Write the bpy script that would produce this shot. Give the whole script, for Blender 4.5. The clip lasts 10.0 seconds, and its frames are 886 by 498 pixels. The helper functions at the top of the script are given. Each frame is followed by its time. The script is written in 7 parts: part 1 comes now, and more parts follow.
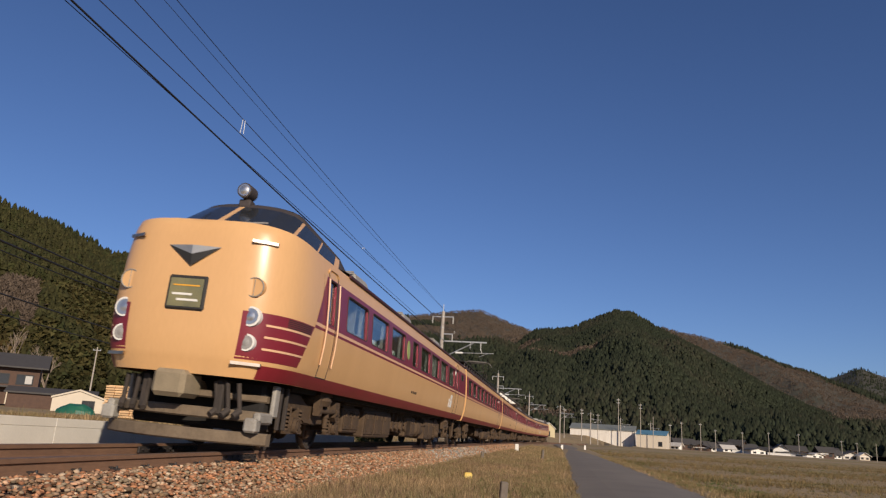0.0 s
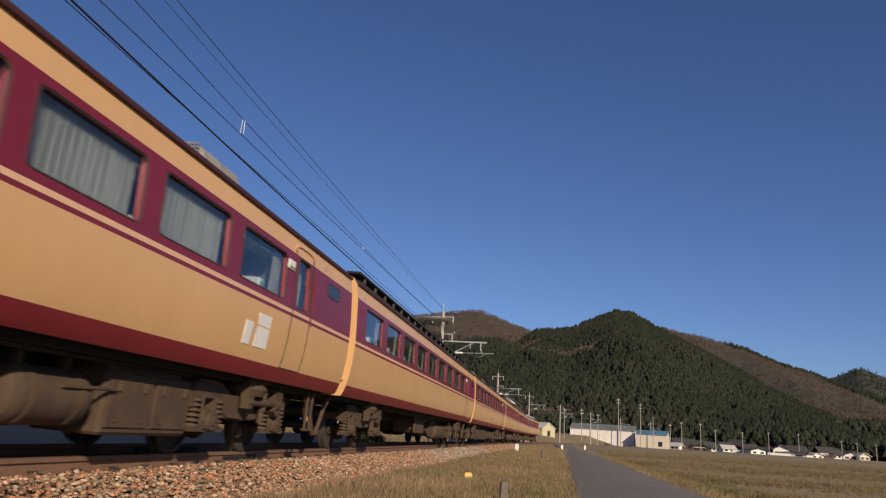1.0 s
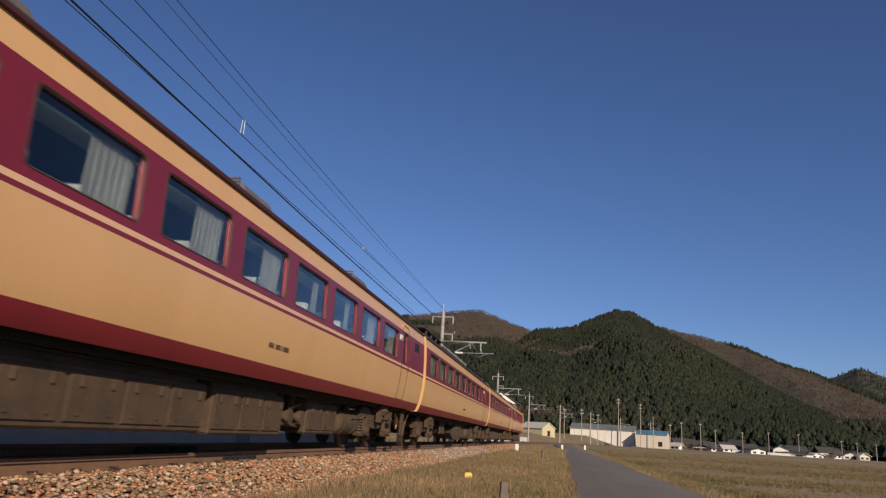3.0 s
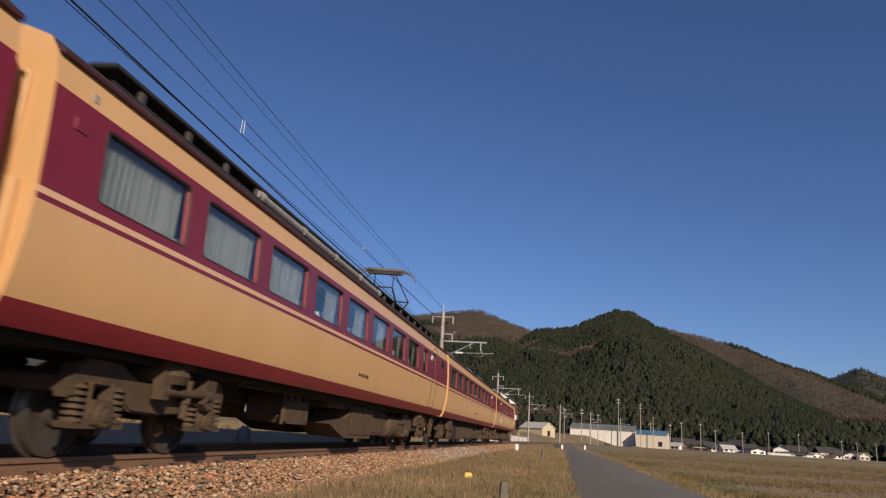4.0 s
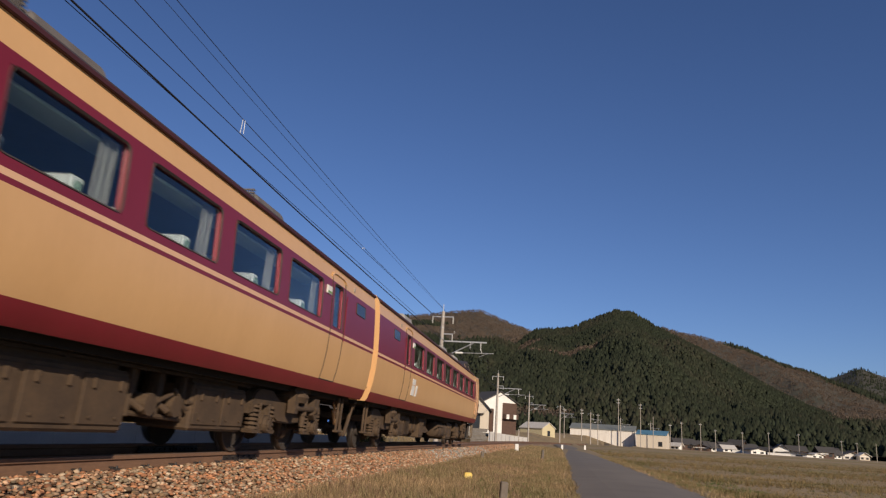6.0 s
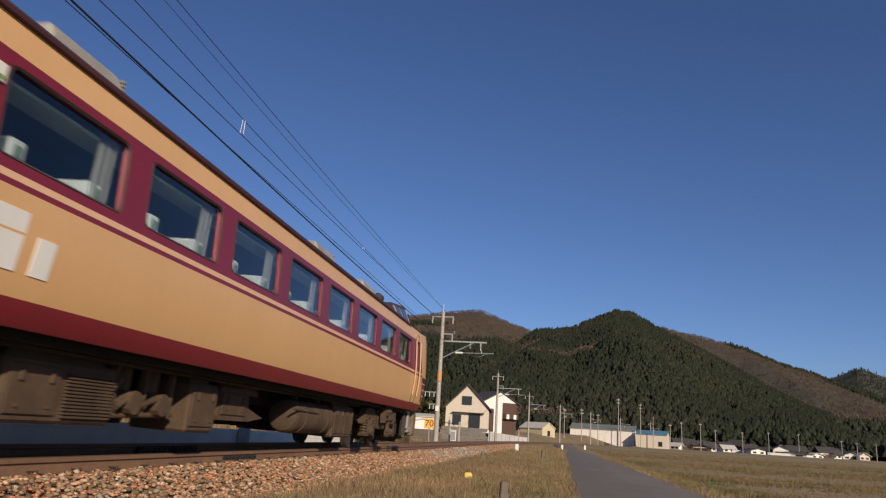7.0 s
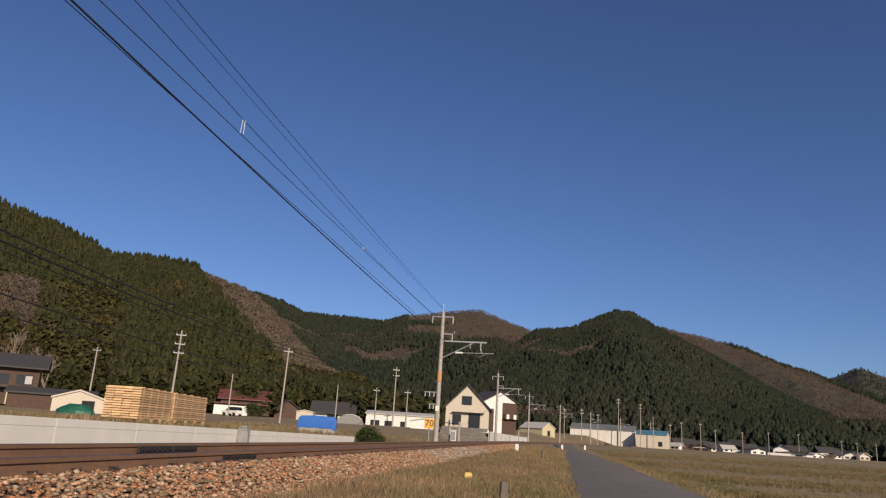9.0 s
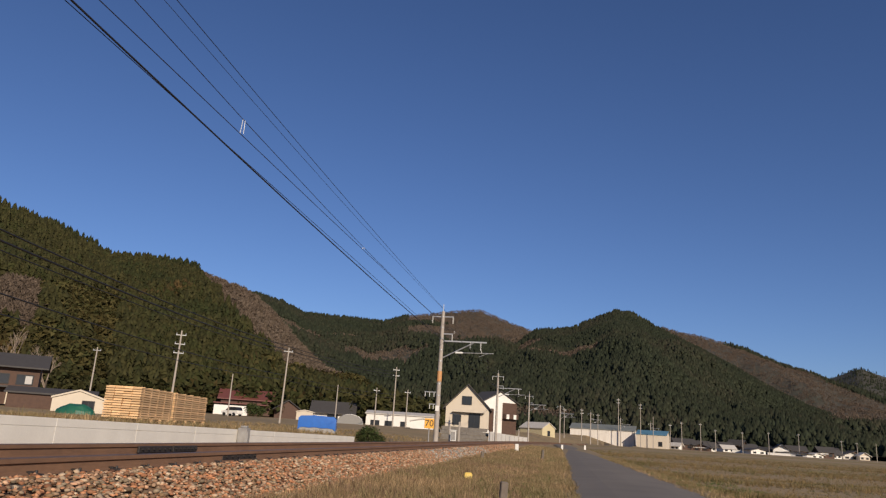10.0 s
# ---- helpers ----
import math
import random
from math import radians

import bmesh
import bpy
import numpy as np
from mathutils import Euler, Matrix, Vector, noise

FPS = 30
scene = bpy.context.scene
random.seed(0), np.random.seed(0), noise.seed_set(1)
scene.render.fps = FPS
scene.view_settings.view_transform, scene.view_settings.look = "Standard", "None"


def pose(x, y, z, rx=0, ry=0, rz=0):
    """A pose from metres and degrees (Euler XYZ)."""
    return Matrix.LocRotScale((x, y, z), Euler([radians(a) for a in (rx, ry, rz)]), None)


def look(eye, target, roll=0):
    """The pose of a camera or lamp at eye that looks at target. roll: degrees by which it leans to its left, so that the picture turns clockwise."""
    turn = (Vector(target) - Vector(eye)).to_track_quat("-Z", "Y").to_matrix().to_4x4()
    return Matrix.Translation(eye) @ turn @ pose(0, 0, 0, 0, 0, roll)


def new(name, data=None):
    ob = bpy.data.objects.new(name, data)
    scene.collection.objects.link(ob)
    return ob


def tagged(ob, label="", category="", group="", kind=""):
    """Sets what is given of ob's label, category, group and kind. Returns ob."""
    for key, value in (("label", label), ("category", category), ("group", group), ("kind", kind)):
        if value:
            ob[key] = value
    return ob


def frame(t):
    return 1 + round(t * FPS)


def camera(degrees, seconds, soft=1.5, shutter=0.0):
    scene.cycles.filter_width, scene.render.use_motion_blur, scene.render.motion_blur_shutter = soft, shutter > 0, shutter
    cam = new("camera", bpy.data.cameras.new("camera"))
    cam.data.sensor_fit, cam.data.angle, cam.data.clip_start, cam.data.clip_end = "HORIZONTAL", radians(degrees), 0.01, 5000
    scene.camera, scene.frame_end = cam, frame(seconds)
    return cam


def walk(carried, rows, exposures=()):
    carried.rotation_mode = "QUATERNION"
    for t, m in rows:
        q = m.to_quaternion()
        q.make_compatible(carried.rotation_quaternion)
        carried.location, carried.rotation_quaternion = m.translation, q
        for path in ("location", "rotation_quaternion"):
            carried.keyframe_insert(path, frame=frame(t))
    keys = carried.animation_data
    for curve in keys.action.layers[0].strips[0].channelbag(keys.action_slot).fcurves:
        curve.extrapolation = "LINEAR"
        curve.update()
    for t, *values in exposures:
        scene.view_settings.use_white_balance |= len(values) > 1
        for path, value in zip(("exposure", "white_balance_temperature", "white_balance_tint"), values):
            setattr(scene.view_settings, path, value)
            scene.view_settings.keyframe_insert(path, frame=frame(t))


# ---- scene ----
EYE = (0.0, 0.0, 0.414)
PITCH, YAW = radians(14.274), radians(-9.573)
AIM = (math.sin(YAW) * math.cos(PITCH), math.cos(YAW) * math.cos(PITCH), EYE[2] + math.sin(PITCH))
cam = camera(62.9, 10.0, soft=1.25, shutter=0.14)
walk(cam, [(0.0, look(EYE, AIM, 3.62)), (10.0, look(EYE, AIM, 3.62))], exposures=[(0.0, 0.0, 5500, 23), (10.0, 0.0, 5500, 23)])

# ---- light ----
SUN_AZ, SUN_EL = radians(147), radians(23)      # clockwise from +y
sun_way = Vector((math.sin(SUN_AZ) * math.cos(SUN_EL), math.cos(SUN_AZ) * math.cos(SUN_EL), math.sin(SUN_EL)))
world = bpy.data.worlds.new("sky")
scene.world = world
world.use_nodes = True
wt = world.node_tree
sky = wt.nodes.new("ShaderNodeTexSky")
sky.sky_type, sky.sun_disc = "NISHITA", False
sky.sun_elevation, sky.sun_rotation = SUN_EL, SUN_AZ
sky.altitude, sky.air_density, sky.dust_density, sky.ozone_density = 200, 0.9, 0.3, 3.5
wt.links.new(sky.outputs[0], wt.nodes["Background"].inputs[0])
wt.nodes["Background"].inputs[1].default_value = 0.068
sun = new("sun", bpy.data.lights.new("sun", "SUN"))
sun.data.energy, sun.data.angle, sun.data.color = 4.9, radians(0.5), (1.0, 0.82, 0.50)
sun.matrix_world = look(sun_way * 50, (0, 0, 0))


# ---- materials ----
def mat(name, c1, c2=None, rough=0.6, metal=0.0, scale=6.0, bump=0.0, fine=60.0, island=0.0, obj=0.0, spec=0.5, stretch=(1, 1, 1), coat=0.0):
    """Two-scale noise between two colours, with fine grain, relief and an optional change from piece to piece."""
    m = bpy.data.materials.new(name)
    m.use_nodes = True
    nt = m.node_tree
    b = nt.nodes["Principled BSDF"]
    c2 = c2 or tuple(v * 0.8 for v in c1)
    tc = nt.nodes.new("ShaderNodeTexCoord")
    mp = nt.nodes.new("ShaderNodeMapping")
    mp.inputs["Scale"].default_value = stretch
    nt.links.new(tc.outputs["Object"], mp.inputs[0])
    n1, n2 = nt.nodes.new("ShaderNodeTexNoise"), nt.nodes.new("ShaderNodeTexNoise")
    n1.inputs["Scale"].default_value, n1.inputs["Detail"].default_value = scale, 6
    n2.inputs["Scale"].default_value, n2.inputs["Detail"].default_value = fine, 4
    for n in (n1, n2):
        nt.links.new(mp.outputs[0], n.inputs["Vector"])
    ramp = nt.nodes.new("ShaderNodeMapRange")
    ramp.inputs[1].default_value, ramp.inputs[2].default_value = 0.3, 0.7
    add = nt.nodes.new("ShaderNodeMath")
    add.operation = "MULTIPLY_ADD"
    add.inputs[1].default_value = 0.35
    nt.links.new(n2.outputs["Fac"], add.inputs[0])
    half = nt.nodes.new("ShaderNodeMath")
    half.operation = "MULTIPLY"
    half.inputs[1].default_value = 0.65
    nt.links.new(n1.outputs["Fac"], half.inputs[0])
    nt.links.new(half.outputs[0], add.inputs[2])
    nt.links.new(add.outputs[0], ramp.inputs[0])
    mix = nt.nodes.new("ShaderNodeMix")
    mix.data_type = "RGBA"
    mix.inputs[6].default_value, mix.inputs[7].default_value = (*c1, 1), (*c2, 1)
    nt.links.new(ramp.outputs[0], mix.inputs[0])
    last = mix.outputs[2]
    if island or obj:
        if island:
            g = nt.nodes.new("ShaderNodeNewGeometry")
            rnd = g.outputs["Random Per Island"]
        else:
            rnd = nt.nodes.new("ShaderNodeObjectInfo").outputs["Random"]
        amount = island or obj
        mr = nt.nodes.new("ShaderNodeMapRange")
        mr.inputs[3].default_value, mr.inputs[4].default_value = 1 - amount, 1 + amount
        nt.links.new(rnd, mr.inputs[0])
        hsv = nt.nodes.new("ShaderNodeHueSaturation")
        nt.links.new(last, hsv.inputs["Color"])
        nt.links.new(mr.outputs[0], hsv.inputs["Value"])
        last = hsv.outputs[0]
    nt.links.new(last, b.inputs["Base Color"])
    b.inputs["Roughness"].default_value, b.inputs["Metallic"].default_value = rough, metal
    b.inputs["Specular IOR Level"].default_value = spec
    b.inputs["Coat Weight"].default_value = coat
    if bump:
        bp = nt.nodes.new("ShaderNodeBump")
        bp.inputs["Strength"].default_value, bp.inputs["Distance"].default_value = bump, 0.02
        nt.links.new(add.outputs[0], bp.inputs["Height"])
        nt.links.new(bp.outputs[0], b.inputs["Normal"])
    return m


def many(name, colours, rough=0.9, spread=0.35, spec=0.2, size=0.05, amount=0.5):
    """A colour picked per loose piece from a ramp, broken by a broad noise over the ground."""
    m = bpy.data.materials.new(name)
    m.use_nodes = True
    nt = m.node_tree
    b = nt.nodes["Principled BSDF"]
    g = nt.nodes.new("ShaderNodeNewGeometry")
    r = nt.nodes.new("ShaderNodeValToRGB")
    r.color_ramp.elements[0].color, r.color_ramp.elements[1].color = (*colours[0], 1), (*colours[-1], 1)
    for i, c in enumerate(colours[1:-1], 1):
        r.color_ramp.elements.new(i / (len(colours) - 1)).color = (*c, 1)
    tc = nt.nodes.new("ShaderNodeTexCoord")
    n = nt.nodes.new("ShaderNodeTexNoise")
    n.inputs["Scale"].default_value, n.inputs["Detail"].default_value = size, 5
    nt.links.new(tc.outputs["Object"], n.inputs["Vector"])
    a = nt.nodes.new("ShaderNodeMix")
    a.inputs[0].default_value = amount
    nt.links.new(g.outputs["Random Per Island"], a.inputs[2])
    wide = nt.nodes.new("ShaderNodeMapRange")
    wide.inputs[1].default_value, wide.inputs[2].default_value = 0.35, 0.65
    nt.links.new(n.outputs["Fac"], wide.inputs[0])
    nt.links.new(wide.outputs[0], a.inputs[3])
    nt.links.new(a.outputs[0], r.inputs[0])
    hsv = nt.nodes.new("ShaderNodeHueSaturation")
    mr = nt.nodes.new("ShaderNodeMapRange")
    mr.inputs[3].default_value, mr.inputs[4].default_value = 1 - spread, 1 + spread
    mul = nt.nodes.new("ShaderNodeMath")
    mul.operation = "MULTIPLY"
    mul.inputs[1].default_value = 7.31
    fr = nt.nodes.new("ShaderNodeMath")
    fr.operation = "FRACT"
    nt.links.new(g.outputs["Random Per Island"], mul.inputs[0])
    nt.links.new(mul.outputs[0], fr.inputs[0])
    nt.links.new(fr.outputs[0], mr.inputs[0])
    nt.links.new(mr.outputs[0], hsv.inputs["Value"])
    nt.links.new(r.outputs[0], hsv.inputs["Color"])
    nt.links.new(hsv.outputs[0], b.inputs["Base Color"])
    b.inputs["Roughness"].default_value = rough
    b.inputs["Specular IOR Level"].default_value = spec
    return m


CREAM = mat("cream_paint", (0.68, 0.405, 0.172), (0.61, 0.355, 0.145), 0.32, scale=1.3, fine=22, stretch=(1, 1, 0.35), bump=0.05)
MAROON = mat("maroon_paint", (0.20, 0.018, 0.030), (0.165, 0.015, 0.025), 0.34, scale=1.5, fine=25, bump=0.05)
GUTTER = mat("grimy_maroon_paint", (0.075, 0.016, 0.018), (0.045, 0.015, 0.015), 0.6, scale=2, fine=25)
RED = mat("red_skirt_paint", (0.225, 0.019, 0.027), (0.17, 0.016, 0.021), 0.4, scale=1.5, fine=25, stretch=(1, 1, 0.4), bump=0.06)
LINE = mat("cream_line_paint", (0.74, 0.46, 0.26), (0.66, 0.40, 0.22), 0.4)
ROOFM = mat("roof_grey", (0.055, 0.045, 0.042), (0.035, 0.026, 0.024), 0.75, scale=2, fine=30, bump=0.15)
UNIT = mat("unit_grey", (0.36, 0.34, 0.295), (0.20, 0.175, 0.145), 0.6, scale=3, fine=30, bump=0.1)
UNIT_D = mat("dull_unit_grey", (0.16, 0.14, 0.12), (0.09, 0.08, 0.07), 0.7, scale=3, fine=30, bump=0.1)
UNDER = mat("dusty_underframe", (0.105, 0.064, 0.031), (0.046, 0.029, 0.016), 0.85, scale=3, fine=26, bump=0.3)
# near black: shade below the cars put into colour, and dark roof gear
SHADE_ROOF_BLACK = mat("shade_and_roof_black", (0.022, 0.019, 0.017), (0.012, 0.011, 0.010), 0.95, scale=3, fine=26, bump=0.2)
DUST = mat("thick_dust", (0.20, 0.150, 0.095), (0.11, 0.080, 0.05), 0.9, scale=4, fine=26, bump=0.3)
UNDER_D = mat("dark_underframe", (0.06, 0.046, 0.036), (0.03, 0.024, 0.02), 0.85, scale=3, fine=26, bump=0.3)
STEEL = mat("worn_steel", (0.42, 0.38, 0.33), (0.28, 0.23, 0.19), 0.35, 0.9, scale=8)
GREYP = mat("grey_paint", (0.34, 0.33, 0.31), (0.22, 0.2, 0.18), 0.55, scale=5, bump=0.1)
WHITE = mat("white_paint", (0.78, 0.76, 0.70), (0.68, 0.65, 0.58), 0.6, scale=2)
BLACKR = mat("black_rubber", (0.018, 0.017, 0.017), (0.03, 0.028, 0.026), 0.7)
INSIDE = mat("interior_panel", (0.16, 0.15, 0.13), (0.12, 0.11, 0.10), 0.8)
CURTAIN = mat("curtain_cloth", (0.21, 0.19, 0.165), (0.14, 0.128, 0.11), 0.9, scale=4, stretch=(1, 6, 0.2))
SEATM = mat("seat_cloth", (0.10, 0.14, 0.09), (0.07, 0.10, 0.07), 0.9)
RACK = mat("pale_rack", (0.34, 0.38, 0.28), (0.26, 0.3, 0.22), 0.6)
LINEN = mat("white_linen", (0.50, 0.48, 0.44), (0.42, 0.40, 0.37), 0.9)
BADGE = mat("green_badge_paint", (0.35, 0.42, 0.12), (0.25, 0.33, 0.1), 0.5)
CHROME = mat("chrome", (0.75, 0.73, 0.70), (0.6, 0.58, 0.55), 0.32, 0.9)
RUST = mat("rusty_rail", (0.215, 0.118, 0.062), (0.13, 0.07, 0.04), 0.8, scale=5, fine=40, bump=0.2, stretch=(1, 0.25, 1))
OIL = mat("oily_black_steel", (0.02, 0.017, 0.016), (0.035, 0.028, 0.024), 0.6)
RAILTOP = mat("polished_rail_head", (0.20, 0.135, 0.10), (0.13, 0.085, 0.06), 0.5, 0.4, scale=5, stretch=(1, 0.2, 1))
SLEEPER = mat("weathered_sleeper", (0.16, 0.13, 0.10), (0.09, 0.07, 0.055), 0.9, scale=5, bump=0.4)
CONC = mat("concrete", (0.72, 0.68, 0.60), (0.60, 0.565, 0.50), 0.85, scale=1.4, fine=30, bump=0.15)
POLE = mat("concrete_pole", (0.42, 0.37, 0.31), (0.30, 0.26, 0.215), 0.85, scale=2.5, fine=30, bump=0.15)
GALV = mat("galvanised_steel", (0.48, 0.48, 0.47), (0.36, 0.36, 0.36), 0.5, 0.7)
CERAMIC = mat("white_porcelain", (0.75, 0.74, 0.70), (0.66, 0.65, 0.6), 0.25)
WIRE = mat("dark_cable", (0.014, 0.013, 0.014), (0.02, 0.019, 0.018), 0.6)
COPPER = mat("aged_copper_wire", (0.06, 0.045, 0.038), (0.04, 0.032, 0.03), 0.5, 0.6)
ASPHALT = mat("worn_asphalt", (0.215, 0.192, 0.165), (0.165, 0.148, 0.13), 0.95, scale=0.6, fine=120, bump=0.3, spec=0.08)
SOIL = mat("dry_field_soil", (0.29, 0.20, 0.095), (0.19, 0.145, 0.065), 0.95, scale=0.22, fine=3.5, bump=0.5)
BANK = mat("grassy_bank", (0.14, 0.12, 0.045), (0.26, 0.18, 0.085), 0.95, scale=0.9, fine=8, bump=0.5)
STONES = many("ballast_stone", [(0.15, 0.075, 0.045), (0.40, 0.18, 0.08), (0.28, 0.16, 0.09), (0.46, 0.36, 0.24), (0.42, 0.185, 0.085), (0.25, 0.20, 0.13), (0.17, 0.105, 0.06), (0.44, 0.29, 0.14)], 0.85, 0.38, 0.2, 0.8, 0.12)
CLEAN = many("fresh_ballast_stone", [(0.2, 0.19, 0.16), (0.36, 0.35, 0.3), (0.27, 0.26, 0.22)], 0.85, 0.35, 0.3, 0.8, 0.25)
BED = mat("ballast_bed", (0.24, 0.145, 0.075), (0.14, 0.085, 0.05), 0.95, scale=9, fine=40, bump=0.8)
GRASS = many("dry_grass", [(0.40, 0.285, 0.15), (0.31, 0.215, 0.11), (0.23, 0.165, 0.085), (0.17, 0.145, 0.06), (0.44, 0.32, 0.18)], 0.9, 0.35, 0.15, 0.5, 0.55)
GRASS_G = many("winter_grass", [(0.05, 0.085, 0.02), (0.085, 0.12, 0.03), (0.14, 0.13, 0.045)], 0.9, 0.35, 0.15, 0.5, 0.4)
GRASS_M = many("mixed_grass", [(0.085, 0.095, 0.03), (0.17, 0.13, 0.055), (0.25, 0.17, 0.08), (0.12, 0.105, 0.042)], 0.9, 0.35, 0.15, 0.3, 0.5)
GRASS_D = many("dead_weed", [(0.19, 0.12, 0.075), (0.27, 0.17, 0.10), (0.15, 0.10, 0.065)], 0.9, 0.35, 0.15, 0.5, 0.4)
CONIFER = many("conifer_foliage", [(0.026, 0.032, 0.018), (0.030, 0.036, 0.020), (0.036, 0.039, 0.022), (0.048, 0.042, 0.027)], 0.95, 0.22, 0.1, 0.008, 0.6)
CEDAR = many("cedar_foliage", [(0.024, 0.031, 0.011), (0.034, 0.037, 0.013), (0.046, 0.042, 0.015), (0.034, 0.038, 0.012), (0.078, 0.050, 0.019)], 0.95, 0.28, 0.1, 0.02, 0.7)
AUTUMN = many("turning_foliage", [(0.090, 0.052, 0.019), (0.055, 0.046, 0.016), (0.072, 0.060, 0.020), (0.040, 0.042, 0.014), (0.085, 0.066, 0.024)], 0.95, 0.3, 0.1, 0.03, 0.5)
BARE = many("bare_branches", [(0.098, 0.074, 0.054), (0.118, 0.088, 0.064), (0.132, 0.104, 0.076)], 0.95, 0.2, 0.1, 0.01, 0.4)
SLOPE = mat("forest_floor", (0.034, 0.036, 0.022), (0.058, 0.048, 0.033), 0.95, scale=0.01, fine=0.25, bump=0.3)
TILE_D = mat("dark_roof_tile", (0.066, 0.060, 0.054), (0.045, 0.040, 0.036), 0.75, scale=3, bump=0.2)
TILE_R = mat("red_roof_tile", (0.17, 0.055, 0.038), (0.12, 0.038, 0.028), 0.6, scale=3, bump=0.2)
WALL_C = mat("cream_render_wall", (0.60, 0.52, 0.40), (0.54, 0.47, 0.36), 0.85, scale=1.5)
WALL_B = mat("brown_board_wall", (0.10, 0.055, 0.034), (0.065, 0.036, 0.024), 0.8, scale=3)
WALL_G = mat("grey_sheet_wall", (0.56, 0.53, 0.47), (0.42, 0.38, 0.33), 0.7, scale=1, stretch=(3, 3, 0.3))
WALL_W = mat("pale_sheet_wall", (0.74, 0.70, 0.62), (0.56, 0.50, 0.42), 0.7, scale=0.8, stretch=(4, 4, 0.25))
TILE_B = mat("blue_sheet_roof", (0.10, 0.22, 0.30), (0.08, 0.17, 0.24), 0.5)
STONEW = mat("stone_wall", (0.20, 0.18, 0.15), (0.12, 0.105, 0.088), 0.9, scale=2.5, fine=18, bump=0.6)
WINDARK = mat("dark_window_glass", (0.03, 0.032, 0.036), (0.02, 0.022, 0.026), 0.1)
TIMBER = mat("sawn_timber", (0.72, 0.48, 0.25), (0.60, 0.38, 0.18), 0.8, scale=2, fine=30, obj=0.22)
TARP = mat("blue_tarpaulin", (0.02, 0.13, 0.48), (0.015, 0.10, 0.40), 0.4, scale=3, bump=0.3)
TARP_G = mat("green_tarpaulin", (0.02, 0.12, 0.07), (0.015, 0.09, 0.05), 0.5, scale=3, bump=0.3)
YELLOW = mat("yellow_sign_paint", (0.75, 0.38, 0.02), (0.68, 0.33, 0.02), 0.5)
PALEY = mat("pale_yellow_plastic", (0.75, 0.55, 0.12), (0.65, 0.45, 0.09), 0.5)
ORANGE = mat("orange_band", (0.58, 0.27, 0.07), (0.40, 0.24, 0.12), 0.7, scale=6)
BUSH = many("bush_leaf", [(0.02, 0.035, 0.01), (0.045, 0.06, 0.015), (0.07, 0.075, 0.02)], 0.8, 0.3, 0.2, 1.0, 0.3)
POST = mat("weathered_post", (0.19, 0.155, 0.12), (0.11, 0.09, 0.07), 0.95, scale=9, bump=0.5)
BARK = mat("tree_bark", (0.10, 0.075, 0.055), (0.06, 0.045, 0.034), 0.95, scale=8, bump=0.5)


def glass(name, tint, rough=0.03):
    m = bpy.data.materials.new(name)
    m.use_nodes = True
    nt = m.node_tree
    b = nt.nodes["Principled BSDF"]
    b.inputs["Base Color"].default_value = (*tint, 1)
    b.inputs["Roughness"].default_value = rough
    b.inputs["Transmission Weight"].default_value = 1.0
    b.inputs["IOR"].default_value = 1.5
    return m


PANE = glass("tinted_pane", (0.55, 0.66, 0.72))


# ---- mesh helpers ----
def box(bm, x0, x1, y0, y1, z0, z1, bevel=0.0, m=None):
    r = bmesh.ops.create_cube(bm, size=1)
    vs = r["verts"]
    for v in vs:
        v.co = Vector(((x0 + x1) / 2 + v.co.x * (x1 - x0), (y0 + y1) / 2 + v.co.y * (y1 - y0), (z0 + z1) / 2 + v.co.z * (z1 - z0)))
    if bevel:
        es = list({e for v in vs for e in v.link_edges})
        r2 = bmesh.ops.bevel(bm, geom=es, offset=bevel, segments=1, affect="EDGES")
        vs = list({v for f in r2["faces"] for v in f.verts} | {v for v in vs if v.is_valid})
    if m is not None:
        bmesh.ops.transform(bm, matrix=m, verts=vs)
    return vs


def rod(bm, a, b, r0, r1=None, n=8):
    a, b = Vector(a), Vector(b)
    r1 = r0 if r1 is None else r1
    d = b - a
    q = d.to_track_quat("Z", "Y").to_matrix().to_4x4()
    return bmesh.ops.create_cone(bm, cap_ends=True, segments=n, radius1=r0, radius2=r1, depth=d.length, matrix=Matrix.Translation((a + b) / 2) @ q)["verts"]


def plate(bm, outline, x0, x1):
    """A flat casting: a closed outline in y and z, from x0 to x1."""
    a, b = ([bm.verts.new((x, y, z)) for y, z in outline] for x in (x0, x1))
    n = len(outline)
    fs = [bm.faces.new(a[::-1]), bm.faces.new(b)] + [bm.faces.new((a[i], a[(i + 1) % n], b[(i + 1) % n], b[i])) for i in range(n)]
    bmesh.ops.recalc_face_normals(bm, faces=fs)


def tube(bm, pts, r, n=8):
    """One bent bar through the points, square-ended."""
    pts = [Vector(p) for p in pts]
    prev = None
    for i, p in enumerate(pts):
        d = (pts[min(i + 1, len(pts) - 1)] - pts[max(i - 1, 0)]).normalized()
        a = d.cross(Vector((0.31, 0.17, 0.93))).normalized() if abs(d.z) < 0.9 else d.cross(Vector((1, 0, 0))).normalized()
        b = d.cross(a)
        ring = [bm.verts.new(p + (a * math.cos(6.2832 * k / n) + b * math.sin(6.2832 * k / n)) * r) for k in range(n)]
        if prev:
            for k in range(n):
                bm.faces.new((prev[k], prev[(k + 1) % n], ring[(k + 1) % n], ring[k]))
        else:
            bm.faces.new(ring[::-1])
        prev = ring
    bm.faces.new(prev)


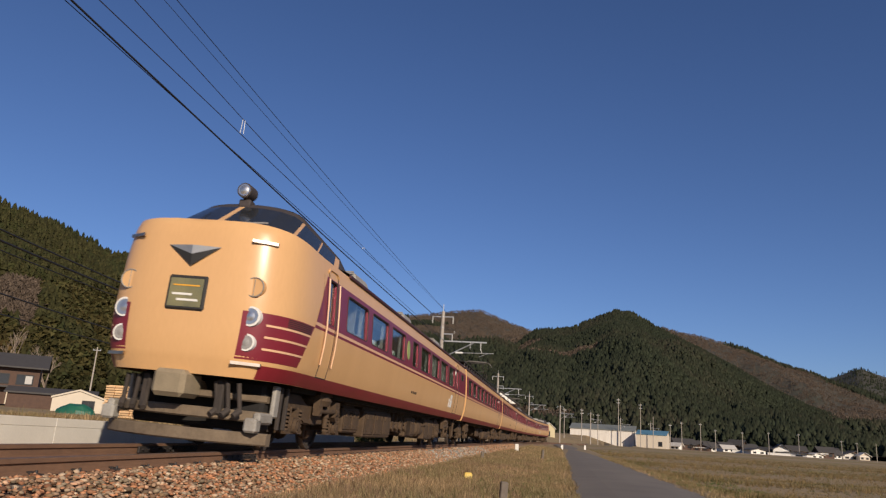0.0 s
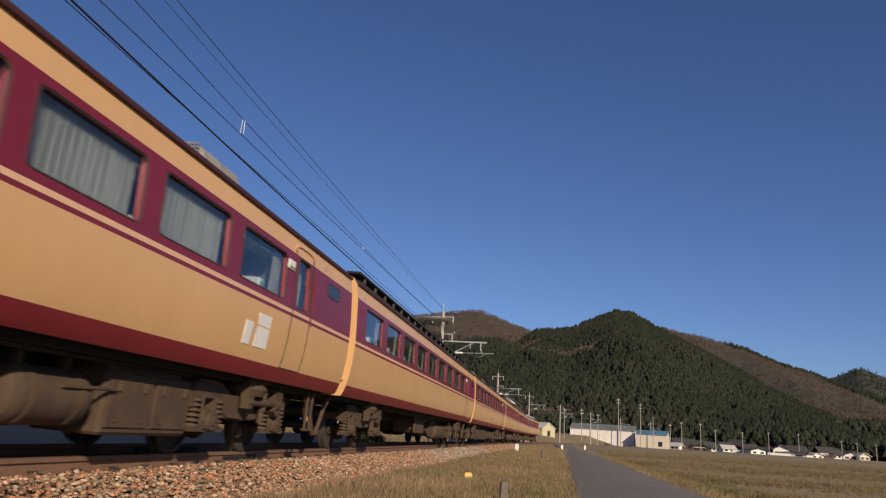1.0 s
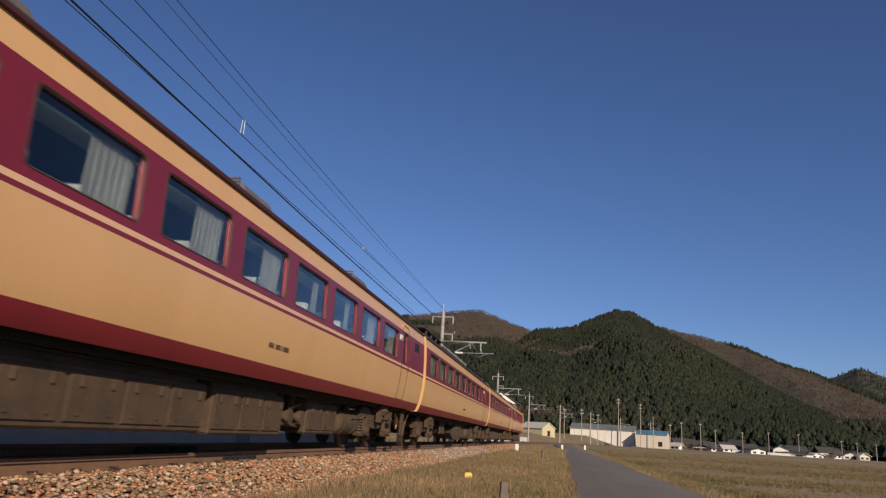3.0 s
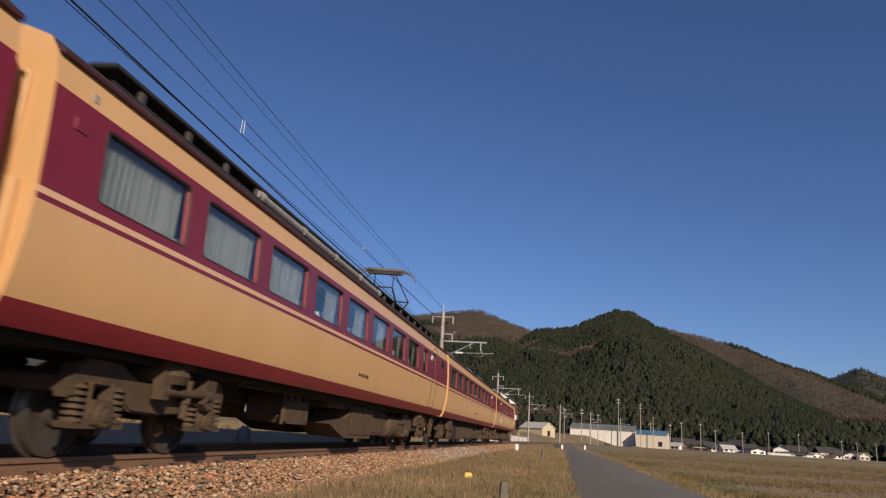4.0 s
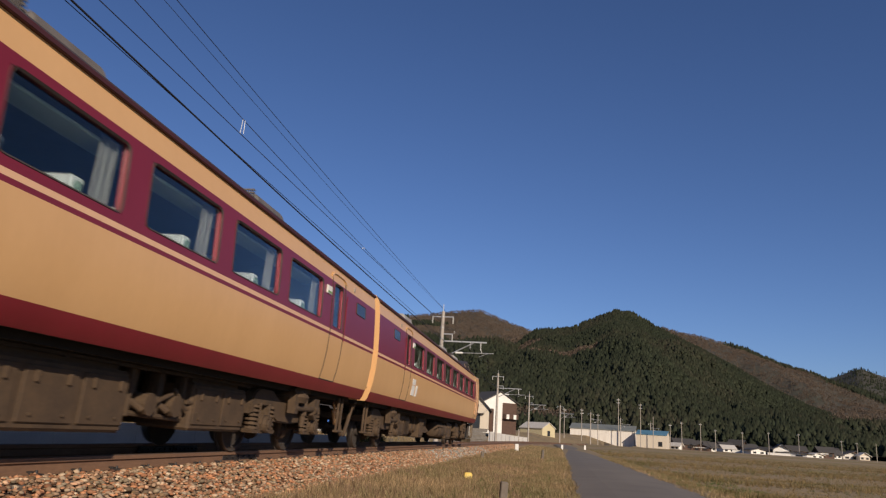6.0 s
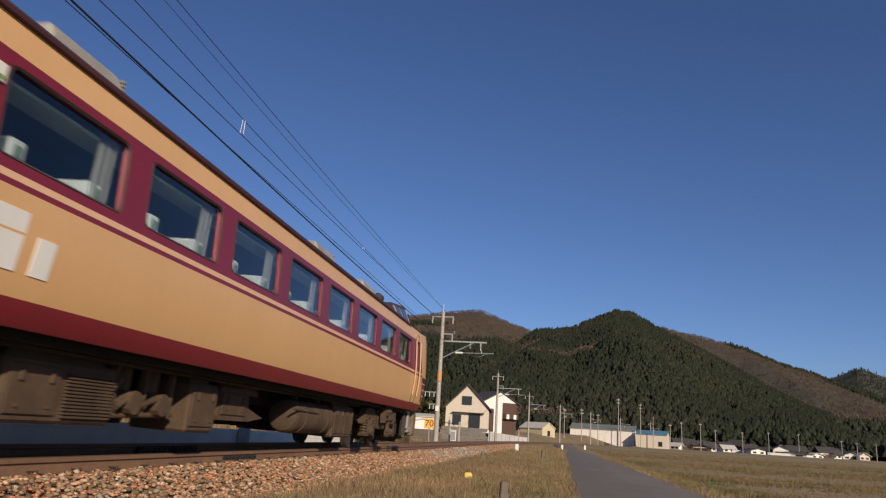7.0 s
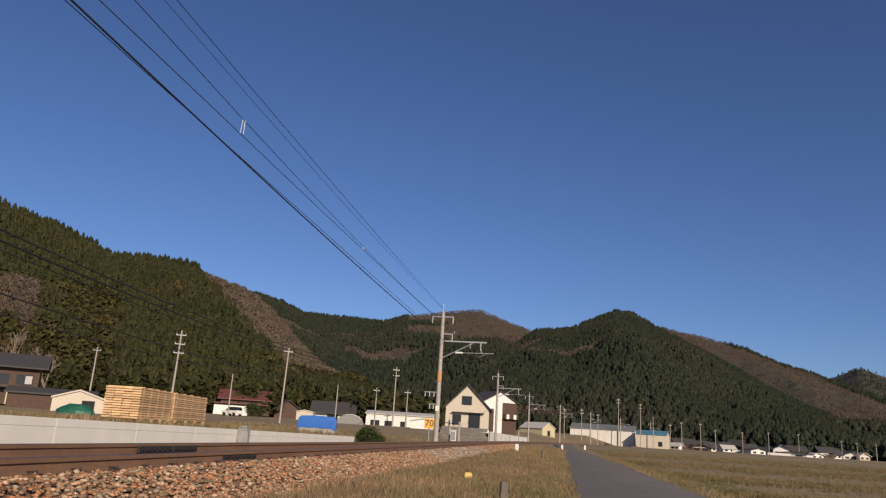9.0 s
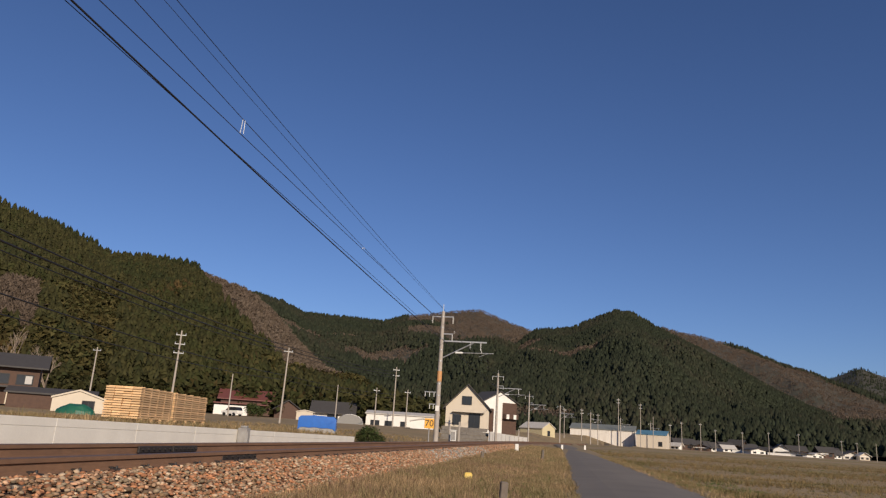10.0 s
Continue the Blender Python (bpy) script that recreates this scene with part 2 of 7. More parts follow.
def lathe(bm, profile, n=28):
    """A closed turned shape about the x axis from (x, radius) pairs."""
    rings = [[bm.verts.new((x, r * math.cos(6.2832 * k / n), r * math.sin(6.2832 * k / n))) for k in range(n)] for x, r in profile]
    for a, b in zip(rings[:-1], rings[1:]):
        for k in range(n):
            bm.faces.new((a[k], a[(k + 1) % n], b[(k + 1) % n], b[k]))
    bm.faces.new(rings[0][::-1])
    bm.faces.new(rings[-1])
    bmesh.ops.recalc_face_normals(bm, faces=bm.faces)


def quad(bm, pts, mi=0):
    f = bm.faces.new([bm.verts.new(p) for p in pts])
    f.material_index = mi
    return f


def part(name, bm, material, parent=None, label="", smooth=False, kind=""):
    """One mesh object from bm, under parent. material: one, or a list of slots."""
    me = bpy.data.meshes.new(name)
    bm.to_mesh(me)
    bm.free()
    for m in (material if isinstance(material, list) else [material]):
        me.materials.append(m)
    if smooth:
        me.polygons.foreach_set("use_smooth", [True] * len(me.polygons))
        me.set_sharp_from_angle(angle=radians(38))
    ob = new(name, me)
    ob.parent = parent
    return tagged(ob, label, kind=kind)


def raw(name, verts, faces, material, kind="stuff", label="", category=""):
    me = bpy.data.meshes.new(name)
    me.from_pydata(verts, [], faces)
    me.materials.append(material)
    return tagged(new(name, me), label, category, kind=kind)


def scatter(name, tv, tf, places, material, label, category, rng, kind="stuff", lean=0.0):
    """Many copies of the small shapes tv (a list of vertex arrays, all with the faces tf) at places (x, y, z, turn, sx, sz), as one mesh."""
    P = np.asarray(places)
    n, k = len(P), len(tv[0])
    pick = rng.integers(0, len(tv), n)
    V = np.asarray(tv)[pick] * P[:, None, [4, 4, 5]]
    if lean:
        V[:, :, 0] += V[:, :, 2] * rng.normal(0, lean, n)[:, None]
        V[:, :, 1] += V[:, :, 2] * rng.normal(0, lean, n)[:, None]
    c, s = np.cos(P[:, 3])[:, None], np.sin(P[:, 3])[:, None]
    X = V[:, :, 0] * c - V[:, :, 1] * s + P[:, None, 0]
    Y = V[:, :, 0] * s + V[:, :, 1] * c + P[:, None, 1]
    Z = V[:, :, 2] + P[:, None, 2]
    co = np.stack([X, Y, Z], -1).reshape(-1, 3)
    F = (np.asarray(tf)[None] + (np.arange(n) * k)[:, None, None]).reshape(-1, np.asarray(tf).shape[1])
    me = bpy.data.meshes.new(name)
    me.vertices.add(len(co))
    me.vertices.foreach_set("co", co.astype(np.float32).ravel())
    q = F.shape[1]
    me.loops.add(F.size)
    me.loops.foreach_set("vertex_index", F.astype(np.int32).ravel())
    me.polygons.add(len(F))
    me.polygons.foreach_set("loop_start", np.arange(0, F.size, q, dtype=np.int32))
    me.update(calc_edges=True)
    me.validate()
    me.materials.append(material)
    return tagged(new(name, me), label, category, kind=kind)


def wire(name, pts, r, material, label, parent=None):
    cu = bpy.data.curves.new(name, "CURVE")
    cu.dimensions, cu.bevel_depth, cu.bevel_resolution = "3D", r, 1
    sp = cu.splines.new("POLY")
    sp.points.add(len(pts) - 1)
    for p, c in zip(sp.points, pts):
        p.co = (*c, 1)
    cu.materials.append(material)
    ob = new(name, cu)
    ob.parent = parent
    return tagged(ob, label, "cable") if parent is None else ob


def thing(name, label, category, m=None, group="", kind=""):
    ob = new(name)
    ob.empty_display_size = 0.3
    if m is not None:
        ob.matrix_world = m
    return tagged(ob, label, category, group, kind)


# ---- the line of the track ----
TRACK_X, CANT, GAUGE = -5.254, 0.038, 1.067
_s = np.arange(-150.0, 330.0, 1.0)
_k = 0.00265 * np.clip((_s - 65.0) / 60.0, 0, 1)
_th = np.cumsum(_k)
_x, _y = np.cumsum(np.sin(_th)), np.cumsum(np.cos(_th))
_x, _y = _x - np.interp(0, _s, _x), _y - np.interp(0, _s, _y)


def on_track(s, off=0.0, z=0.0):
    """The place at s metres along the line, off metres to its right and z above the rails, which lean into the curve."""
    a = float(np.interp(s, _s, _th))
    o, zz = off * math.cos(CANT) + z * math.sin(CANT), z * math.cos(CANT) - off * math.sin(CANT)
    return Vector((TRACK_X + float(np.interp(s, _s, _x)) + o * math.cos(a), float(np.interp(s, _s, _y)) - o * math.sin(a), zz))


def beside(s, off, z):
    """As on_track, but level: for what stands beside the line."""
    a = float(np.interp(s, _s, _th))
    return Vector((TRACK_X + float(np.interp(s, _s, _x)) + off * math.cos(a), float(np.interp(s, _s, _y)) - off * math.sin(a), z))


# ---- ground ----
def track_x(y):
    return TRACK_X + np.interp(y, _y, _x)


def ground_z(x, y):
    """Height of the land: bed of the line, verge, road level, fields that rise gently, a terrace beyond the line."""
    x, y = np.asarray(x, float), np.asarray(y, float)
    d = x - track_x(y)
    right = np.interp(d, [0, 1.0, 1.7, 3.2, 4.3, 4.7, 5.4, 9.0], [-0.26, -0.26, -0.52, -0.55, -0.62, -0.66, -0.61, -0.61])
    right = right - 0.17 * np.clip((x - 3.6) / 1.5, 0, 1) + 0.0045 * np.clip(y - 45, 0, 330) * np.clip((x + 2) / 12, 0, 1)
    far = np.hypot(x, y)
    terrace = np.interp(far, [0, 14, 40, 62, 130, 300], [0.2, 0.2, 0.0, -0.1, 1.15, 3.5])
    left = np.interp(-d, [0, 1.1, 1.9, 4.95, 5.2], [-0.26, -0.26, -0.5, -0.65, 1.0])
    t = np.where(y < 37, np.clip((-d - 4.95) / 0.25, 0, 1), np.clip((-d - 3.0) / 11.0, 0, 1))
    left = np.where(t > 0, np.interp(-d, [0, 1.1, 1.9, 4.95], [-0.26, -0.26, -0.5, -0.65]) * (1 - t) + terrace * t, left)
    return np.where(d >= 0, right, left)


def spread(a, n, k):
    u = np.linspace(-1, 1, n)
    return a * np.sinh(k * u) / np.sinh(k)


gx = np.unique(np.concatenate([spread(2600, 150, 9.0), np.linspace(-12, 6, 100)]))
gy = np.unique(np.concatenate([spread(2800, 150, 8.0), np.linspace(2, 60, 80)]))
GX, GY = np.meshgrid(gx, gy)
GZ = ground_z(GX, GY)
_rng = np.random.default_rng(3)
GZ = GZ + _rng.normal(0, 0.012, GZ.shape) * (np.abs(GX - 2) > 3.0)
nx_, ny_ = len(gx), len(gy)
ii = (np.arange(ny_ - 1)[:, None] * nx_ + np.arange(nx_ - 1)[None]).ravel()
raw("ground", np.stack([GX, GY, GZ], -1).reshape(-1, 3).tolist(), np.stack([ii, ii + 1, ii + nx_ + 1, ii + nx_], -1).tolist(), SOIL, "structure",
    "dry winter fields of tan and green grass", "ground")


def ribbon(name, line, material, label, category, crown=0.0):
    """A strip between two sets of points, each row left edge to right edge."""
    v, f = [], []
    n = len(line[0])
    for row in line:
        v += [tuple(p) for p in row]
    for i in range(len(line) - 1):
        for j in range(n - 1):
            f.append((i * n + j, i * n + j + 1, (i + 1) * n + j + 1, (i + 1) * n + j))
    return raw(name, v, f, material, "structure", label, category)


rows = []
for y in np.concatenate([np.arange(-30, 100, 1.0), np.arange(100, 152, 2.0)]):
    c = 1.85 + 0.0035 * max(0, y) - 0.00030 * max(0, y - 75) ** 2 * 1.2
    w = 1.45
    edge = 0.05 * math.sin(y * 0.9) + 0.03 * math.sin(y * 2.3 + 1)
    z = -0.565 + 0.006 * max(0, y - 95)
    rows.append([(c - w - edge, y, z - 0.036), (c - w * 0.5, y, z + 0.015), (c, y, z + 0.03), (c + w * 0.5, y, z + 0.015), (c + w + edge, y, z - 0.036)])
ribbon("road", rows, ASPHALT, "narrow grey asphalt lane beside the railway line", "road")

# ballast bed under the track
rows = []
for s in np.arange(-140, 320, 2.0):
    rows.append([on_track(s, o, z) for o, z in ((-2.0, -0.5), (-1.45, -0.19), (-0.6, -0.2), (0.6, -0.2), (0.95, -0.2), (1.2, -0.27), (1.8, -0.52))])
ribbon("ballast_bed", rows, BED, "rust-stained ballast bed under the rails", "ballast")


def ico(rng, flat=0.7):
    bm = bmesh.new()
    bmesh.ops.create_icosphere(bm, subdivisions=1, radius=1)
    v = np.array([p.co for p in bm.verts])
    f = [[p.index for p in q.verts] for q in bm.faces]
    bm.free()
    v = v * rng.uniform(0.5, 1.2, (len(v), 1)) * np.array([1, rng.uniform(0.65, 0.95), flat])
    return v, f


rng = np.random.default_rng(11)
rock = [ico(rng, rng.uniform(0.5, 0.8)) for _ in range(12)]
RV, RF = [r[0] * np.array([1, 1, 0.8]) for r in rock], rock[0][1]


def stones(count, y0, y1, o0, o1, size, power=1.6):
    out = []
    for _ in range(count):
        s = y0 + (y1 - y0) * rng.random() ** power
        o = rng.uniform(o0, o1)
        z = np.interp(abs(o), [0.0, 0.5, 0.95, 1.25, 1.8, 2.4], [-0.17, -0.155, -0.15, -0.25, -0.49, -0.52])
        p = on_track(s, o, z)
        r = size * rng.uniform(0.55, 1.35)
        out.append((p.x, p.y, p.z - 0.1 * r + rng.uniform(-0.3, 0.5) * r, rng.uniform(0, 6.28), r, r * rng.uniform(0.8, 1.2)))
    return out


near = stones(17000, 2.0, 26.0, 0.66, 1.85, 0.037, 1.0) + stones(9000, 26, 75, 0.66, 1.9, 0.05, 1.2) + stones(3800, 2, 34, 1.5, 2.9, 0.033, 1.0)
near += stones(5000, 2.0, 60.0, -1.7, -0.66, 0.04, 1.2)
scatter("ballast_stones", RV, RF, near, STONES, "rust-brown and grey crushed ballast stones beside the rail", "ballast", rng)
fresh = stones(3500, 24.0, 42.0, 0.9, 2.3, 0.045, 1.0)
scatter("fresh_ballast", RV, RF, fresh, CLEAN, "heap of clean pale grey ballast stones", "ballast", rng)

# ---- rails and sleepers ----
PROFILE = [(-0.0635, -0.153), (0.0635, -0.153), (0.0635, -0.142), (0.012, -0.125), (0.0085, -0.06), (0.0325, -0.045), (0.0325, -0.006), (0.026, 0.0), (-0.026, 0.0), (-0.0325, -0.006), (-0.0325, -0.045), (-0.0085, -0.06), (-0.012, -0.125), (-0.0635, -0.142)]


def rail(off):
    bm = bmesh.new()
    prev = None
    for s in np.concatenate([np.arange(-140, 0, 10.0), np.arange(0, 320, 2.0)]):
        ring = [bm.verts.new(on_track(s, off + a, b)) for a, b in PROFILE]
        if prev:
            for i in range(len(ring)):
                f = bm.faces.new((prev[i], prev[(i + 1) % len(ring)], ring[(i + 1) % len(ring)], ring[i]))
                f.material_index = 1 if i in (6, 7, 8) else 0
        prev = ring
    return bm


track = thing("railway_track", "single narrow-gauge track of rusty rails on ballast", "railway track", kind="structure")
rails = []
for sgn in (1, -1):
    rails.append(part("rail", rail(sgn * (GAUGE / 2 + 0.032)), [RUST, RAILTOP], track, "rusty steel rail with a polished head"))
bm = bmesh.new()
box(bm, -1.0, 1.0, -0.11, 0.11, -0.16, 0, 0.015)
me = bpy.data.meshes.new("sleeper")
bm.to_mesh(me)
bm.free()
me.materials.append(SLEEPER)
bm = bmesh.new()
box(bm, -0.055, 0.055, -0.045, 0.045, 0, 0.022, 0.006)
rod(bm, (0.0, 0, 0.02), (0.0, 0, 0.05), 0.016, 0.012)
box(bm, -0.085, -0.03, -0.03, 0.03, 0.015, 0.034, 0.006)
mc = bpy.data.meshes.new("rail_clip")
bm.to_mesh(mc)
bm.free()
mc.materials.append(OIL)
for i in range(150):
    s = 1.2 + 0.62 * i
    p, q = on_track(s), on_track(s + 0.5)
    a = math.atan2(-(q.x - p.x), q.y - p.y)
    ob = new("sleeper", me)
    ob.parent = track
    ob.matrix_world = Matrix.Translation(on_track(s, 0, -0.165)) @ Matrix.Rotation(a, 4, "Z") @ Matrix.Rotation(CANT, 4, "Y")
    if i < 60:
        for o in (GAUGE / 2 + 0.032 + 0.095, -(GAUGE / 2 + 0.032 + 0.095)):
            cl = new("rail_clip", mc)
            cl.parent = track
            cl.matrix_world = Matrix.Translation(on_track(s, o, -0.15)) @ Matrix.Rotation(a, 4, "Z") @ Matrix.Rotation(CANT, 4, "Y")
for s0, s1, o in ((10.1, 11.3, 0.53), (9.7, 10.6, -0.53), (10.65, 11.4, -0.53)):
    bm = bmesh.new()
    for k in range(6):
        a = on_track(s0 + (s1 - s0) * (k + 0.5) / 6, o + 0.052, -0.075)
        rod(bm, a, a + Vector((0.03, 0, 0)), 0.016, 0.016, 6)
    vs = box(bm, o + 0.018, o + 0.052, s0, s1, -0.125, -0.035, 0.006)
    for v in vs:
        v.co = on_track(v.co.y, v.co.x, v.co.z)
    part("fishplate", bm, OIL, track, "oily black rail joint plate")

# ---- retaining wall beyond the line ----
wall = thing("retaining_wall", "long pale concrete retaining wall beyond the track", "wall", kind="structure")


def wall_top(y):
    return 0.30 - 0.0108 * (y - 8)


y = -22.0
while y < 36.5:
    y1 = min(y + 2.985, 36.6)
    bm = bmesh.new()
    for z0, z1, p in ((-0.75, -0.17, 0.0), (-0.172, 0.0, 0.012)):
        vs = box(bm, -10.32 - p, -10.08 + p * 0.6, y + 0.003, y1 - 0.003, z0, z1, 0.006)
        for v in vs:
            if v.co.z > -0.7:
                v.co.z += wall_top(v.co.y)
    part("concrete_panel", bm, CONC, wall)
    y += 2.985
bm = bmesh.new()
box(bm, -10.06, -9.75, 22.55, 22.85, -0.6, 0.2, 0.02)
box(bm, -10.0, -9.8, 22.6, 22.8, 0.2, 0.27, 0.02)
rod(bm, (-9.74, 22.6, 0.1), (-9.74, 22.6, -0.6), 0.025)
part("cable_box", bm, GREYP, wall, "small grey steel trackside cable box")


# ---- masts and wires of the overhead line ----
def insulator(bm, a, b, n=4, r=0.07):
    a, b = Vector(a), Vector(b)
    rod(bm, a, b, 0.022)
    for i in range(n):
        p = a.lerp(b, (i + 0.6) / n)
        q = a.lerp(b, (i + 1.0) / n)
        rod(bm, p, q, r, r * 0.45, 10)


def mast(s, off=-2.7, tall=8.6, base=-0.5, arms=True, both=True, lean=0.0, bracket=True, low=False, band=False):
    m = thing("catenary_mast", "weathered concrete overhead line mast with steel brackets", "mast", group="masts along the railway")
    b = beside(s, off, base)
    a = float(np.interp(s, _s, _th))
    m.matrix_world = Matrix.Translation(b) @ Matrix.Rotation(-a, 4, "Z") @ Matrix.Rotation(lean, 4, "Y")
    top = tall - base
    bm = bmesh.new()
    rod(bm, (0, 0, 0), (0, 0, top), 0.175, 0.115, 14)
    part("pole", bm, POLE, m, smooth=True)
    for z in np.linspace(2.6, top - 0.4, 9):
        bm = bmesh.new()
        rod(bm, (0, 0, z), (0, 0, z + 0.06), 0.185 - z * 0.006, 0.185 - z * 0.006, 14)
        part("steel_band", bm, GALV, m)
    bm = bmesh.new()
    rod(bm, (0, 0, top), (0, 0, top + 0.5), 0.02)
    part("earth_rod", bm, GALV, m)
    if band:
        bm = bmesh.new()
        rod(bm, (0, 0, 4.3), (0, 0, 5.0), 0.166, 0.160, 14)
        part("orange_band", bm, ORANGE, m, "faded orange marking band")
        bm = bmesh.new()
        box(bm, -0.12, 0.12, -0.19, -0.17, 2.35, 2.7, 0.005)
        part("number_plate", bm, WHITE, m, "small white number plate")
    if arms:
        for z, x0, x1 in ((top - 0.42, -0.75, 0.75), (top - 1.6, 0.0, 0.75)):
            bm = bmesh.new()
            box(bm, x0, x1, -0.05, 0.05, z, z + 0.08, 0.01)
            part("cross_arm", bm, GALV, m)
            for x in ([x0, x1] if x0 else [x1]):
                bm = bmesh.new()
                insulator(bm, (x * 0.95, 0, z), (x * 0.95, 0, z - 0.42), 4, 0.075)
                part("insulator", bm, CERAMIC, m, "white porcelain insulator", smooth=True)
    if low:
        for z, n in ((3.55, 3), (2.75, 2)):
            bm = bmesh.new()
            box(bm, -0.95 if n == 3 else -0.6, -0.1, -0.04, 0.04, z, z + 0.07, 0.01)
            part("cross_arm", bm, GALV, m)
            for i in range(n):
                bm = bmesh.new()
                insulator(bm, (-0.9 + 0.3 * i if n == 3 else -0.55 + 0.25 * i, 0, z), (-0.9 + 0.3 * i if n == 3 else -0.55 + 0.25 * i, 0, z - 0.28), 3, 0.06)
                part("insulator", bm, CERAMIC, m, "white porcelain insulator", smooth=True)
    if bracket:
        zb = 6.75 - base - 0.2
        bm = bmesh.new()
        box(bm, 0, 3.1, -0.05, 0.05, zb - 0.05, zb + 0.05, 0.01)
        part("bracket_arm", bm, GALV, m)
        bm = bmesh.new()
        rod(bm, (0.1, 0, zb - 1.15), (2.2, 0, zb - 0.05), 0.045)
        part("bracket_strut", bm, GALV, m)
        bm = bmesh.new()
        insulator(bm, (2.7, 0, zb), (2.7, 0, zb - 0.5), 4, 0.085)
        part("insulator", bm, CERAMIC, m, "white porcelain insulator", smooth=True)
        bm = bmesh.new()
        rod(bm, (1.5, 0.0, zb - 0.75), (3.6, 0.0, zb - 0.72), 0.028)
        rod(bm, (2.7, 0, zb - 0.5), (2.8, 0, zb - 0.74), 0.02)
        rod(bm, (3.2, 0, zb - 0.74), (2.6, 0, zb - 0.98), 0.018)
        part("steady_arm", bm, GALV, m)
        bm = bmesh.new()
        rod(bm, (1.0, 0, zb - 0.76), (1.5, 0, zb - 0.75), 0.07, 0.07, 10)
        part("insulator", bm, CERAMIC, m, "white porcelain insulator", smooth=True)
    return m


mast(49.0, lean=0.0, band=True, low=True)
MASTS = [49.0, 95.0, 136.0, 172.0, 205.0, 236.0, 266.0]
for s in MASTS[1:]:
    mast(s, -2.7, 8.4)


def overhead(off, heights, name, r, material, label, sag, span0=-2.0):
    pts = []
    stops = [span0] + MASTS
    for a, b in zip(stops[:-1], stops[1:]):
        for k in range(12):
            u = k / 12
            z = heights(a + (b - a) * u) - sag * 4 * u * (1 - u)
            pts.append(beside(a + (b - a) * u, off, z))
    first = beside(-50, off, heights(span0))
    return wire(name, [first] + pts, r, material, label)


zc = lambda s: float(np.interp(s, [0, 16, 52], [4.90, 5.03, 5.5])) if s < 52 else 5.45
zm = lambda s: float(np.interp(s, [-2, 49, 60], [5.75, 6.2, 6.25]))
overhead(0.0, zc, "contact_wire", 0.0065, COPPER, "thin dark overhead contact wire", 0.0)
MESSENGER = overhead(0.02, zm, "messenger_wire", 0.006, COPPER, "thin dark overhead messenger wire carrying the contact wire", 0.85)
overhead(-2.45, lambda s: 6.5 + 0.0085 * max(0, 49 - s), "feeder_cable", 0.019, WIRE, "thick black feeder cable along the masts", 0.26)
overhead(-2.50, lambda s: 6.62, "signal_cable", 0.008, WIRE, "thin black cable along the masts", 0.0)
overhead(-2.05, lambda s: 8.15 + 0.003 * max(0, 49 - s), "upper_cable", 0.008, WIRE, "dark cable on the upper mast arms", 0.25)
overhead(-2.7, lambda s: 8.75, "earth_wire", 0.006, WIRE, "thin earth wire over the mast tops", 0.35)
for s in (10.4, 18.2, 27.5, 36.0, 43.0):
    u = (s + 2.0) / 51.0
    zt = zm(s) - 0.85 * 4 * u * (1 - u)
    bm = bmesh.new()
    rod(bm, beside(s, 0.0, zc(s)), beside(s, 0.02, zt), 0.005, 0.005, 5)
    rod(bm, beside(s + 0.06, 0.03, zc(s) + 0.02), beside(s + 0.06, 0.03, zt), 0.005, 0.005, 5)
    part("wire_dropper", bm, CERAMIC, MESSENGER, "pale hanger down to the contact wire")


# ---- lineside post, sign, marker box ----
sg = thing("speed_sign", "square yellow speed sign with black numerals on a post", "sign")
bm = bmesh.new()
rod(bm, (0, 0, -0.6), (0, 0, 0.9), 0.035, 0.035)
part("post", bm, GREYP, sg)
bm = bmesh.new()
box(bm, -0.27, 0.27, -0.055, -0.03, 0.55, 1.1, 0.008)
part("plate", bm, YELLOW, sg)
cu = bpy.data.curves.new("numerals", "FONT")
cu.body, cu.size, cu.align_x, cu.align_y, cu.extrude = "70", 0.5, "CENTER", "CENTER", 0.003
cu.materials.append(BLACKR)
ob = new("numerals", cu)
ob.parent = sg
ob.matrix_basis = Matrix.Translation((0, -0.062, 0.82)) @ Matrix.Rotation(radians(90), 4, "X")
sg.matrix_world = pose(-7.15, 41.5, 0.1, 0, 0, 10)

bm = bmesh.new()
box(bm, -0.09, 0.09, -0.07, 0.07, 0, 0.19, 0.015)
box(bm, -0.075, 0.075, -0.06, 0.06, 0.19, 0.21, 0.01)
tagged(part("marker_box", bm, PALEY), "small pale yellow box in dry grass", "box").matrix_world = pose(-1.95, 16.8, -0.6, 0, 0, 20)
for px, py, h, lab in ((-0.84, 12.2, 0.36, "short weathered concrete boundary post"), (-0.75, 40.0, 0.55, "short weathered concrete boundary post"), (-3.0, 30.5, 0.35, "short weathered concrete boundary post")):
    bm = bmesh.new()
    vs = box(bm, -0.06, 0.06, -0.06, 0.06, -0.1, h, 0.015)
    tagged(part("boundary_post", bm, POST), lab, "post", "boundary posts").matrix_world = pose(px, py, float(ground_z(px, py)), 2, 3, 15)
for px, py in ((-2.9, 55.0), (0.6, 92.0), (3.6, 100.0)):
    bm = bmesh.new()
    box(bm, -0.13, 0.13, -0.08, 0.08, -0.1, 0.55, 0.03)
    tagged(part("white_marker", bm, WHITE), "small white lineside marker post", "post", "white markers").matrix_world = pose(px, py, float(ground_z(px, py)))


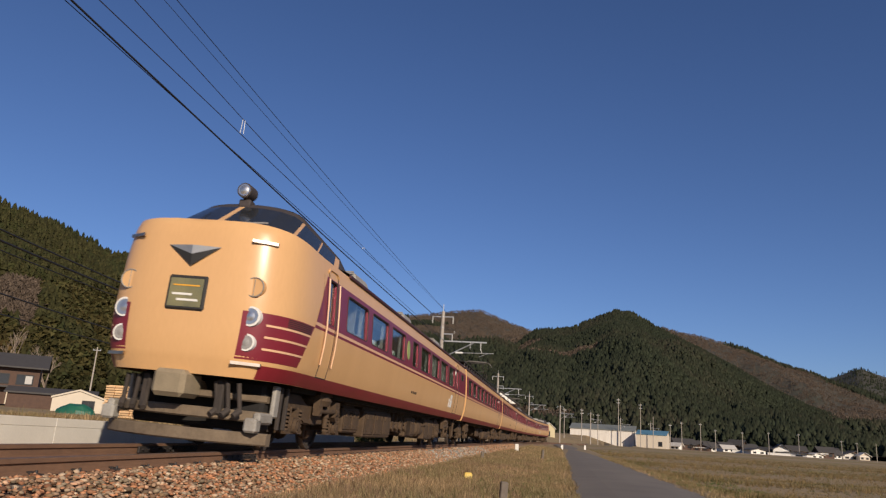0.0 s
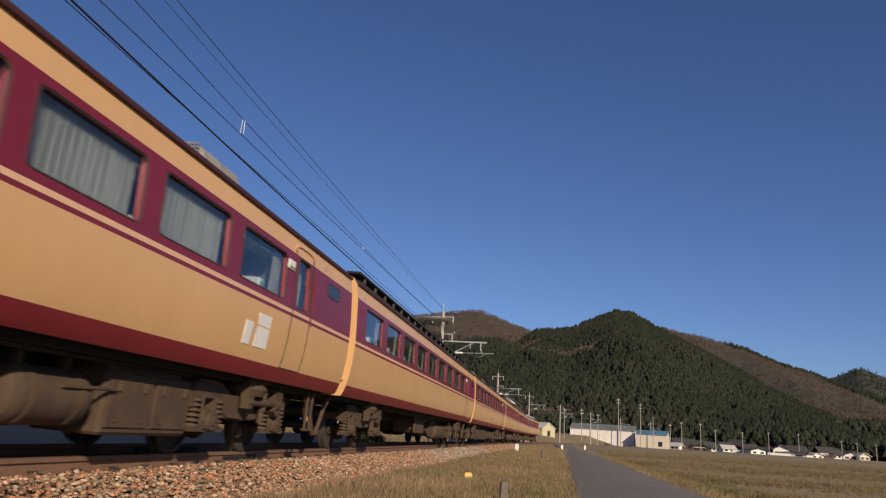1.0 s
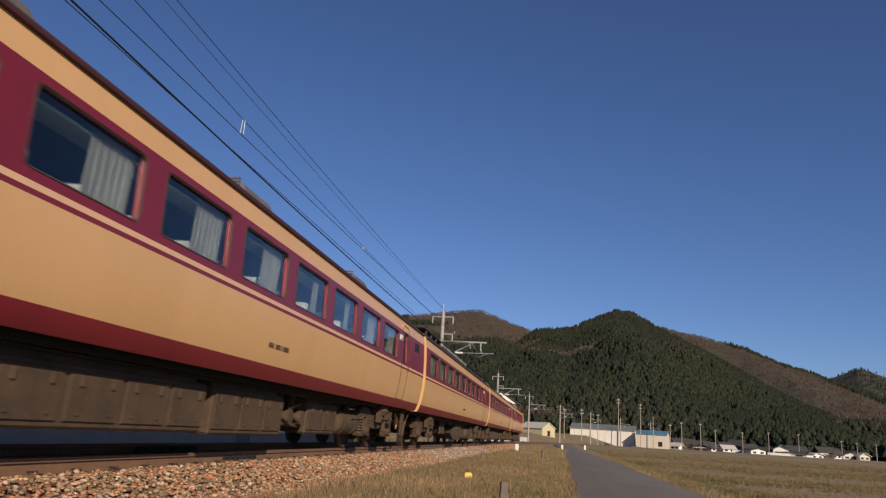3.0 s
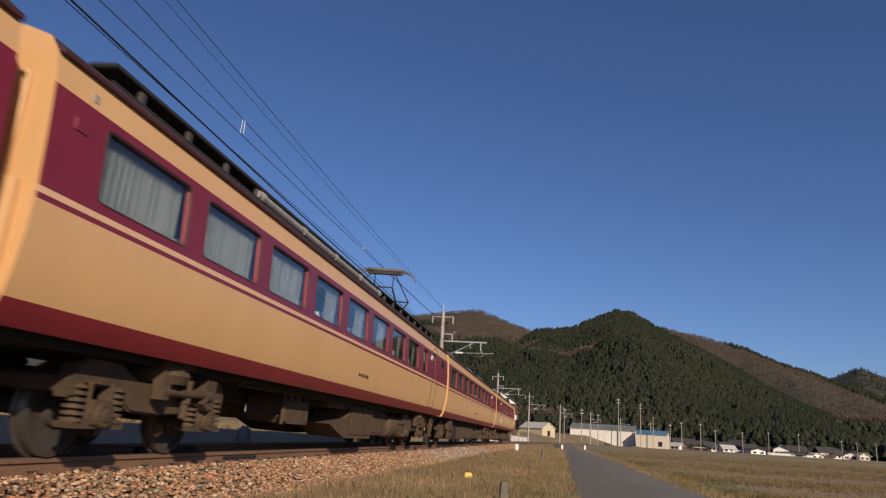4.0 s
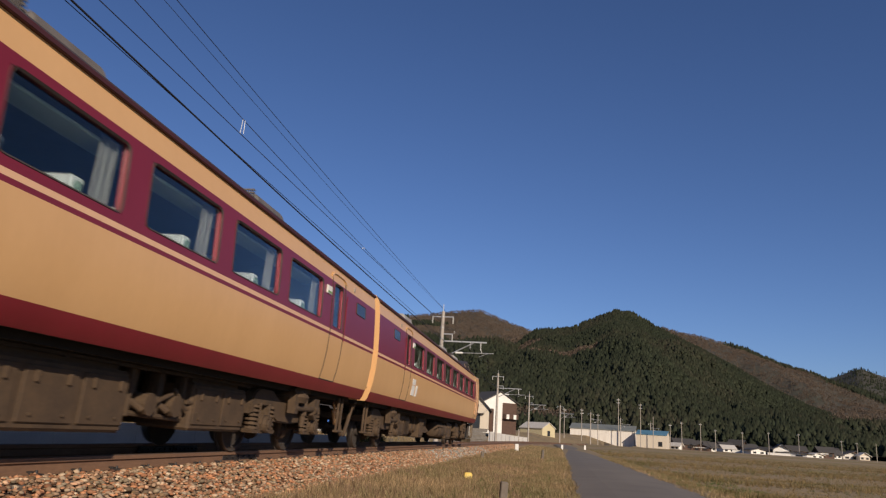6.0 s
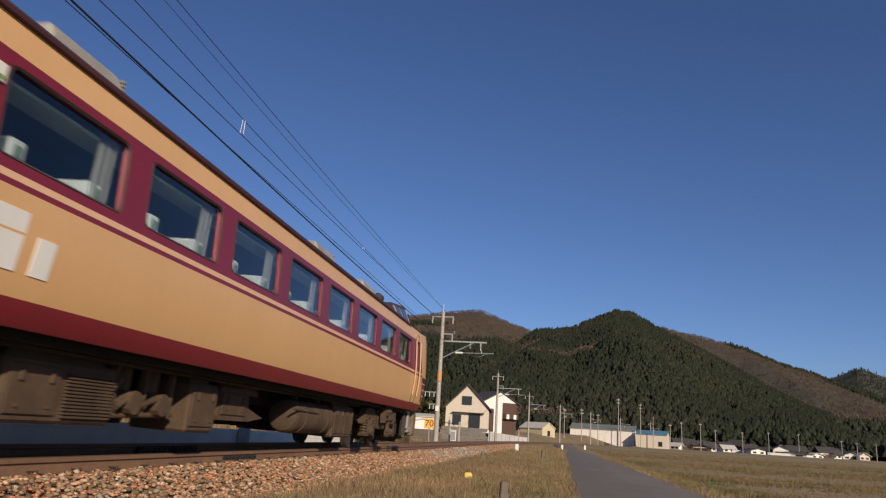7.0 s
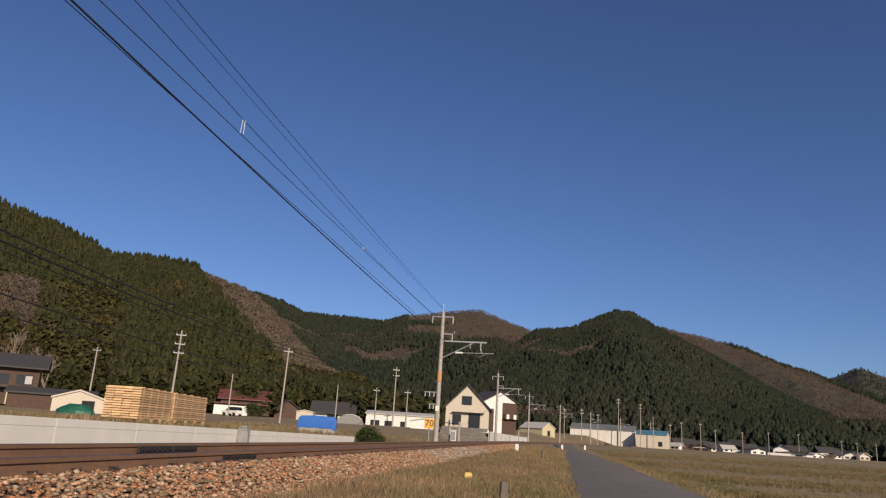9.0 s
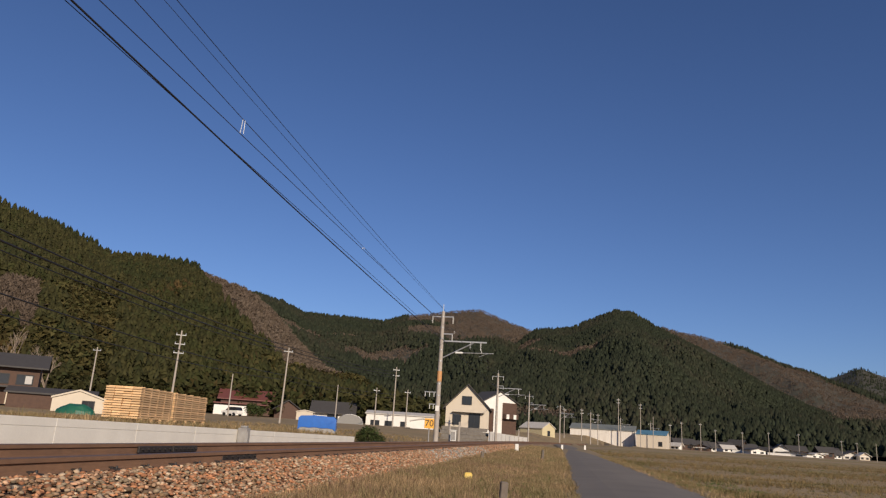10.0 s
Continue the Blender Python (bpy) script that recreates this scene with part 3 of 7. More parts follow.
# ---- buildings ----
def house(name, label, category, x, y, z, turn, w, d, h, rise, wall_m, roof_m, wins=(), over=0.5, gable=True, extra=(), sheet=False, band=None):
    """A house with its ridge along its depth when gable faces front (-y), else along its width. wins: (x, z, width, height) on the front."""
    hs = thing(name, label, category)
    bm = bmesh.new()
    t = 0.18
    g = rise if gable else 0.0
    front = [(-w / 2, 0), (w / 2, 0), (w / 2, h)] + ([(0, h + g)] if gable else []) + [(-w / 2, h)]
    for yy in (0, d):
        f = bm.faces.new([bm.verts.new((a, yy, b)) for a, b in front])
    bm.verts.ensure_lookup_table()
    n = len(front)
    for i in range(n):
        j = (i + 1) % n
        bm.faces.new((bm.verts[i], bm.verts[j], bm.verts[n + j], bm.verts[n + i]))
    if not gable:
        for sx in (-w / 2, w / 2):
            quad(bm, [(sx, 0, h), (sx, d, h), (sx, d / 2, h + rise)][:3])
    bmesh.ops.recalc_face_normals(bm, faces=bm.faces)
    part("wall", bm, wall_m, hs)
    for sgn in (-1, 1):
        bm = bmesh.new()
        if gable:
            e = over
            k = rise / (w / 2)
            p = [(0, -e, h + rise + 0.06), (0, d + e, h + rise + 0.06), (sgn * (w / 2 + e), d + e, h - k * e + 0.06), (sgn * (w / 2 + e), -e, h - k * e + 0.06)]
        else:
            e = over
            k = rise / (d / 2)
            yy = -e if sgn < 0 else d + e
            p = [(-w / 2 - e, d / 2, h + rise + 0.06), (w / 2 + e, d / 2, h + rise + 0.06), (w / 2 + e, yy, h - k * e + 0.06), (-w / 2 - e, yy, h - k * e + 0.06)]
        f = quad(bm, p)
        r = bmesh.ops.extrude_face_region(bm, geom=[f])
        bmesh.ops.translate(bm, vec=(0, 0, 0.16), verts=[v for v in r["geom"] if isinstance(v, bmesh.types.BMVert)])
        bmesh.ops.recalc_face_normals(bm, faces=bm.faces)
        part("roof", bm, roof_m, hs)
    for wx, wz, ww, wh in wins:
        bm = bmesh.new()
        x0, x1 = wx - ww / 2, wx + ww / 2
        for a, b, c, d_ in ((x0 - 0.08, x1 + 0.08, wz + wh, wz + wh + 0.08), (x0 - 0.08, x1 + 0.08, wz - 0.08, wz), (x0 - 0.08, x0, wz, wz + wh), (x1, x1 + 0.08, wz, wz + wh), (wx - 0.03, wx + 0.03, wz, wz + wh)):
            box(bm, a, b, -0.06, 0.05, c, d_)
        wn = part("window", bm, BLACKR, hs)
        bm = bmesh.new()
        box(bm, wx - ww / 2, wx + ww / 2, -0.02, -0.008, wz, wz + wh)
        part("pane", bm, WINDARK, wn)
    for mname, mm, a in extra:
        bm = bmesh.new()
        box(bm, *a, 0.02)
        part(mname, bm, mm, hs)
    hs.matrix_world = pose(x, y, z, 0, 0, turn)
    return hs


def polar(az, dist):
    return dist * math.sin(radians(az)), dist * math.cos(radians(az))


x, y = polar(-6.9, 108)
house("house", "cream two-storey house with a steep dark gable roof", "house", x, y, 1.4, 4, 6.3, 8.5, 2.9, 3.2, WALL_C, TILE_D,
      ((-0.15, 3.35, 1.3, 1.1), (-1.5, 0.45, 1.1, 1.3), (1.05, 0.0, 1.5, 2.0)), 0.45,
      extra=(("awning", TILE_D, (-2.2, 2.5, -0.7, 0.0, 2.15, 2.22)), ("veranda", WALL_B, (-2.2, 2.5, -0.5, 0, -0.2, -0.05)), ("side_wing", WALL_B, (3.2, 3.75, 0.5, 6, -0.3, 3.0))))
x, y = polar(-4.4, 132)
house("house", "white house with dark brown balcony side", "house", x, y, 1.0, 38, 7.0, 6.0, 5.4, 1.8, WHITE, TILE_D,
      ((2.0, 1.0, 1.6, 1.1), (2.0, 3.6, 1.6, 1.2)), 0.35, extra=(("balcony", WALL_B, (0.6, 3.4, -0.9, 0.0, 2.6, 3.5)), ("brown_wall", WALL_B, (0.5, 3.5, -0.1, -0.03, 0, 5.4)), ("balcony_panel", WHITE, (0.8, 1.4, -0.98, -0.92, 2.6, 3.4)), ("balcony_panel", WHITE, (2.3, 2.9, -0.98, -0.92, 2.6, 3.4))))
x, y = polar(-0.65, 196)
house("shed", "small pale yellow metal shed with a grey roof", "shed", x, y, 0.3, 52, 5.2, 7.5, 3.0, 1.4, mat("pale_yellow_wall", (0.58, 0.50, 0.30), (0.50, 0.43, 0.25), 0.7), WALL_G, ((0.0, 1.2, 0.9, 1.2),), 0.25)
x, y = polar(3.3, 236)
house("warehouse", "long grey corrugated warehouse with rust streaks", "warehouse", x, y, -0.6, -8, 19.5, 14, 5.2, 1.6, WALL_W, mat("grey_green_roof", (0.2, 0.21, 0.19), (0.14, 0.15, 0.13), 0.7), (), 0.3, gable=False)
x, y = polar(6.85, 230)
house("warehouse", "cream warehouse with a blue sheet roof", "warehouse", x, y, -0.3, -14, 8.6, 9, 4.1, 1.2, WALL_C, TILE_B, ((2.6, 1.0, 1.0, 1.2),), 0.2, gable=False)
x, y = polar(-11.9, 128)
house("low_building", "long low white building with small windows", "building", x, y, 0.95, 8, 12.4, 6, 2.0, 0.5, WHITE, WALL_G,
      ((-4.6, 0.25, 1.4, 0.7), (-2.2, 0.25, 1.3, 0.7), (0.3, 0.25, 0.9, 0.7), (3.6, 0.25, 1.2, 0.7)), 0.2, gable=False)
x, y = polar(-10.3, 112)
house("garage", "small white garage with a low gable", "garage", x, y, 0.9, 10, 3.6, 4, 1.0, 0.4, WHITE, WALL_G, (), 0.15)
x, y = polar(-23.7, 150)
house("farmhouse", "two-storey farmhouse with a red tiled roof", "house", x, y, 1.6, 22, 9.5, 8, 3.0, 1.7, WALL_B, TILE_R, ((-2.5, 1.0, 1.6, 1.0), (2.0, 1.0, 1.6, 1.0)), 0.7, gable=False, extra=(("lower_roof", TILE_R, (-6.0, 4.0, -2.2, 0.0, 1.9, 2.1)), ("lower_wall", WHITE, (-5.8, 0.5, -1.9, -0.2, -0.2, 1.6)), ("gable_panel", WHITE, (4.7, 4.85, 1, 7, 2.2, 4.0))))
x, y = polar(-20.6, 150)
house("farmhouse", "brown wooden barn with a dark roof", "barn", x, y, 1.0, 30, 5.0, 5, 2.2, 1.6, WALL_B, TILE_D, (), 0.5)
x, y = polar(-19.3, 138)
house("shed", "small cream shed with a slanted roof", "shed", x, y, 0.7, 12, 3.0, 3, 1.9, 0.3, WALL_C, WALL_C, (), 0.1)
x, y = polar(-17.2, 150)
house("farmhouse", "old farmhouse with a broad grey tiled roof", "house", x, y, 1.4, 14, 7.5, 7, 1.9, 1.9, WHITE, TILE_D, ((0, 0.5, 2.0, 0.9),), 0.9, gable=False)
x, y = polar(-15.6, 158)
house("farmhouse", "dark-roofed farmhouse with white gable edges", "house", x, y, 1.3, -20, 6.0, 8, 2.6, 2.0, WALL_B, TILE_D, (), 0.6)
x, y = polar(-40.6, 92)
house("house", "brown two-storey house with a grey tiled roof", "house", x, y, 0.6, 36, 9.5, 7, 4.1, 1.3, WALL_B, TILE_D, ((-2.6, 2.2, 1.7, 0.95), (1.0, 2.2, 1.7, 0.95), (3.4, 2.2, 1.5, 0.95)), 0.8, gable=False, extra=(("eaves", TILE_D, (-5.3, 5.3, -1.2, 0.0, 1.75, 1.95)), ("panel", WALL_C, (1.9, 2.6, -0.04, 0.02, 0, 1.6)), ("blind", LINEN, (-3.35, -2.65, -0.04, -0.021, 2.25, 3.1)), ("blind", LINEN, (0.25, 0.95, -0.04, -0.021, 2.25, 3.1)), ("blind", LINEN, (3.42, 4.1, -0.04, -0.021, 2.25, 3.1))))
x, y = polar(-36.7, 86)
house("shed", "long dark-roofed lean-to shed", "shed", x, y, 0.3, 32, 8.0, 4, 1.5, 0.5, WALL_B, TILE_D, (), 0.3, gable=False)
x, y = polar(-35.0, 80)
house("shed", "beige sheet-clad barrel-roofed shed", "shed", x, y, 0.1, 30, 4.6, 5, 1.35, 0.75, WALL_C, WALL_C, ((0.9, 0.5, 1.0, 0.7),), 0.12)
bm = bmesh.new()
bmesh.ops.create_uvsphere(bm, u_segments=14, v_segments=8, radius=1)
for v in bm.verts:
    v.co = Vector((v.co.x * 1.9, v.co.y * 1.2, max(0, v.co.z) * 1.1 * (0.85 + 0.25 * noise.noise(v.co * 2))))
x, y = polar(-35.1, 74)
tagged(part("covered_mound", bm, TARP_G), "heap covered with a green tarpaulin", "tarpaulin").matrix_world = pose(x, y, 0.05)

# stone wall below the house, fence towards the crossing
bm = bmesh.new()
x0, y0 = polar(-8.9, 88)
x1, y1 = polar(-5.3, 94)
sw = thing("stone_wall", "old stone block wall beside the railway", "wall", kind="structure")
for r in range(4):
    for c in range(14):
        bm = bmesh.new()
        u0, u1 = (c + 0.5 * (r % 2)) / 14.5, (c + 0.5 * (r % 2) + 0.96) / 14.5
        vs = box(bm, u0, u1, -0.25 + random.uniform(-0.04, 0.04), 0.25, -0.45 + r * 0.45, -0.45 + r * 0.45 + 0.42, 0.0)
        for v in vs:
            u = v.co.x
            v.co = Vector((x0 + (x1 - x0) * u, y0 + (y1 - y0) * u + v.co.y, v.co.z))
        part("stone", bm, STONEW, sw)
fn = thing("fence", "pale concrete panel fence beside the crossing", "fence")
for i in range(9):
    bm = bmesh.new()
    a, b = polar(-5.2 + 0.33 * i, 96 + 3.4 * i), polar(-5.2 + 0.33 * (i + 0.94), 96 + 3.4 * (i + 0.94))
    vs = box(bm, 0, 1, -0.06, 0.06, -0.3, 1.05 - 0.05 * i, 0)
    for v in vs:
        u = v.co.x
        v.co = Vector((a[0] + (b[0] - a[0]) * u, a[1] + (b[1] - a[1]) * u + v.co.y, v.co.z))
    part("panel", bm, CONC, fn)

# ---- stacked timber ----
bm = bmesh.new()
box(bm, 0, 1, -0.5, 0.5, -0.5, 0.5)
BOARD = bpy.data.meshes.new("board")
bm.to_mesh(BOARD)
bm.free()
BOARD.materials.append(TIMBER)
tx, ty = -18.55, 30.85
for first, ln in ((0.0, 4.75), (5.1, 6.4)):
    st = thing("timber_stack", "neat stack of fresh sawn boards on bearers", "timber", group="timber stacks")
    for r in range(13):
        for c in range(4):
            ob = new("board", BOARD)
            ob.parent = st
            ob.matrix_basis = Matrix.Translation((random.uniform(-0.10, 0.05), 0.2 + c * 0.4 + random.uniform(-0.012, 0.012), 0.25 + r * 0.108)) @ Matrix.Diagonal((ln + random.uniform(-0.08, 0.08), 0.385, 0.078, 1))
        for q in np.arange(0.3, ln, (ln - 0.6) / 4 - 0.001):
            ob = new("batten", BOARD)
            ob.parent = st
            ob.matrix_basis = Matrix.Translation((q, 0.8, 0.25 + r * 0.108 + 0.054)) @ Matrix.Diagonal((0.07, 1.62, 0.030, 1))
    for q in np.arange(0.4, ln, (ln - 0.8) / 3 - 0.001):
        ob = new("bearer", BOARD)
        ob.parent = st
        ob.matrix_basis = Matrix.Translation((q, 0.8, 0.10)) @ Matrix.Diagonal((0.16, 1.75, 0.22, 1))
    st.matrix_world = pose(tx - first * math.sin(radians(12)), ty + first * math.cos(radians(12)), float(ground_z(tx, ty)) - 0.02, 0, 0, 102)

# blue covered load
x, y = polar(-18.25, 62)
tb = thing("covered_load", "low pale container under a bright blue tarpaulin", "load")
bm = bmesh.new()
box(bm, -1.5, 1.5, -0.8, 0.8, 0, 0.5, 0.02)
part("container", bm, GREYP, tb)
bm = bmesh.new()
bmesh.ops.create_grid(bm, x_segments=16, y_segments=12, size=1)
for v in bm.verts:
    ax, ay = v.co.x * 1.75, v.co.y * 1.25
    drop = max(0, abs(ax) - 1.48) * 3.4 + max(0, abs(ay) - 0.84) * 2.3
    v.co = Vector((max(-1.52, min(1.52, ax)), max(-0.86, min(0.86, ay)), 1.42 - 0.03 * abs(ax) - drop + 0.06 * noise.noise((ax * 2, ay * 2, 0))))
part("tarpaulin", bm, TARP, tb, "bright blue tarpaulin", smooth=True)
tb.matrix_world = pose(x, y, -0.22, 0, 0, 14)


# ---- utility poles ----
def utility_pole(az, dist, tall, lean=0.0, arms=2, base=None):
    x, y = polar(az, dist)
    z = float(ground_z(x, y)) if base is None else base
    u = thing("utility_pole", "slender concrete utility pole with cross arms", "pole", group="utility poles")
    bm = bmesh.new()
    rod(bm, (0, 0, -0.3), (0, 0, tall), 0.125, 0.075, 10)
    part("pole", bm, POLE, u, smooth=True)
    for i in range(arms):
        bm = bmesh.new()
        box(bm, -0.5, 0.5, -0.04, 0.04, tall - 0.5 - i * 0.9, tall - 0.42 - i * 0.9)
        for q in (-0.45, 0, 0.45):
            rod(bm, (q, 0, tall - 0.42 - i * 0.9), (q, 0, tall - 0.25 - i * 0.9), 0.05, 0.03, 6)
        part("cross_arm", bm, GALV, u)
    u.matrix_world = pose(x, y, z, 0, lean, 20)
    return u


for row in ((-21.1, 90, 8.9, 1.0, 1), (-29.0, 78, 8.7, 0.5, 3), (-34.4, 110, 8.2, 0, 1), (-12.6, 115, 9.2, 0, 2), (-14.0, 120, 6.0, 0, 1), (-11.6, 120, 6.0, 0, 1), (-24.9, 120, 6.5, 0, 0), (-17.0, 125, 6.2, 0, 0),
            (4.5, 225, 14.0, 0, 2), (6.1, 225, 12.5, 0, 2), (1.8, 215, 9.0, 0, 2), (3.0, 215, 9.0, 0, 1), (8.2, 240, 7.5, 0, 1), (9.0, 245, 8.5, 0, 1), (10.3, 250, 8.5, 0, 1), (11.3, 260, 7, 0, 1), (13.1, 270, 7, 0, 1), (14.8, 280, 7.5, 0, 1), (16.7, 300, 8, 0, 1), (19.3, 310, 6.5, 0, 1), (20.2, 300, 6, 0, 1), (21.3, 300, 6, 0, 0), (0.5, 205, 8, 0, 1), (7.0, 228, 9, 0, 0)):
    utility_pole(*row)
for zl, zr, r in ((7.70, 9.50, 0.040), (7.25, 9.05, 0.052), (6.86, 8.65, 0.028), (5.10, 6.05, 0.034), (4.24, 5.5, 0.028)):
    pts = []
    a, b = Vector((*polar(-49, 30), (zl + 0.2 - 0.11 * zr) / 0.89)), Vector((*polar(-21.1, 90), zr))
    for k in range(17):
        u = k / 16
        pts.append(a.lerp(b, u) - Vector((0, 0, 0.5 * 4 * u * (1 - u))))
    dz = zr - 9.2
    c = Vector((*polar(-12.6, 115), 9.0 + dz))
    for k in range(1, 9):
        u = k / 8
        pts.append(b.lerp(c, u) - Vector((0, 0, 0.35 * 4 * u * (1 - u))))
    wire("utility_cable", pts, r, WIRE, "dark utility cable sagging between poles")

# village across the fields
rngv = random.Random(5)
for az, dist, w, h, rise, wm, rm in ((9.2, 268, 9, 3.2, 2.0, WALL_B, TILE_D), (11.0, 262, 5, 2.6, 1.6, WHITE, TILE_D), (12.2, 285, 6, 2.2, 1.3, WHITE, WALL_G), (12.6, 300, 7, 4.6, 2.0, WALL_B, TILE_D), (13.6, 300, 8, 2.6, 1.8, WALL_B, TILE_D),
                                     (14.1, 275, 8, 2.0, 0.8, WHITE, TILE_D), (15.6, 300, 7, 3.4, 2.2, WHITE, TILE_D), (16.6, 312, 9, 3.4, 2.0, WALL_B, TILE_D), (16.2, 285, 14, 1.6, 0.6, WHITE, TILE_D), (18.2, 330, 14, 3.2, 2.6, WALL_G, TILE_D), (17.8, 290, 6, 1.5, 0.8, WHITE, WALL_G),
                                     (19.8, 320, 9, 2.4, 1.4, WALL_G, TILE_D), (20.6, 318, 5, 2.6, 1.4, WALL_C, WALL_G), (8.5, 250, 4, 2.0, 1.0, WHITE, WALL_G), (10.3, 258, 7, 2.0, 1.2, WALL_B, TILE_D)):
    x, y = polar(az, dist)
    w, h, rise = w * 0.72, h * 0.68, rise * 0.75
    house("house", "distant village house with a dark tiled roof" if rm is TILE_D else "distant white village house with a grey roof", "house", x, y, float(ground_z(x, y)) - 0.2, rngv.uniform(-35, 30), w, w * 0.8, h, rise, wm, rm,
          ((-w * 0.25, h * 0.35, w * 0.2, h * 0.3), (w * 0.25, h * 0.35, w * 0.2, h * 0.3)), 0.6, gable=rngv.random() < 0.4, extra=(("gable_trim", WHITE, (-w * 0.48, w * 0.48, -0.09, -0.05, h * 0.82, h * 0.95)),))


for i in range(22):
    az = 8.9 + 0.56 * i + rngv.uniform(-0.2, 0.2)
    x, y = polar(az, rngv.uniform(285, 345))
    w, h, rise = rngv.uniform(4, 6.5), rngv.uniform(1.6, 2.5), rngv.uniform(0.8, 1.4)
    house("house", "distant dark-walled village house under a tiled roof", "house", x, y, float(ground_z(x, y)) - 0.2, rngv.uniform(-50, 40), w, w * 0.8, h, rise, WALL_B if i % 3 else WHITE, TILE_D,
          ((-w * 0.25, h * 0.35, w * 0.2, h * 0.3), (w * 0.25, h * 0.35, w * 0.2, h * 0.3)), 0.7, gable=i % 4 == 0, extra=(("white_panel", WHITE, (-w * 0.45, w * 0.1, -0.09, -0.05, h * 0.62, h * 0.92)),))
for az, dist, ln, hh in ((9.9, 275, 4, 0.7), (12.9, 280, 5, 0.8), (15.4, 285, 7, 0.7)):
    bm = bmesh.new()
    box(bm, -ln / 2, ln / 2, -0.12, 0.12, -0.3, hh, 0.02)
    box(bm, -ln / 2 - 0.1, ln / 2 + 0.1, -0.2, 0.2, hh, hh + 0.1, 0.02)
    x, y = polar(az, dist)
    tagged(part("garden_wall", bm, WHITE), "low white garden wall before the village", "wall", "garden walls").matrix_world = pose(x, y, float(ground_z(x, y)), 0, 0, -az)

# trackside cabinets and posts by the stone wall
for az, dist, tall, cab_z in ((-8.16, 56, 1.5, None), (-7.45, 58, 1.9, None), (-7.89, 55, 0.6, 0.45), (-2.9, 110, 2.0, None)):
    x, y = polar(az, dist)
    z = float(ground_z(x, y))
    ps = thing("signal_cabinet" if cab_z else "trackside_post", "small white trackside cabinet on a stub post" if cab_z else "plain grey trackside post", "cabinet" if cab_z else "post")
    bm = bmesh.new()
    box(bm, -0.07, 0.07, -0.07, 0.07, -0.4, tall, 0.02)
    part("post", bm, POLE, ps)
    if cab_z:
        bm = bmesh.new()
        box(bm, -0.2, 0.2, -0.16, 0.16, cab_z, cab_z + 0.75, 0.02)
        box(bm, -0.24, 0.24, -0.2, 0.2, cab_z + 0.75, cab_z + 0.8, 0.01)
        cb_ = part("cabinet", bm, WHITE, ps, "white steel cabinet")
        bm = bmesh.new()
        box(bm, -0.16, 0.16, -0.175, -0.165, cab_z + 0.06, cab_z + 0.68, 0.004)
        part("door", bm, GREYP, cb_)
    ps.matrix_world = pose(x, y, z)

# hoop greenhouse by the farm
bm = bmesh.new()
rings = []
for yy in (0, 1.5, 3.0, 4.5, 6.0):
    rings.append([bm.verts.new((2.1 * math.cos(math.pi * k / 12), yy, 1.5 * math.sin(math.pi * k / 12) ** 0.8)) for k in range(13)])
for a, b in zip(rings[:-1], rings[1:]):
    for k in range(12):
        bm.faces.new((a[k], a[k + 1], b[k + 1], b[k]))
bm.faces.new(rings[0][::-1])
bm.faces.new(rings[-1])
x, y = polar(-15.85, 122)
gh = thing("greenhouse", "small grey plastic hoop greenhouse", "greenhouse")
part("cover", bm, mat("grey_plastic_sheet", (0.24, 0.23, 0.21), (0.17, 0.165, 0.15), 0.5), gh, smooth=True)
for yy in (-0.02, 3.0, 6.02):
    bm = bmesh.new()
    tube(bm, [(2.13 * math.cos(math.pi * k / 12), yy, 1.53 * math.sin(math.pi * k / 12) ** 0.8) for k in range(13)], 0.03, 5)
    part("hoop", bm, GALV, gh)
gh.matrix_world = pose(x, y, float(ground_z(x, y)), 0, 0, 16)

# white car before the red-roofed farmhouse
x, y = polar(-24.6, 128)
vc = thing("parked_car", "small white car parked by the farmhouse", "car")
bm = bmesh.new()
plate(bm, [(-1.75, 0.35), (1.75, 0.35), (1.78, 0.75), (0.95, 0.88), (-1.7, 0.92), (-1.78, 0.6)], -0.72, 0.72)
part("body", bm, WHITE, vc)
bm = bmesh.new()
plate(bm, [(-1.65, 0.92), (0.9, 0.89), (0.35, 1.42), (-1.35, 1.45)], -0.64, 0.64)
part("cabin", bm, WINDARK, vc, "dark car windows")
bm = bmesh.new()
box(bm, -0.62, 0.62, -1.33, 0.33, 1.44, 1.49, 0.02)
part("roof", bm, WHITE, vc)
for wx in (-0.70, 0.70):
    for wy in (-1.1, 1.1):
        bm = bmesh.new()
        rod(bm, (wx - 0.08, wy, 0.28), (wx + 0.08, wy, 0.28), 0.28, 0.28, 14)
        part("wheel", bm, BLACKR, vc)
vc.matrix_world = pose(x, y, float(ground_z(x, y)), 0, 0, 70)


# ---- wooded hills ----
def fractal(x, y, s, o=0.0):
    return noise.fractal(Vector((x / s, y / s, o)), 1.0, 2.0, 4)


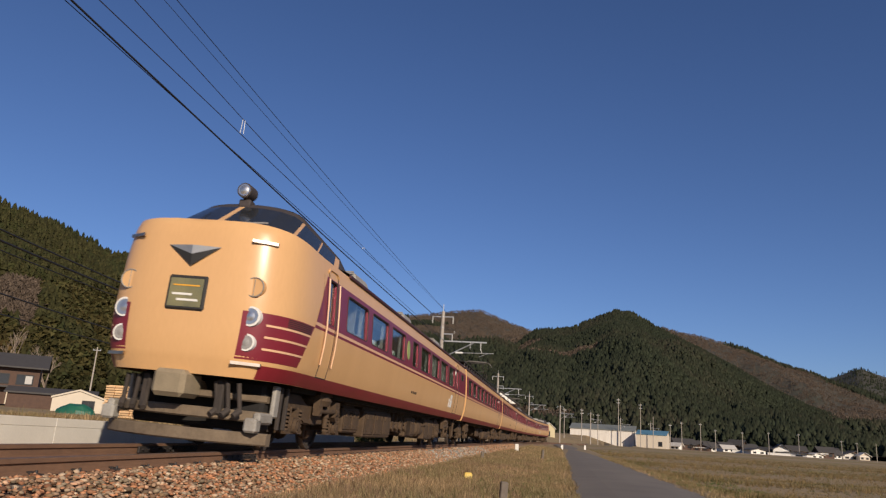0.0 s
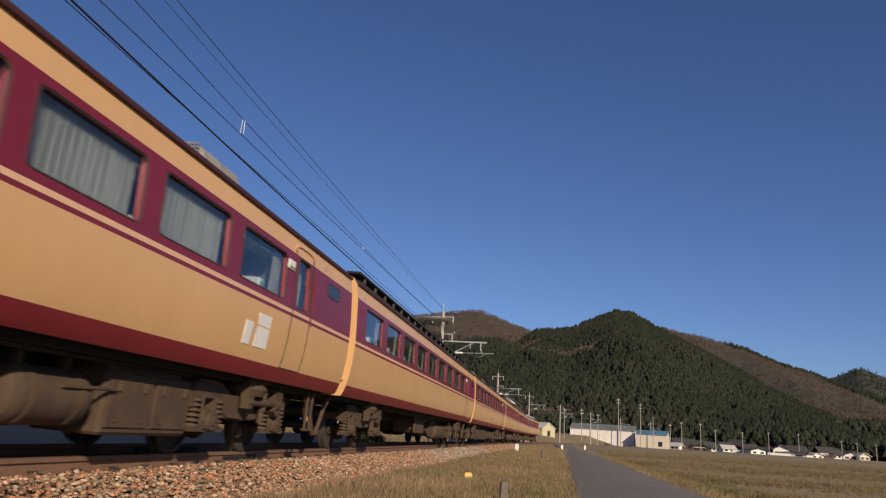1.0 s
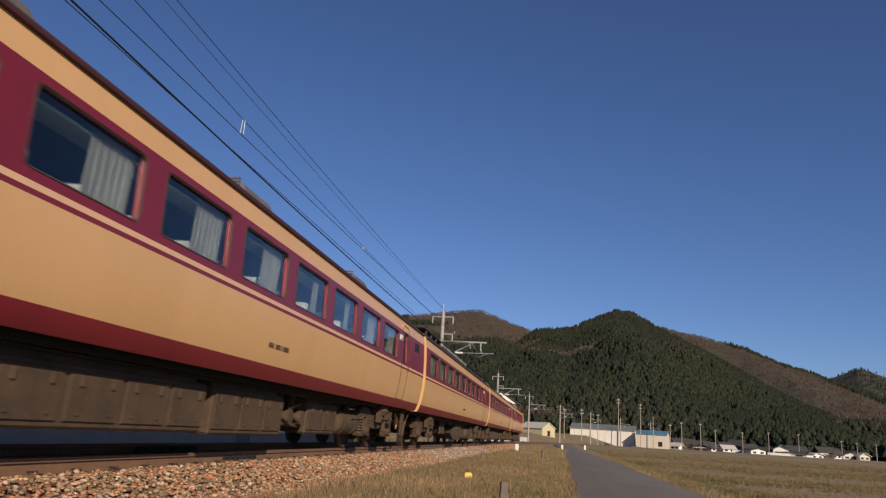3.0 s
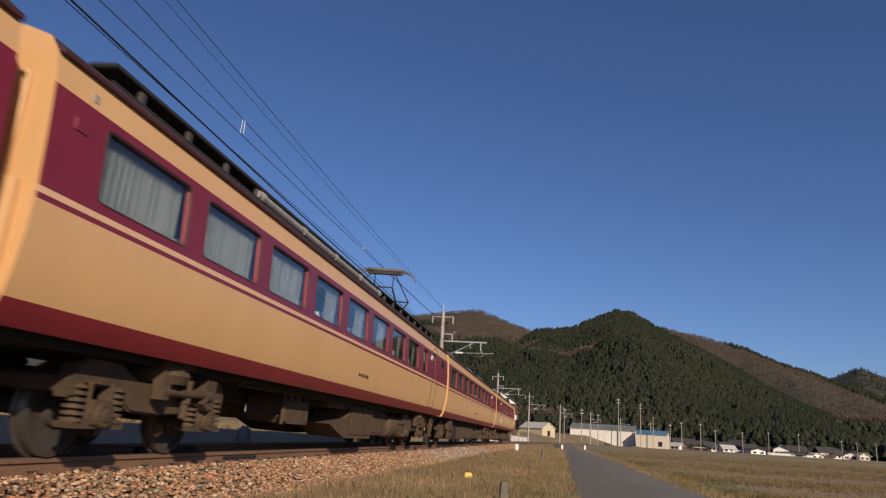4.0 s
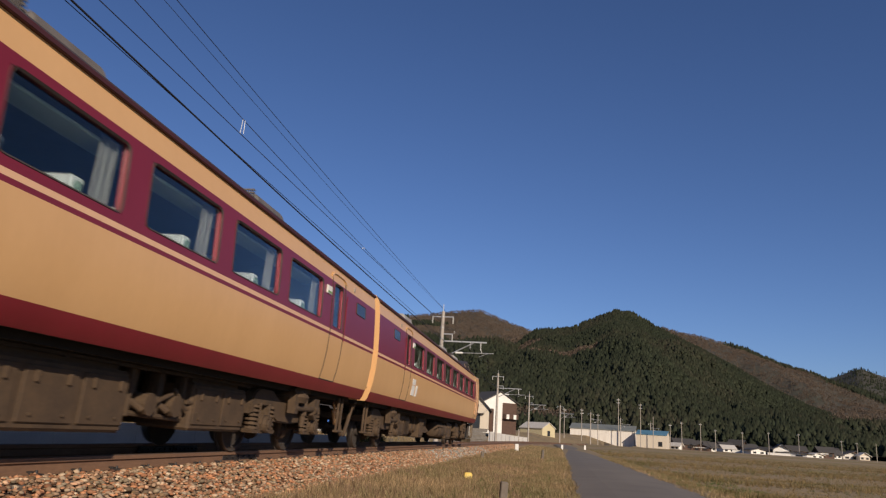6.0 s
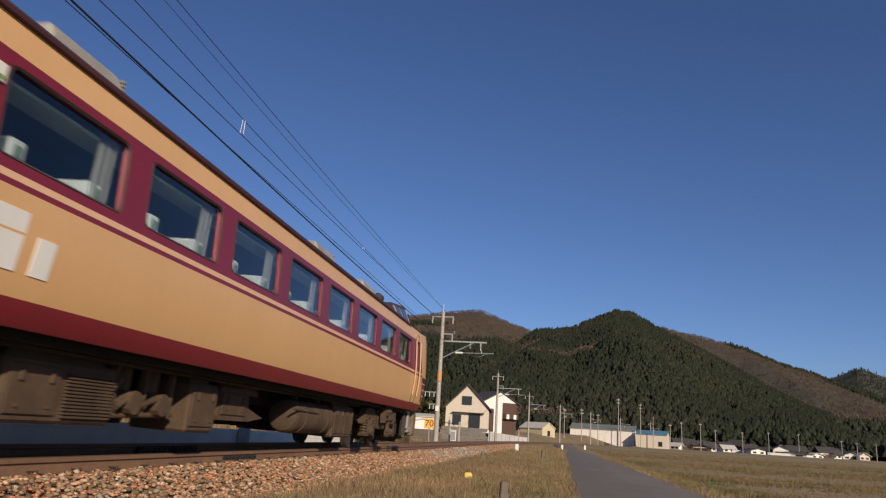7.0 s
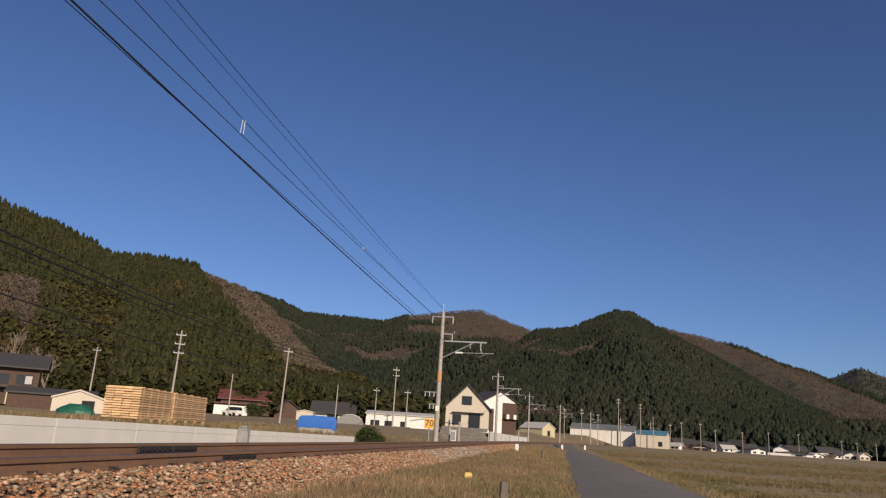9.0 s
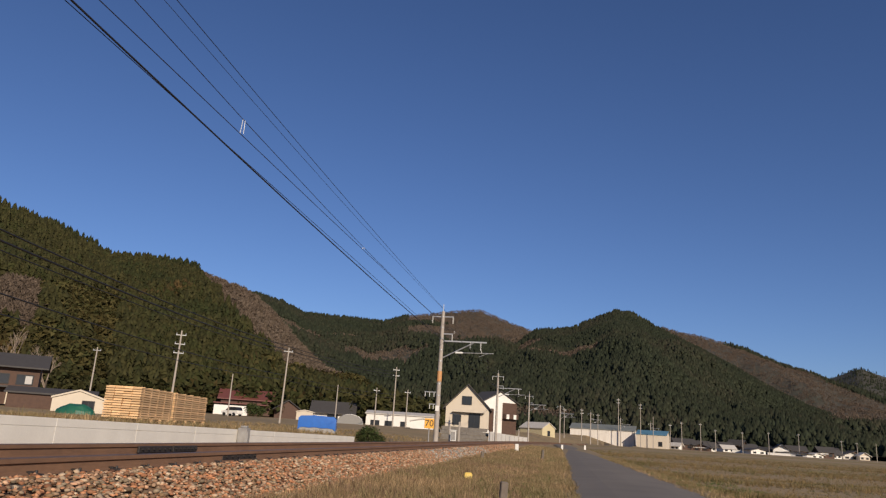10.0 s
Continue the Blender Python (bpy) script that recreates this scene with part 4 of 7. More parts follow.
def conifer(rng, layers, seg, ragged):
    """A ragged conifer, a metre high, of drooping tiers."""
    v, f = [], []
    for i in range(layers):
        z1, z0 = 0.30 + 0.70 * (i + 1) / layers, 0.06 + 0.82 * i / layers
        r = 0.25 * (1 - 0.74 * i / layers)
        b = len(v)
        v.append((0, 0, min(1.0, z1 + 0.04)))
        for k in range(seg):
            a = 6.2832 * (k + rng.uniform(-0.25, 0.25)) / seg
            q = r * (1 + ragged * rng.uniform(-1, 1)) * (1.0 if k % 2 else 0.62)
            v.append((q * math.cos(a), q * math.sin(a), z0 + (0.0 if k % 2 else 0.07) + rng.uniform(-0.03, 0.03)))
        f += [(b, b + 1 + k, b + 1 + (k + 1) % seg) for k in range(seg)]
    return np.array(v), f


def bush_shape(rng, count, size, flat=1.0, twig=False):
    """A loose crown of small leaves or twigs, a metre high."""
    v, f = [], []
    for i in range(count):
        d = rng.normal(size=3)
        d /= np.linalg.norm(d)
        p = d * rng.uniform(0.35, 1.0) * np.array([0.42, 0.42, 0.42]) + np.array([0, 0, 0.52])
        a = rng.normal(size=3)
        if twig:
            a = np.abs(a) * np.array([0.5, 0.5, 1.6]) * np.sign(d)
            a[2] = abs(a[2])
        a /= np.linalg.norm(a)
        c = np.cross(a, rng.normal(size=3))
        c /= np.linalg.norm(c)
        s = size * rng.uniform(0.6, 1.4)
        wdt = 0.3 if twig else 0.75
        b = len(v)
        v += [p - a * s * 0.5, p + a * s * 0.5 + c * s * wdt * 0.4, p + c * s * wdt]
        f.append((b, b + 1, b + 2))
    return np.array(v), f


rng = np.random.default_rng(21)
near_con = [conifer(rng, 7, 9, 0.55) for _ in range(8)]
far_con = [conifer(rng, 2, 6, 0.3) for _ in range(8)]
near_bare = [bush_shape(rng, 170, 0.24, twig=True) for _ in range(6)]
far_bare = [bush_shape(rng, 20, 0.30, twig=True) for _ in range(6)]
near_leaf = [bush_shape(rng, 110, 0.20) for _ in range(6)]


def hill(name, label, skyline, r0, r1, trees, size, bare, near, foot, seed, material=None, bump=0.06, other=None, view=(-90, 90)):
    """A wooded slope that rises from r0 to its crest at r1, whose height follows a skyline of (bearing, angle)."""
    az = np.array([p[0] for p in skyline])
    el = np.array([p[1] for p in skyline])
    lo, hi = az.min(), az.max()

    def crest(a):
        return np.tan(np.radians(np.interp(a, az, el))) * r1 - size * 0.72

    def height(a, u):
        x, y = math.sin(math.radians(a)) * r1 * u, math.cos(math.radians(a)) * r1 * u
        r = r0 + (r1 - r0) * u
        prof = u ** 0.92 if u <= 1 else 1 - 1.1 * (u - 1)
        fold = bump * r1 * 0.16 * fractal(math.radians(a) * r1, r * 0.6, r1 * 0.16, seed) * max(0.0, 1 - abs(2 * u - 1)) * 2
        return foot + (max(1.0, float(crest(a))) - foot) * prof + fold

    na, nr = 120, 34
    A, Uu = np.linspace(lo, hi, na), np.linspace(0, 1.3, nr)
    v, f = [], []
    for a in A:
        for u in Uu:
            r = r0 + (r1 - r0) * u
            v.append((r * math.sin(math.radians(a)), r * math.cos(math.radians(a)), height(a, u)))
    for i in range(na - 1):
        for j in range(nr - 1):
            f.append((i * nr + j, i * nr + j + 1, (i + 1) * nr + j + 1, (i + 1) * nr + j))
    raw(name, v, f, SLOPE, "structure", label, "hill")
    rg = np.random.default_rng(seed)
    con, bar, oth = [], [], []
    while len(con) + len(bar) + len(oth) < trees:
        a, u = rg.uniform(max(lo, view[0]), min(hi, view[1])), rg.uniform(0, 1) ** 0.8 * 1.04
        r = r0 + (r1 - r0) * u
        x, y = r * math.sin(math.radians(a)), r * math.cos(math.radians(a))
        z = height(a, u)
        s = size * rg.uniform(0.55, 1.25)
        if bare(a, math.degrees(math.atan2(z, r)), fractal(x, y, r1 * 0.14, seed + 9)) > 0:
            bar.append((x, y, z - s * 0.12, rg.uniform(0, 6.28), s * 0.9, s * 0.62))
        elif other and other[0](a, math.degrees(math.atan2(z, r)), fractal(x, y, r1 * 0.1, seed + 5)):
            oth.append((x, y, z - s * 0.1, rg.uniform(0, 6.28), s * 1.05, s * rg.uniform(0.75, 1.0)))
        else:
            tall = 1.2 if near and a < -35.5 and u > 0.8 else 1.0
            con.append((x, y, z - s * 0.05, rg.uniform(0, 6.28), s * rg.uniform(1.0, 1.4) if near else s * rg.uniform(1.3, 1.9), s * tall))
    c, b = (near_con, near_bare) if near else (far_con, far_bare)
    if con:
        scatter("conifer_forest", [t[0] for t in c], c[0][1], con, material or CONIFER, "dense dark green conifer forest on the hillside", "forest", rg)
    if bar:
        scatter("bare_woodland", [t[0] for t in b], b[0][1], bar, BARE, "leafless brown woodland on the hillside", "forest", rg)
    if oth:
        scatter("mixed_woodland", [t[0] for t in near_leaf], near_leaf[0][1], oth, other[1], "rust-brown and yellow-green trees on the hillside", "forest", rg)
    return height


hill("hill_near", "steep wooded hillside of cedars and bare trees", [(-80, 12), (-60, 14), (-50, 14), (-42, 13.3), (-38.5, 12.5), (-34.5, 11.2), (-31, 11.4), (-29, 11.3), (-26.8, 10.7), (-24.6, 10.2), (-22.5, 8.6), (-20.5, 6.6), (-18, 4.6), (-15, 2.8), (-11, 1.4)],
     175, 400, 15500, 6.6, lambda a, e, n: 1 if (a > -28.6 + max(0, 10.5 - e) * 1.05 and e > 3.2 + 0.2 * n) or (a < -38.5 and 4.3 < e < 8.2 and n > -0.05) or n > 0.85 else -1, True, 2.5, 4, CEDAR, other=(lambda a, e, n: (a < -33.5 and e < 7.8 and n > -0.12) or (a > -23 and e < 3.6 and n > -0.25), AUTUMN), view=(-48, 0))
hill("hill_middle", "long wooded ridge across the valley", [(-34, 9), (-24, 9.7), (-21.9, 9.25), (-20, 8.5), (-16.5, 8.45), (-14, 8.35), (-12, 9.0), (-8.5, 9.6), (-6.3, 9.85), (-4, 9.0), (-1.8, 8.3), (1, 7.6), (6, 5)],
     430, 1150, 34000, 7.2, lambda a, e, n: n - 0.30 + (0.55 if -12 < a < -2 and e > 7.3 else 0) - (0.3 if e < 5 else 0), False, 3, 12)
hill("hill_peak", "pointed mountain covered with dark conifers", [(-14, 1.2), (-11, 2.6), (-8, 4.4), (-5, 6.3), (-1.8, 8.4), (0.9, 8.65), (2.6, 9.4), (4.3, 10.1), (5.6, 9.9), (7.7, 8.7), (10.5, 7.3), (12.1, 6.3), (16.1, 4.05), (19.8, 2.25), (22, 1.4), (27, 0.6)],
     330, 900, 60000, 5.8, lambda a, e, n: n - 0.55 + (0.35 if a < 3 and 4 < e < 7.5 else 0) + (0.5 if e < 2.2 and a < 9 else 0), False, 2, 15, bump=0.09)
hill("hill_right", "brown leafless ridge with scattered pines", [(2, 6), (7.7, 9.0), (8.9, 8.65), (10.5, 8.35), (13.6, 7.5), (15.8, 6.45), (17.9, 5.85), (19.3, 5.2), (22, 4.2), (26, 3.2), (40, 3)],
     560, 1300, 24000, 7.5, lambda a, e, n: n + 0.42 - (0.5 if e < 2.2 else 0), False, 2, 18)
hill("hill_far", "distant dark mountain", [(12, 3), (18.5, 5.3), (20.7, 6.2), (22.2, 5.6), (26, 5), (40, 4), (60, 4)], 1300, 2200, 18000, 5.5, lambda a, e, n: n + 0.1, False, 4, 23)

# foot of the near hill: broad-leaved scrub
rg = np.random.default_rng(8)
pl = []
for _ in range(520):
    a, r = rg.uniform(-55, -9), rg.uniform(150, 200)
    x, y = polar(a, r)
    s = rg.uniform(3, 8)
    pl.append((x, y, float(ground_z(x, y)) - 0.3, rg.uniform(0, 6.28), s * 1.1, s))
scatter("hill_foot_scrub", [t[0] for t in near_leaf], near_leaf[0][1], pl, CEDAR, "scrub and small trees at the foot of the hill", "scrub", rg)


# bare tree, bush by the track
def bare_tree(x, y, z, tall, seed):
    t = thing("bare_tree", "pale leafless tree with many fine branches", "tree", group="bare trees")
    rr = random.Random(seed)
    bt, bl = bmesh.new(), bmesh.new()

    def grow(bm, p, d, ln, r, depth):
        q = p + d * ln
        rod(bm, p, q, r, r * 0.65, 5)
        if depth == 0:
            return
        for _ in range(3 if depth > 1 else 4):
            nd = (d + Vector((rr.uniform(-0.7, 0.7), rr.uniform(-0.7, 0.7), rr.uniform(-0.1, 0.5)))).normalized()
            grow(bl, p.lerp(q, rr.uniform(0.6, 1.0)), nd, ln * rr.uniform(0.55, 0.8), r * 0.55, depth - 1)

    grow(bt, Vector((0, 0, -0.2)), Vector((0, 0, 1)), tall * 0.32, tall * 0.018, 4)
    part("trunk", bt, BARK, t)
    part("branches", bl, mat("pale_bark", (0.26, 0.2, 0.15), (0.18, 0.14, 0.1), 0.9), t)
    t.matrix_world = pose(x, y, z)


for az, d, h, s in ((-41.6, 100, 11, 1), (-39.6, 108, 12, 2), (-37.2, 118, 11, 4), (-43.5, 95, 10, 3)):
    x, y = polar(az, d)
    bare_tree(x, y, float(ground_z(x, y)), h, s)
rg = np.random.default_rng(4)
leafy = [bush_shape(rg, 900, 0.085) for _ in range(1)]
x, y = polar(-14.3, 43)
scatter("bush", [leafy[0][0]], leafy[0][1], [(x, y, float(ground_z(x, y)) - 0.1, 0, 1.55, 1.35), (x - 0.5, y + 0.2, float(ground_z(x, y)) - 0.1, 1, 1.1, 1.0), (x + 0.6, y, float(ground_z(x, y)) - 0.1, 2, 1.1, 0.85)], BUSH, "rounded dark green evergreen bush beside the track", "bush", rg, kind="")
for az, d, s in ((-23.2, 132, 3.2), (-22.6, 134, 2.6)):
    x, y = polar(az, d)
    scatter("garden_tree", [leafy[0][0]], leafy[0][1], [(x, y, float(ground_z(x, y)) - 0.2, 0, s, s * 0.9)], BUSH, "clipped green garden tree before a farmhouse", "tree", rg, kind="")


# ---- grass ----
def tuft(rng, blades, wide):
    v, f = [], []
    for i in range(blades):
        a = rng.uniform(0, 6.28)
        r = rng.uniform(0, 0.35)
        p = np.array([r * math.cos(a), r * math.sin(a), 0])
        b = rng.uniform(0, 6.28)
        o = np.array([math.cos(b), math.sin(b), 0])
        tip = p + o * rng.uniform(0.1, 0.75) + np.array([0, 0, rng.uniform(0.5, 1.1)])
        sd = np.array([-o[1], o[0], 0]) * wide
        k = len(v)
        v += [p - sd, p + sd, tip]
        f.append((k, k + 1, k + 2))
    return np.array(v), f


rg = np.random.default_rng(6)
tuf = [tuft(rg, 9, 0.035) for _ in range(8)]
TV, TF = [t[0] for t in tuf], tuf[0][1]


def patch(count, x0, x1, y0, y1, s0, s1, power=1.0, keep=None):
    out = []
    while len(out) < count:
        x, y = rg.uniform(x0, x1), y0 + (y1 - y0) * rg.random() ** power
        if keep and not keep(x, y):
            continue
        s = rg.uniform(s0, s1)
        out.append((x, y, float(ground_z(x, y)) - 0.01, rg.uniform(0, 6.28), s * 1.2, s))
    return out


verge = patch(15000, -3.55, 0.42, 2.2, 30, 0.06, 0.19, 1.2, lambda x, y: x < -3.1 and rg.random() < 0.6 or x >= -3.1 and (x < 0.15 or rg.random() < 0.3)) + patch(9000, -3.5, 0.5, 28, 100, 0.1, 0.24, 1.2)
verge += patch(2500, 3.15, 4.6, 5, 60, 0.05, 0.16) + patch(6500, -34, -10.5, 8, 75, 0.1, 0.3) + patch(1800, -9.6, -7.4, 8, 60, 0.1, 0.25)
scatter("dry_grass", TV, TF, verge, GRASS, "tangled dry tan grass on the verge", "grass", rg, lean=0.2)
weed = patch(4200, -3.6, -0.6, 2.5, 45, 0.06, 0.2, 1.2, lambda x, y: fractal(x, y, 1.6, 3.0) > 0.05)
scatter("dead_weeds", TV, TF, weed, GRASS_D, "brown dead weeds among the dry grass", "grass", rg, lean=0.25)
green = patch(6500, -1.7, -0.15, 5, 60, 0.05, 0.14, 1.2, lambda x, y: fractal(x, y, 2.0) > -0.25) + patch(2500, 4.6, 40, 14, 110, 0.05, 0.16, 1.2, lambda x, y: x < 3 + y * 0.62 and fractal(x, y * 4, 9.0, 2) > 0.15) + patch(1600, 3.5, 6.5, 8, 40, 0.04, 0.12, 1.0, lambda x, y: fractal(x, y, 3.0) > 0.0)
scatter("green_grass", TV, TF, green, GRASS_G, "patches of green winter grass among dry grass", "grass", rg, lean=0.2)
for by, bh, bw in ((21.0, 0.07, 1.2), (33.0, 0.12, 1.6), (52.0, 0.12, 2.6), (80.0, 0.16, 3.4), (118.0, 0.22, 5.0), (170.0, 0.3, 7.0)):
    rows = []
    for x in np.linspace(4.4, 30 + by * 0.9, 60):
        yy = by + 0.02 * x + 0.35 * math.sin(x * 0.23 + by)
        z = float(ground_z(x, yy))
        k = (1 + 0.15 * math.sin(x * 0.9 + by)) * min(1.0, (x - 4.4) / 3 + 0.02)
        rows.append([(x, yy - bw / 2, z - 0.03), (x, yy - bw / 4, z + bh * 0.7 * k), (x, yy, z + bh * k), (x, yy + bw / 4, z + bh * 0.7 * k), (x, yy + bw / 2, z - 0.03)])
    ribbon("field_bank", rows, BANK, "low grassy bank between rice fields", "field bank")
fld = []
for by, bw in ((21.0, 1.6), (33.0, 2.2), (52.0, 2.8), (80.0, 3.6)):
    for _ in range(3600):
        x, o = rg.uniform(4.4, 12 + by * 0.62), max(-2.4, min(2.4, rg.normal(0, 0.8)))
        s = rg.uniform(0.06, 0.16) * (1 + by / 60)
        yy = by + 0.02 * x + 0.35 * math.sin(x * 0.23 + by) + o * bw
        fld.append((x, yy, float(ground_z(x, yy)) + 0.06 * max(0.0, 1 - abs(o) * 1.8), rg.uniform(0, 6.28), s * 1.2, s))
scatter("bank_grass", TV, TF, fld, GRASS_M, "rough green and tan grass on the field banks", "grass", rg, lean=0.2)
fld = patch(26000, 4.2, 60, 12, 120, 0.05, 0.14, 1.3, lambda x, y: x < 3 + y * 0.62)
scatter("field_stubble", TV, TF, fld, GRASS_M, "low dry stubble and grass on the fields", "grass", rg, lean=0.2)


# ---- the train ----
SIDE = [(1.318, 1.015), (1.36, 1.08), (1.402, 1.21), (1.44, 1.40), (1.467, 1.65), (1.475, 1.93), (1.475, 1.975), (1.475, 2.025), (1.468, 2.13), (1.452, 2.41), (1.428, 2.70), (1.415, 2.83), (1.372, 3.09)]
Z_WIN, Z_TOP = 2.115, 2.735


def side_x(z):
    return float(np.interp(z, [p[1] for p in SIDE], [p[0] for p in SIDE]))


def band(z):
    """Material slot by height: red skirt, cream, maroon line, cream line, maroon band, cream."""
    return 2 if z < 1.21 else 0 if z < 1.93 else 1 if z < 1.975 else 3 if z < 2.025 else 1 if z < 2.83 else 0


def shell(y0, y1, holes, nose=False, cut=None):
    """Both sides, with openings (y0, y1, z0, z1)."""
    bm = bmesh.new()
    ys = sorted({y0, y1, *[h[0] for h in holes], *[h[1] for h in holes]})
    zs = sorted({p[1] for p in SIDE} | {h[2] for h in holes} | {h[3] for h in holes})
    for sg in (1, -1):
        for a, b in zip(ys[:-1], ys[1:]):
            for c, d in zip(zs[:-1], zs[1:]):
                my, mz = (a + b) / 2, (c + d) / 2
                if any(h[0] < my < h[1] and h[2] < mz < h[3] for h in holes):
                    continue
                p = [(sg * side_x(c), a, c), (sg * side_x(c), b, c), (sg * side_x(d), b, d), (sg * side_x(d), a, d)]
                quad(bm, p if sg > 0 else p[::-1], band(mz))
        for h in holes:
            for c0, c1 in (((h[0], h[2]), (h[1], h[2])), ((h[1], h[2]), (h[1], h[3])), ((h[1], h[3]), (h[0], h[3])), ((h[0], h[3]), (h[0], h[2]))):
                o0, o1 = side_x(c0[1]), side_x(c1[1])
                p = [(sg * o0, c0[0], c0[1]), (sg * o1, c1[0], c1[1]), (sg * (o1 - 0.07), c1[0], c1[1]), (sg * (o0 - 0.07), c0[0], c0[1])]
                quad(bm, p if sg > 0 else p[::-1], 1)
    bmesh.ops.remove_doubles(bm, verts=bm.verts, dist=0.0005)
    return bm


def roof_line(n=9):
    out = []
    for i in range(n + 1):
        u = i / n * math.pi
        out.append((1.372 * math.cos(u), 3.09 + 0.30 * math.sin(u) ** 0.85))
    return out


def frame_mesh(w, h, r=0.07, d=0.035, name="window_frame", material=None):
    """A rounded rectangular frame in the y-z plane, its face towards +x."""
    bm = bmesh.new()

    def ring(e, x):
        pts = []
        for cx, cz, a0 in ((w / 2 - r, h / 2 - r, 0), (-(w / 2 - r), h / 2 - r, 90), (-(w / 2 - r), -(h / 2 - r), 180), (w / 2 - r, -(h / 2 - r), 270)):
            for k in range(4):
                a = radians(a0 + 30 * k)
                pts.append(bm.verts.new((x, cx + (r + e) * math.cos(a), cz + (r + e) * math.sin(a))))
        return pts

    a, b, c = ring(0.012, -0.01), ring(0.008, 0.010), ring(-0.010, -0.004)
    for p, q in ((a, b), (b, c)):
        for i in range(16):
            bm.faces.new((p[i], p[(i + 1) % 16], q[(i + 1) % 16], q[i]))
    me = bpy.data.meshes.new(name)
    bm.to_mesh(me)
    bm.free()
    me.materials.append(material or UNDER_D)
    return me


def box_mesh(name, material, *a, bevel=0.0):
    bm = bmesh.new()
    box(bm, *a, bevel)
    me = bpy.data.meshes.new(name)
    bm.to_mesh(me)
    bm.free()
    me.materials.append(material)
    return me


def put(name, me, parent, m, label=""):
    ob = new(name, me)
    ob.parent = parent
    ob.matrix_basis = m
    return tagged(ob, label)


WIN_FRAME = frame_mesh(1.44, 0.62)
WIN_PANE = box_mesh("pane", PANE, -0.003, 0.003, -0.72, 0.72, -0.31, 0.31)
SLIT_FRAME, SLIT_PANE = frame_mesh(0.62, 0.20, 0.03), box_mesh("pane", WINDARK, -0.003, 0.003, -0.31, 0.31, -0.10, 0.10)
DOOR_FRAME, DOOR_PANE = frame_mesh(0.49, 0.72), box_mesh("pane", PANE, -0.003, 0.003, -0.245, 0.245, -0.36, 0.36)
NARROW_FRAME, NARROW_PANE = frame_mesh(0.72, 0.62), box_mesh("pane", PANE, -0.003, 0.003, -0.36, 0.36, -0.31, 0.31)


def curtain_mesh(w):
    bm = bmesh.new()
    n = max(6, int(w / 0.03))
    pts = []
    for i in range(n + 1):
        y = -w / 2 + w * i / n
        x = 0.018 * math.sin(i * 1.9) + 0.008 * math.sin(i * 4.3)
        pts.append((bm.verts.new((x, y, -0.31)), bm.verts.new((x * 0.8, y, 0.31))))
    for a, b in zip(pts[:-1], pts[1:]):
        bm.faces.new((a[0], b[0], b[1], a[1]))
    me = bpy.data.meshes.new("curtain")
    bm.to_mesh(me)
    bm.free()
    me.materials.append(CURTAIN)
    return me


CURT_S, CURT_M, CURT_L = curtain_mesh(0.24), curtain_mesh(0.62), curtain_mesh(1.34)
bm = bmesh.new()
box(bm, -0.42, 0.36, -0.06, 0.08, -0.7, 0.28, 0.05)
box(bm, -0.42, 0.36, -0.5, -0.06, -0.80, -0.42, 0.04)
SEAT = bpy.data.meshes.new("seat")
bm.to_mesh(SEAT)
bm.free()
SEAT.materials.append(SEATM)
COVER = box_mesh("head_cover", LINEN, -0.40, 0.33, -0.075, 0.09, 0.10, 0.295, bevel=0.02)


def keep_mesh(name, bm, material):
    me = bpy.data.meshes.new(name)
    bm.to_mesh(me)
    bm.free()
    me.materials.append(material)
    return me


def coil(bm, x, y, z0, z1, r, turns):
    """A coil spring of square-cut windings round a dark core."""
    rod(bm, (x, y, z0), (x, y, z1), r * 0.55, r * 0.55, 8)
    h = (z1 - z0) / turns
    for k in range(turns):
        rod(bm, (x, y, z0 + h * (k + 0.18)), (x, y, z0 + h * (k + 0.72)), r, r, 12)


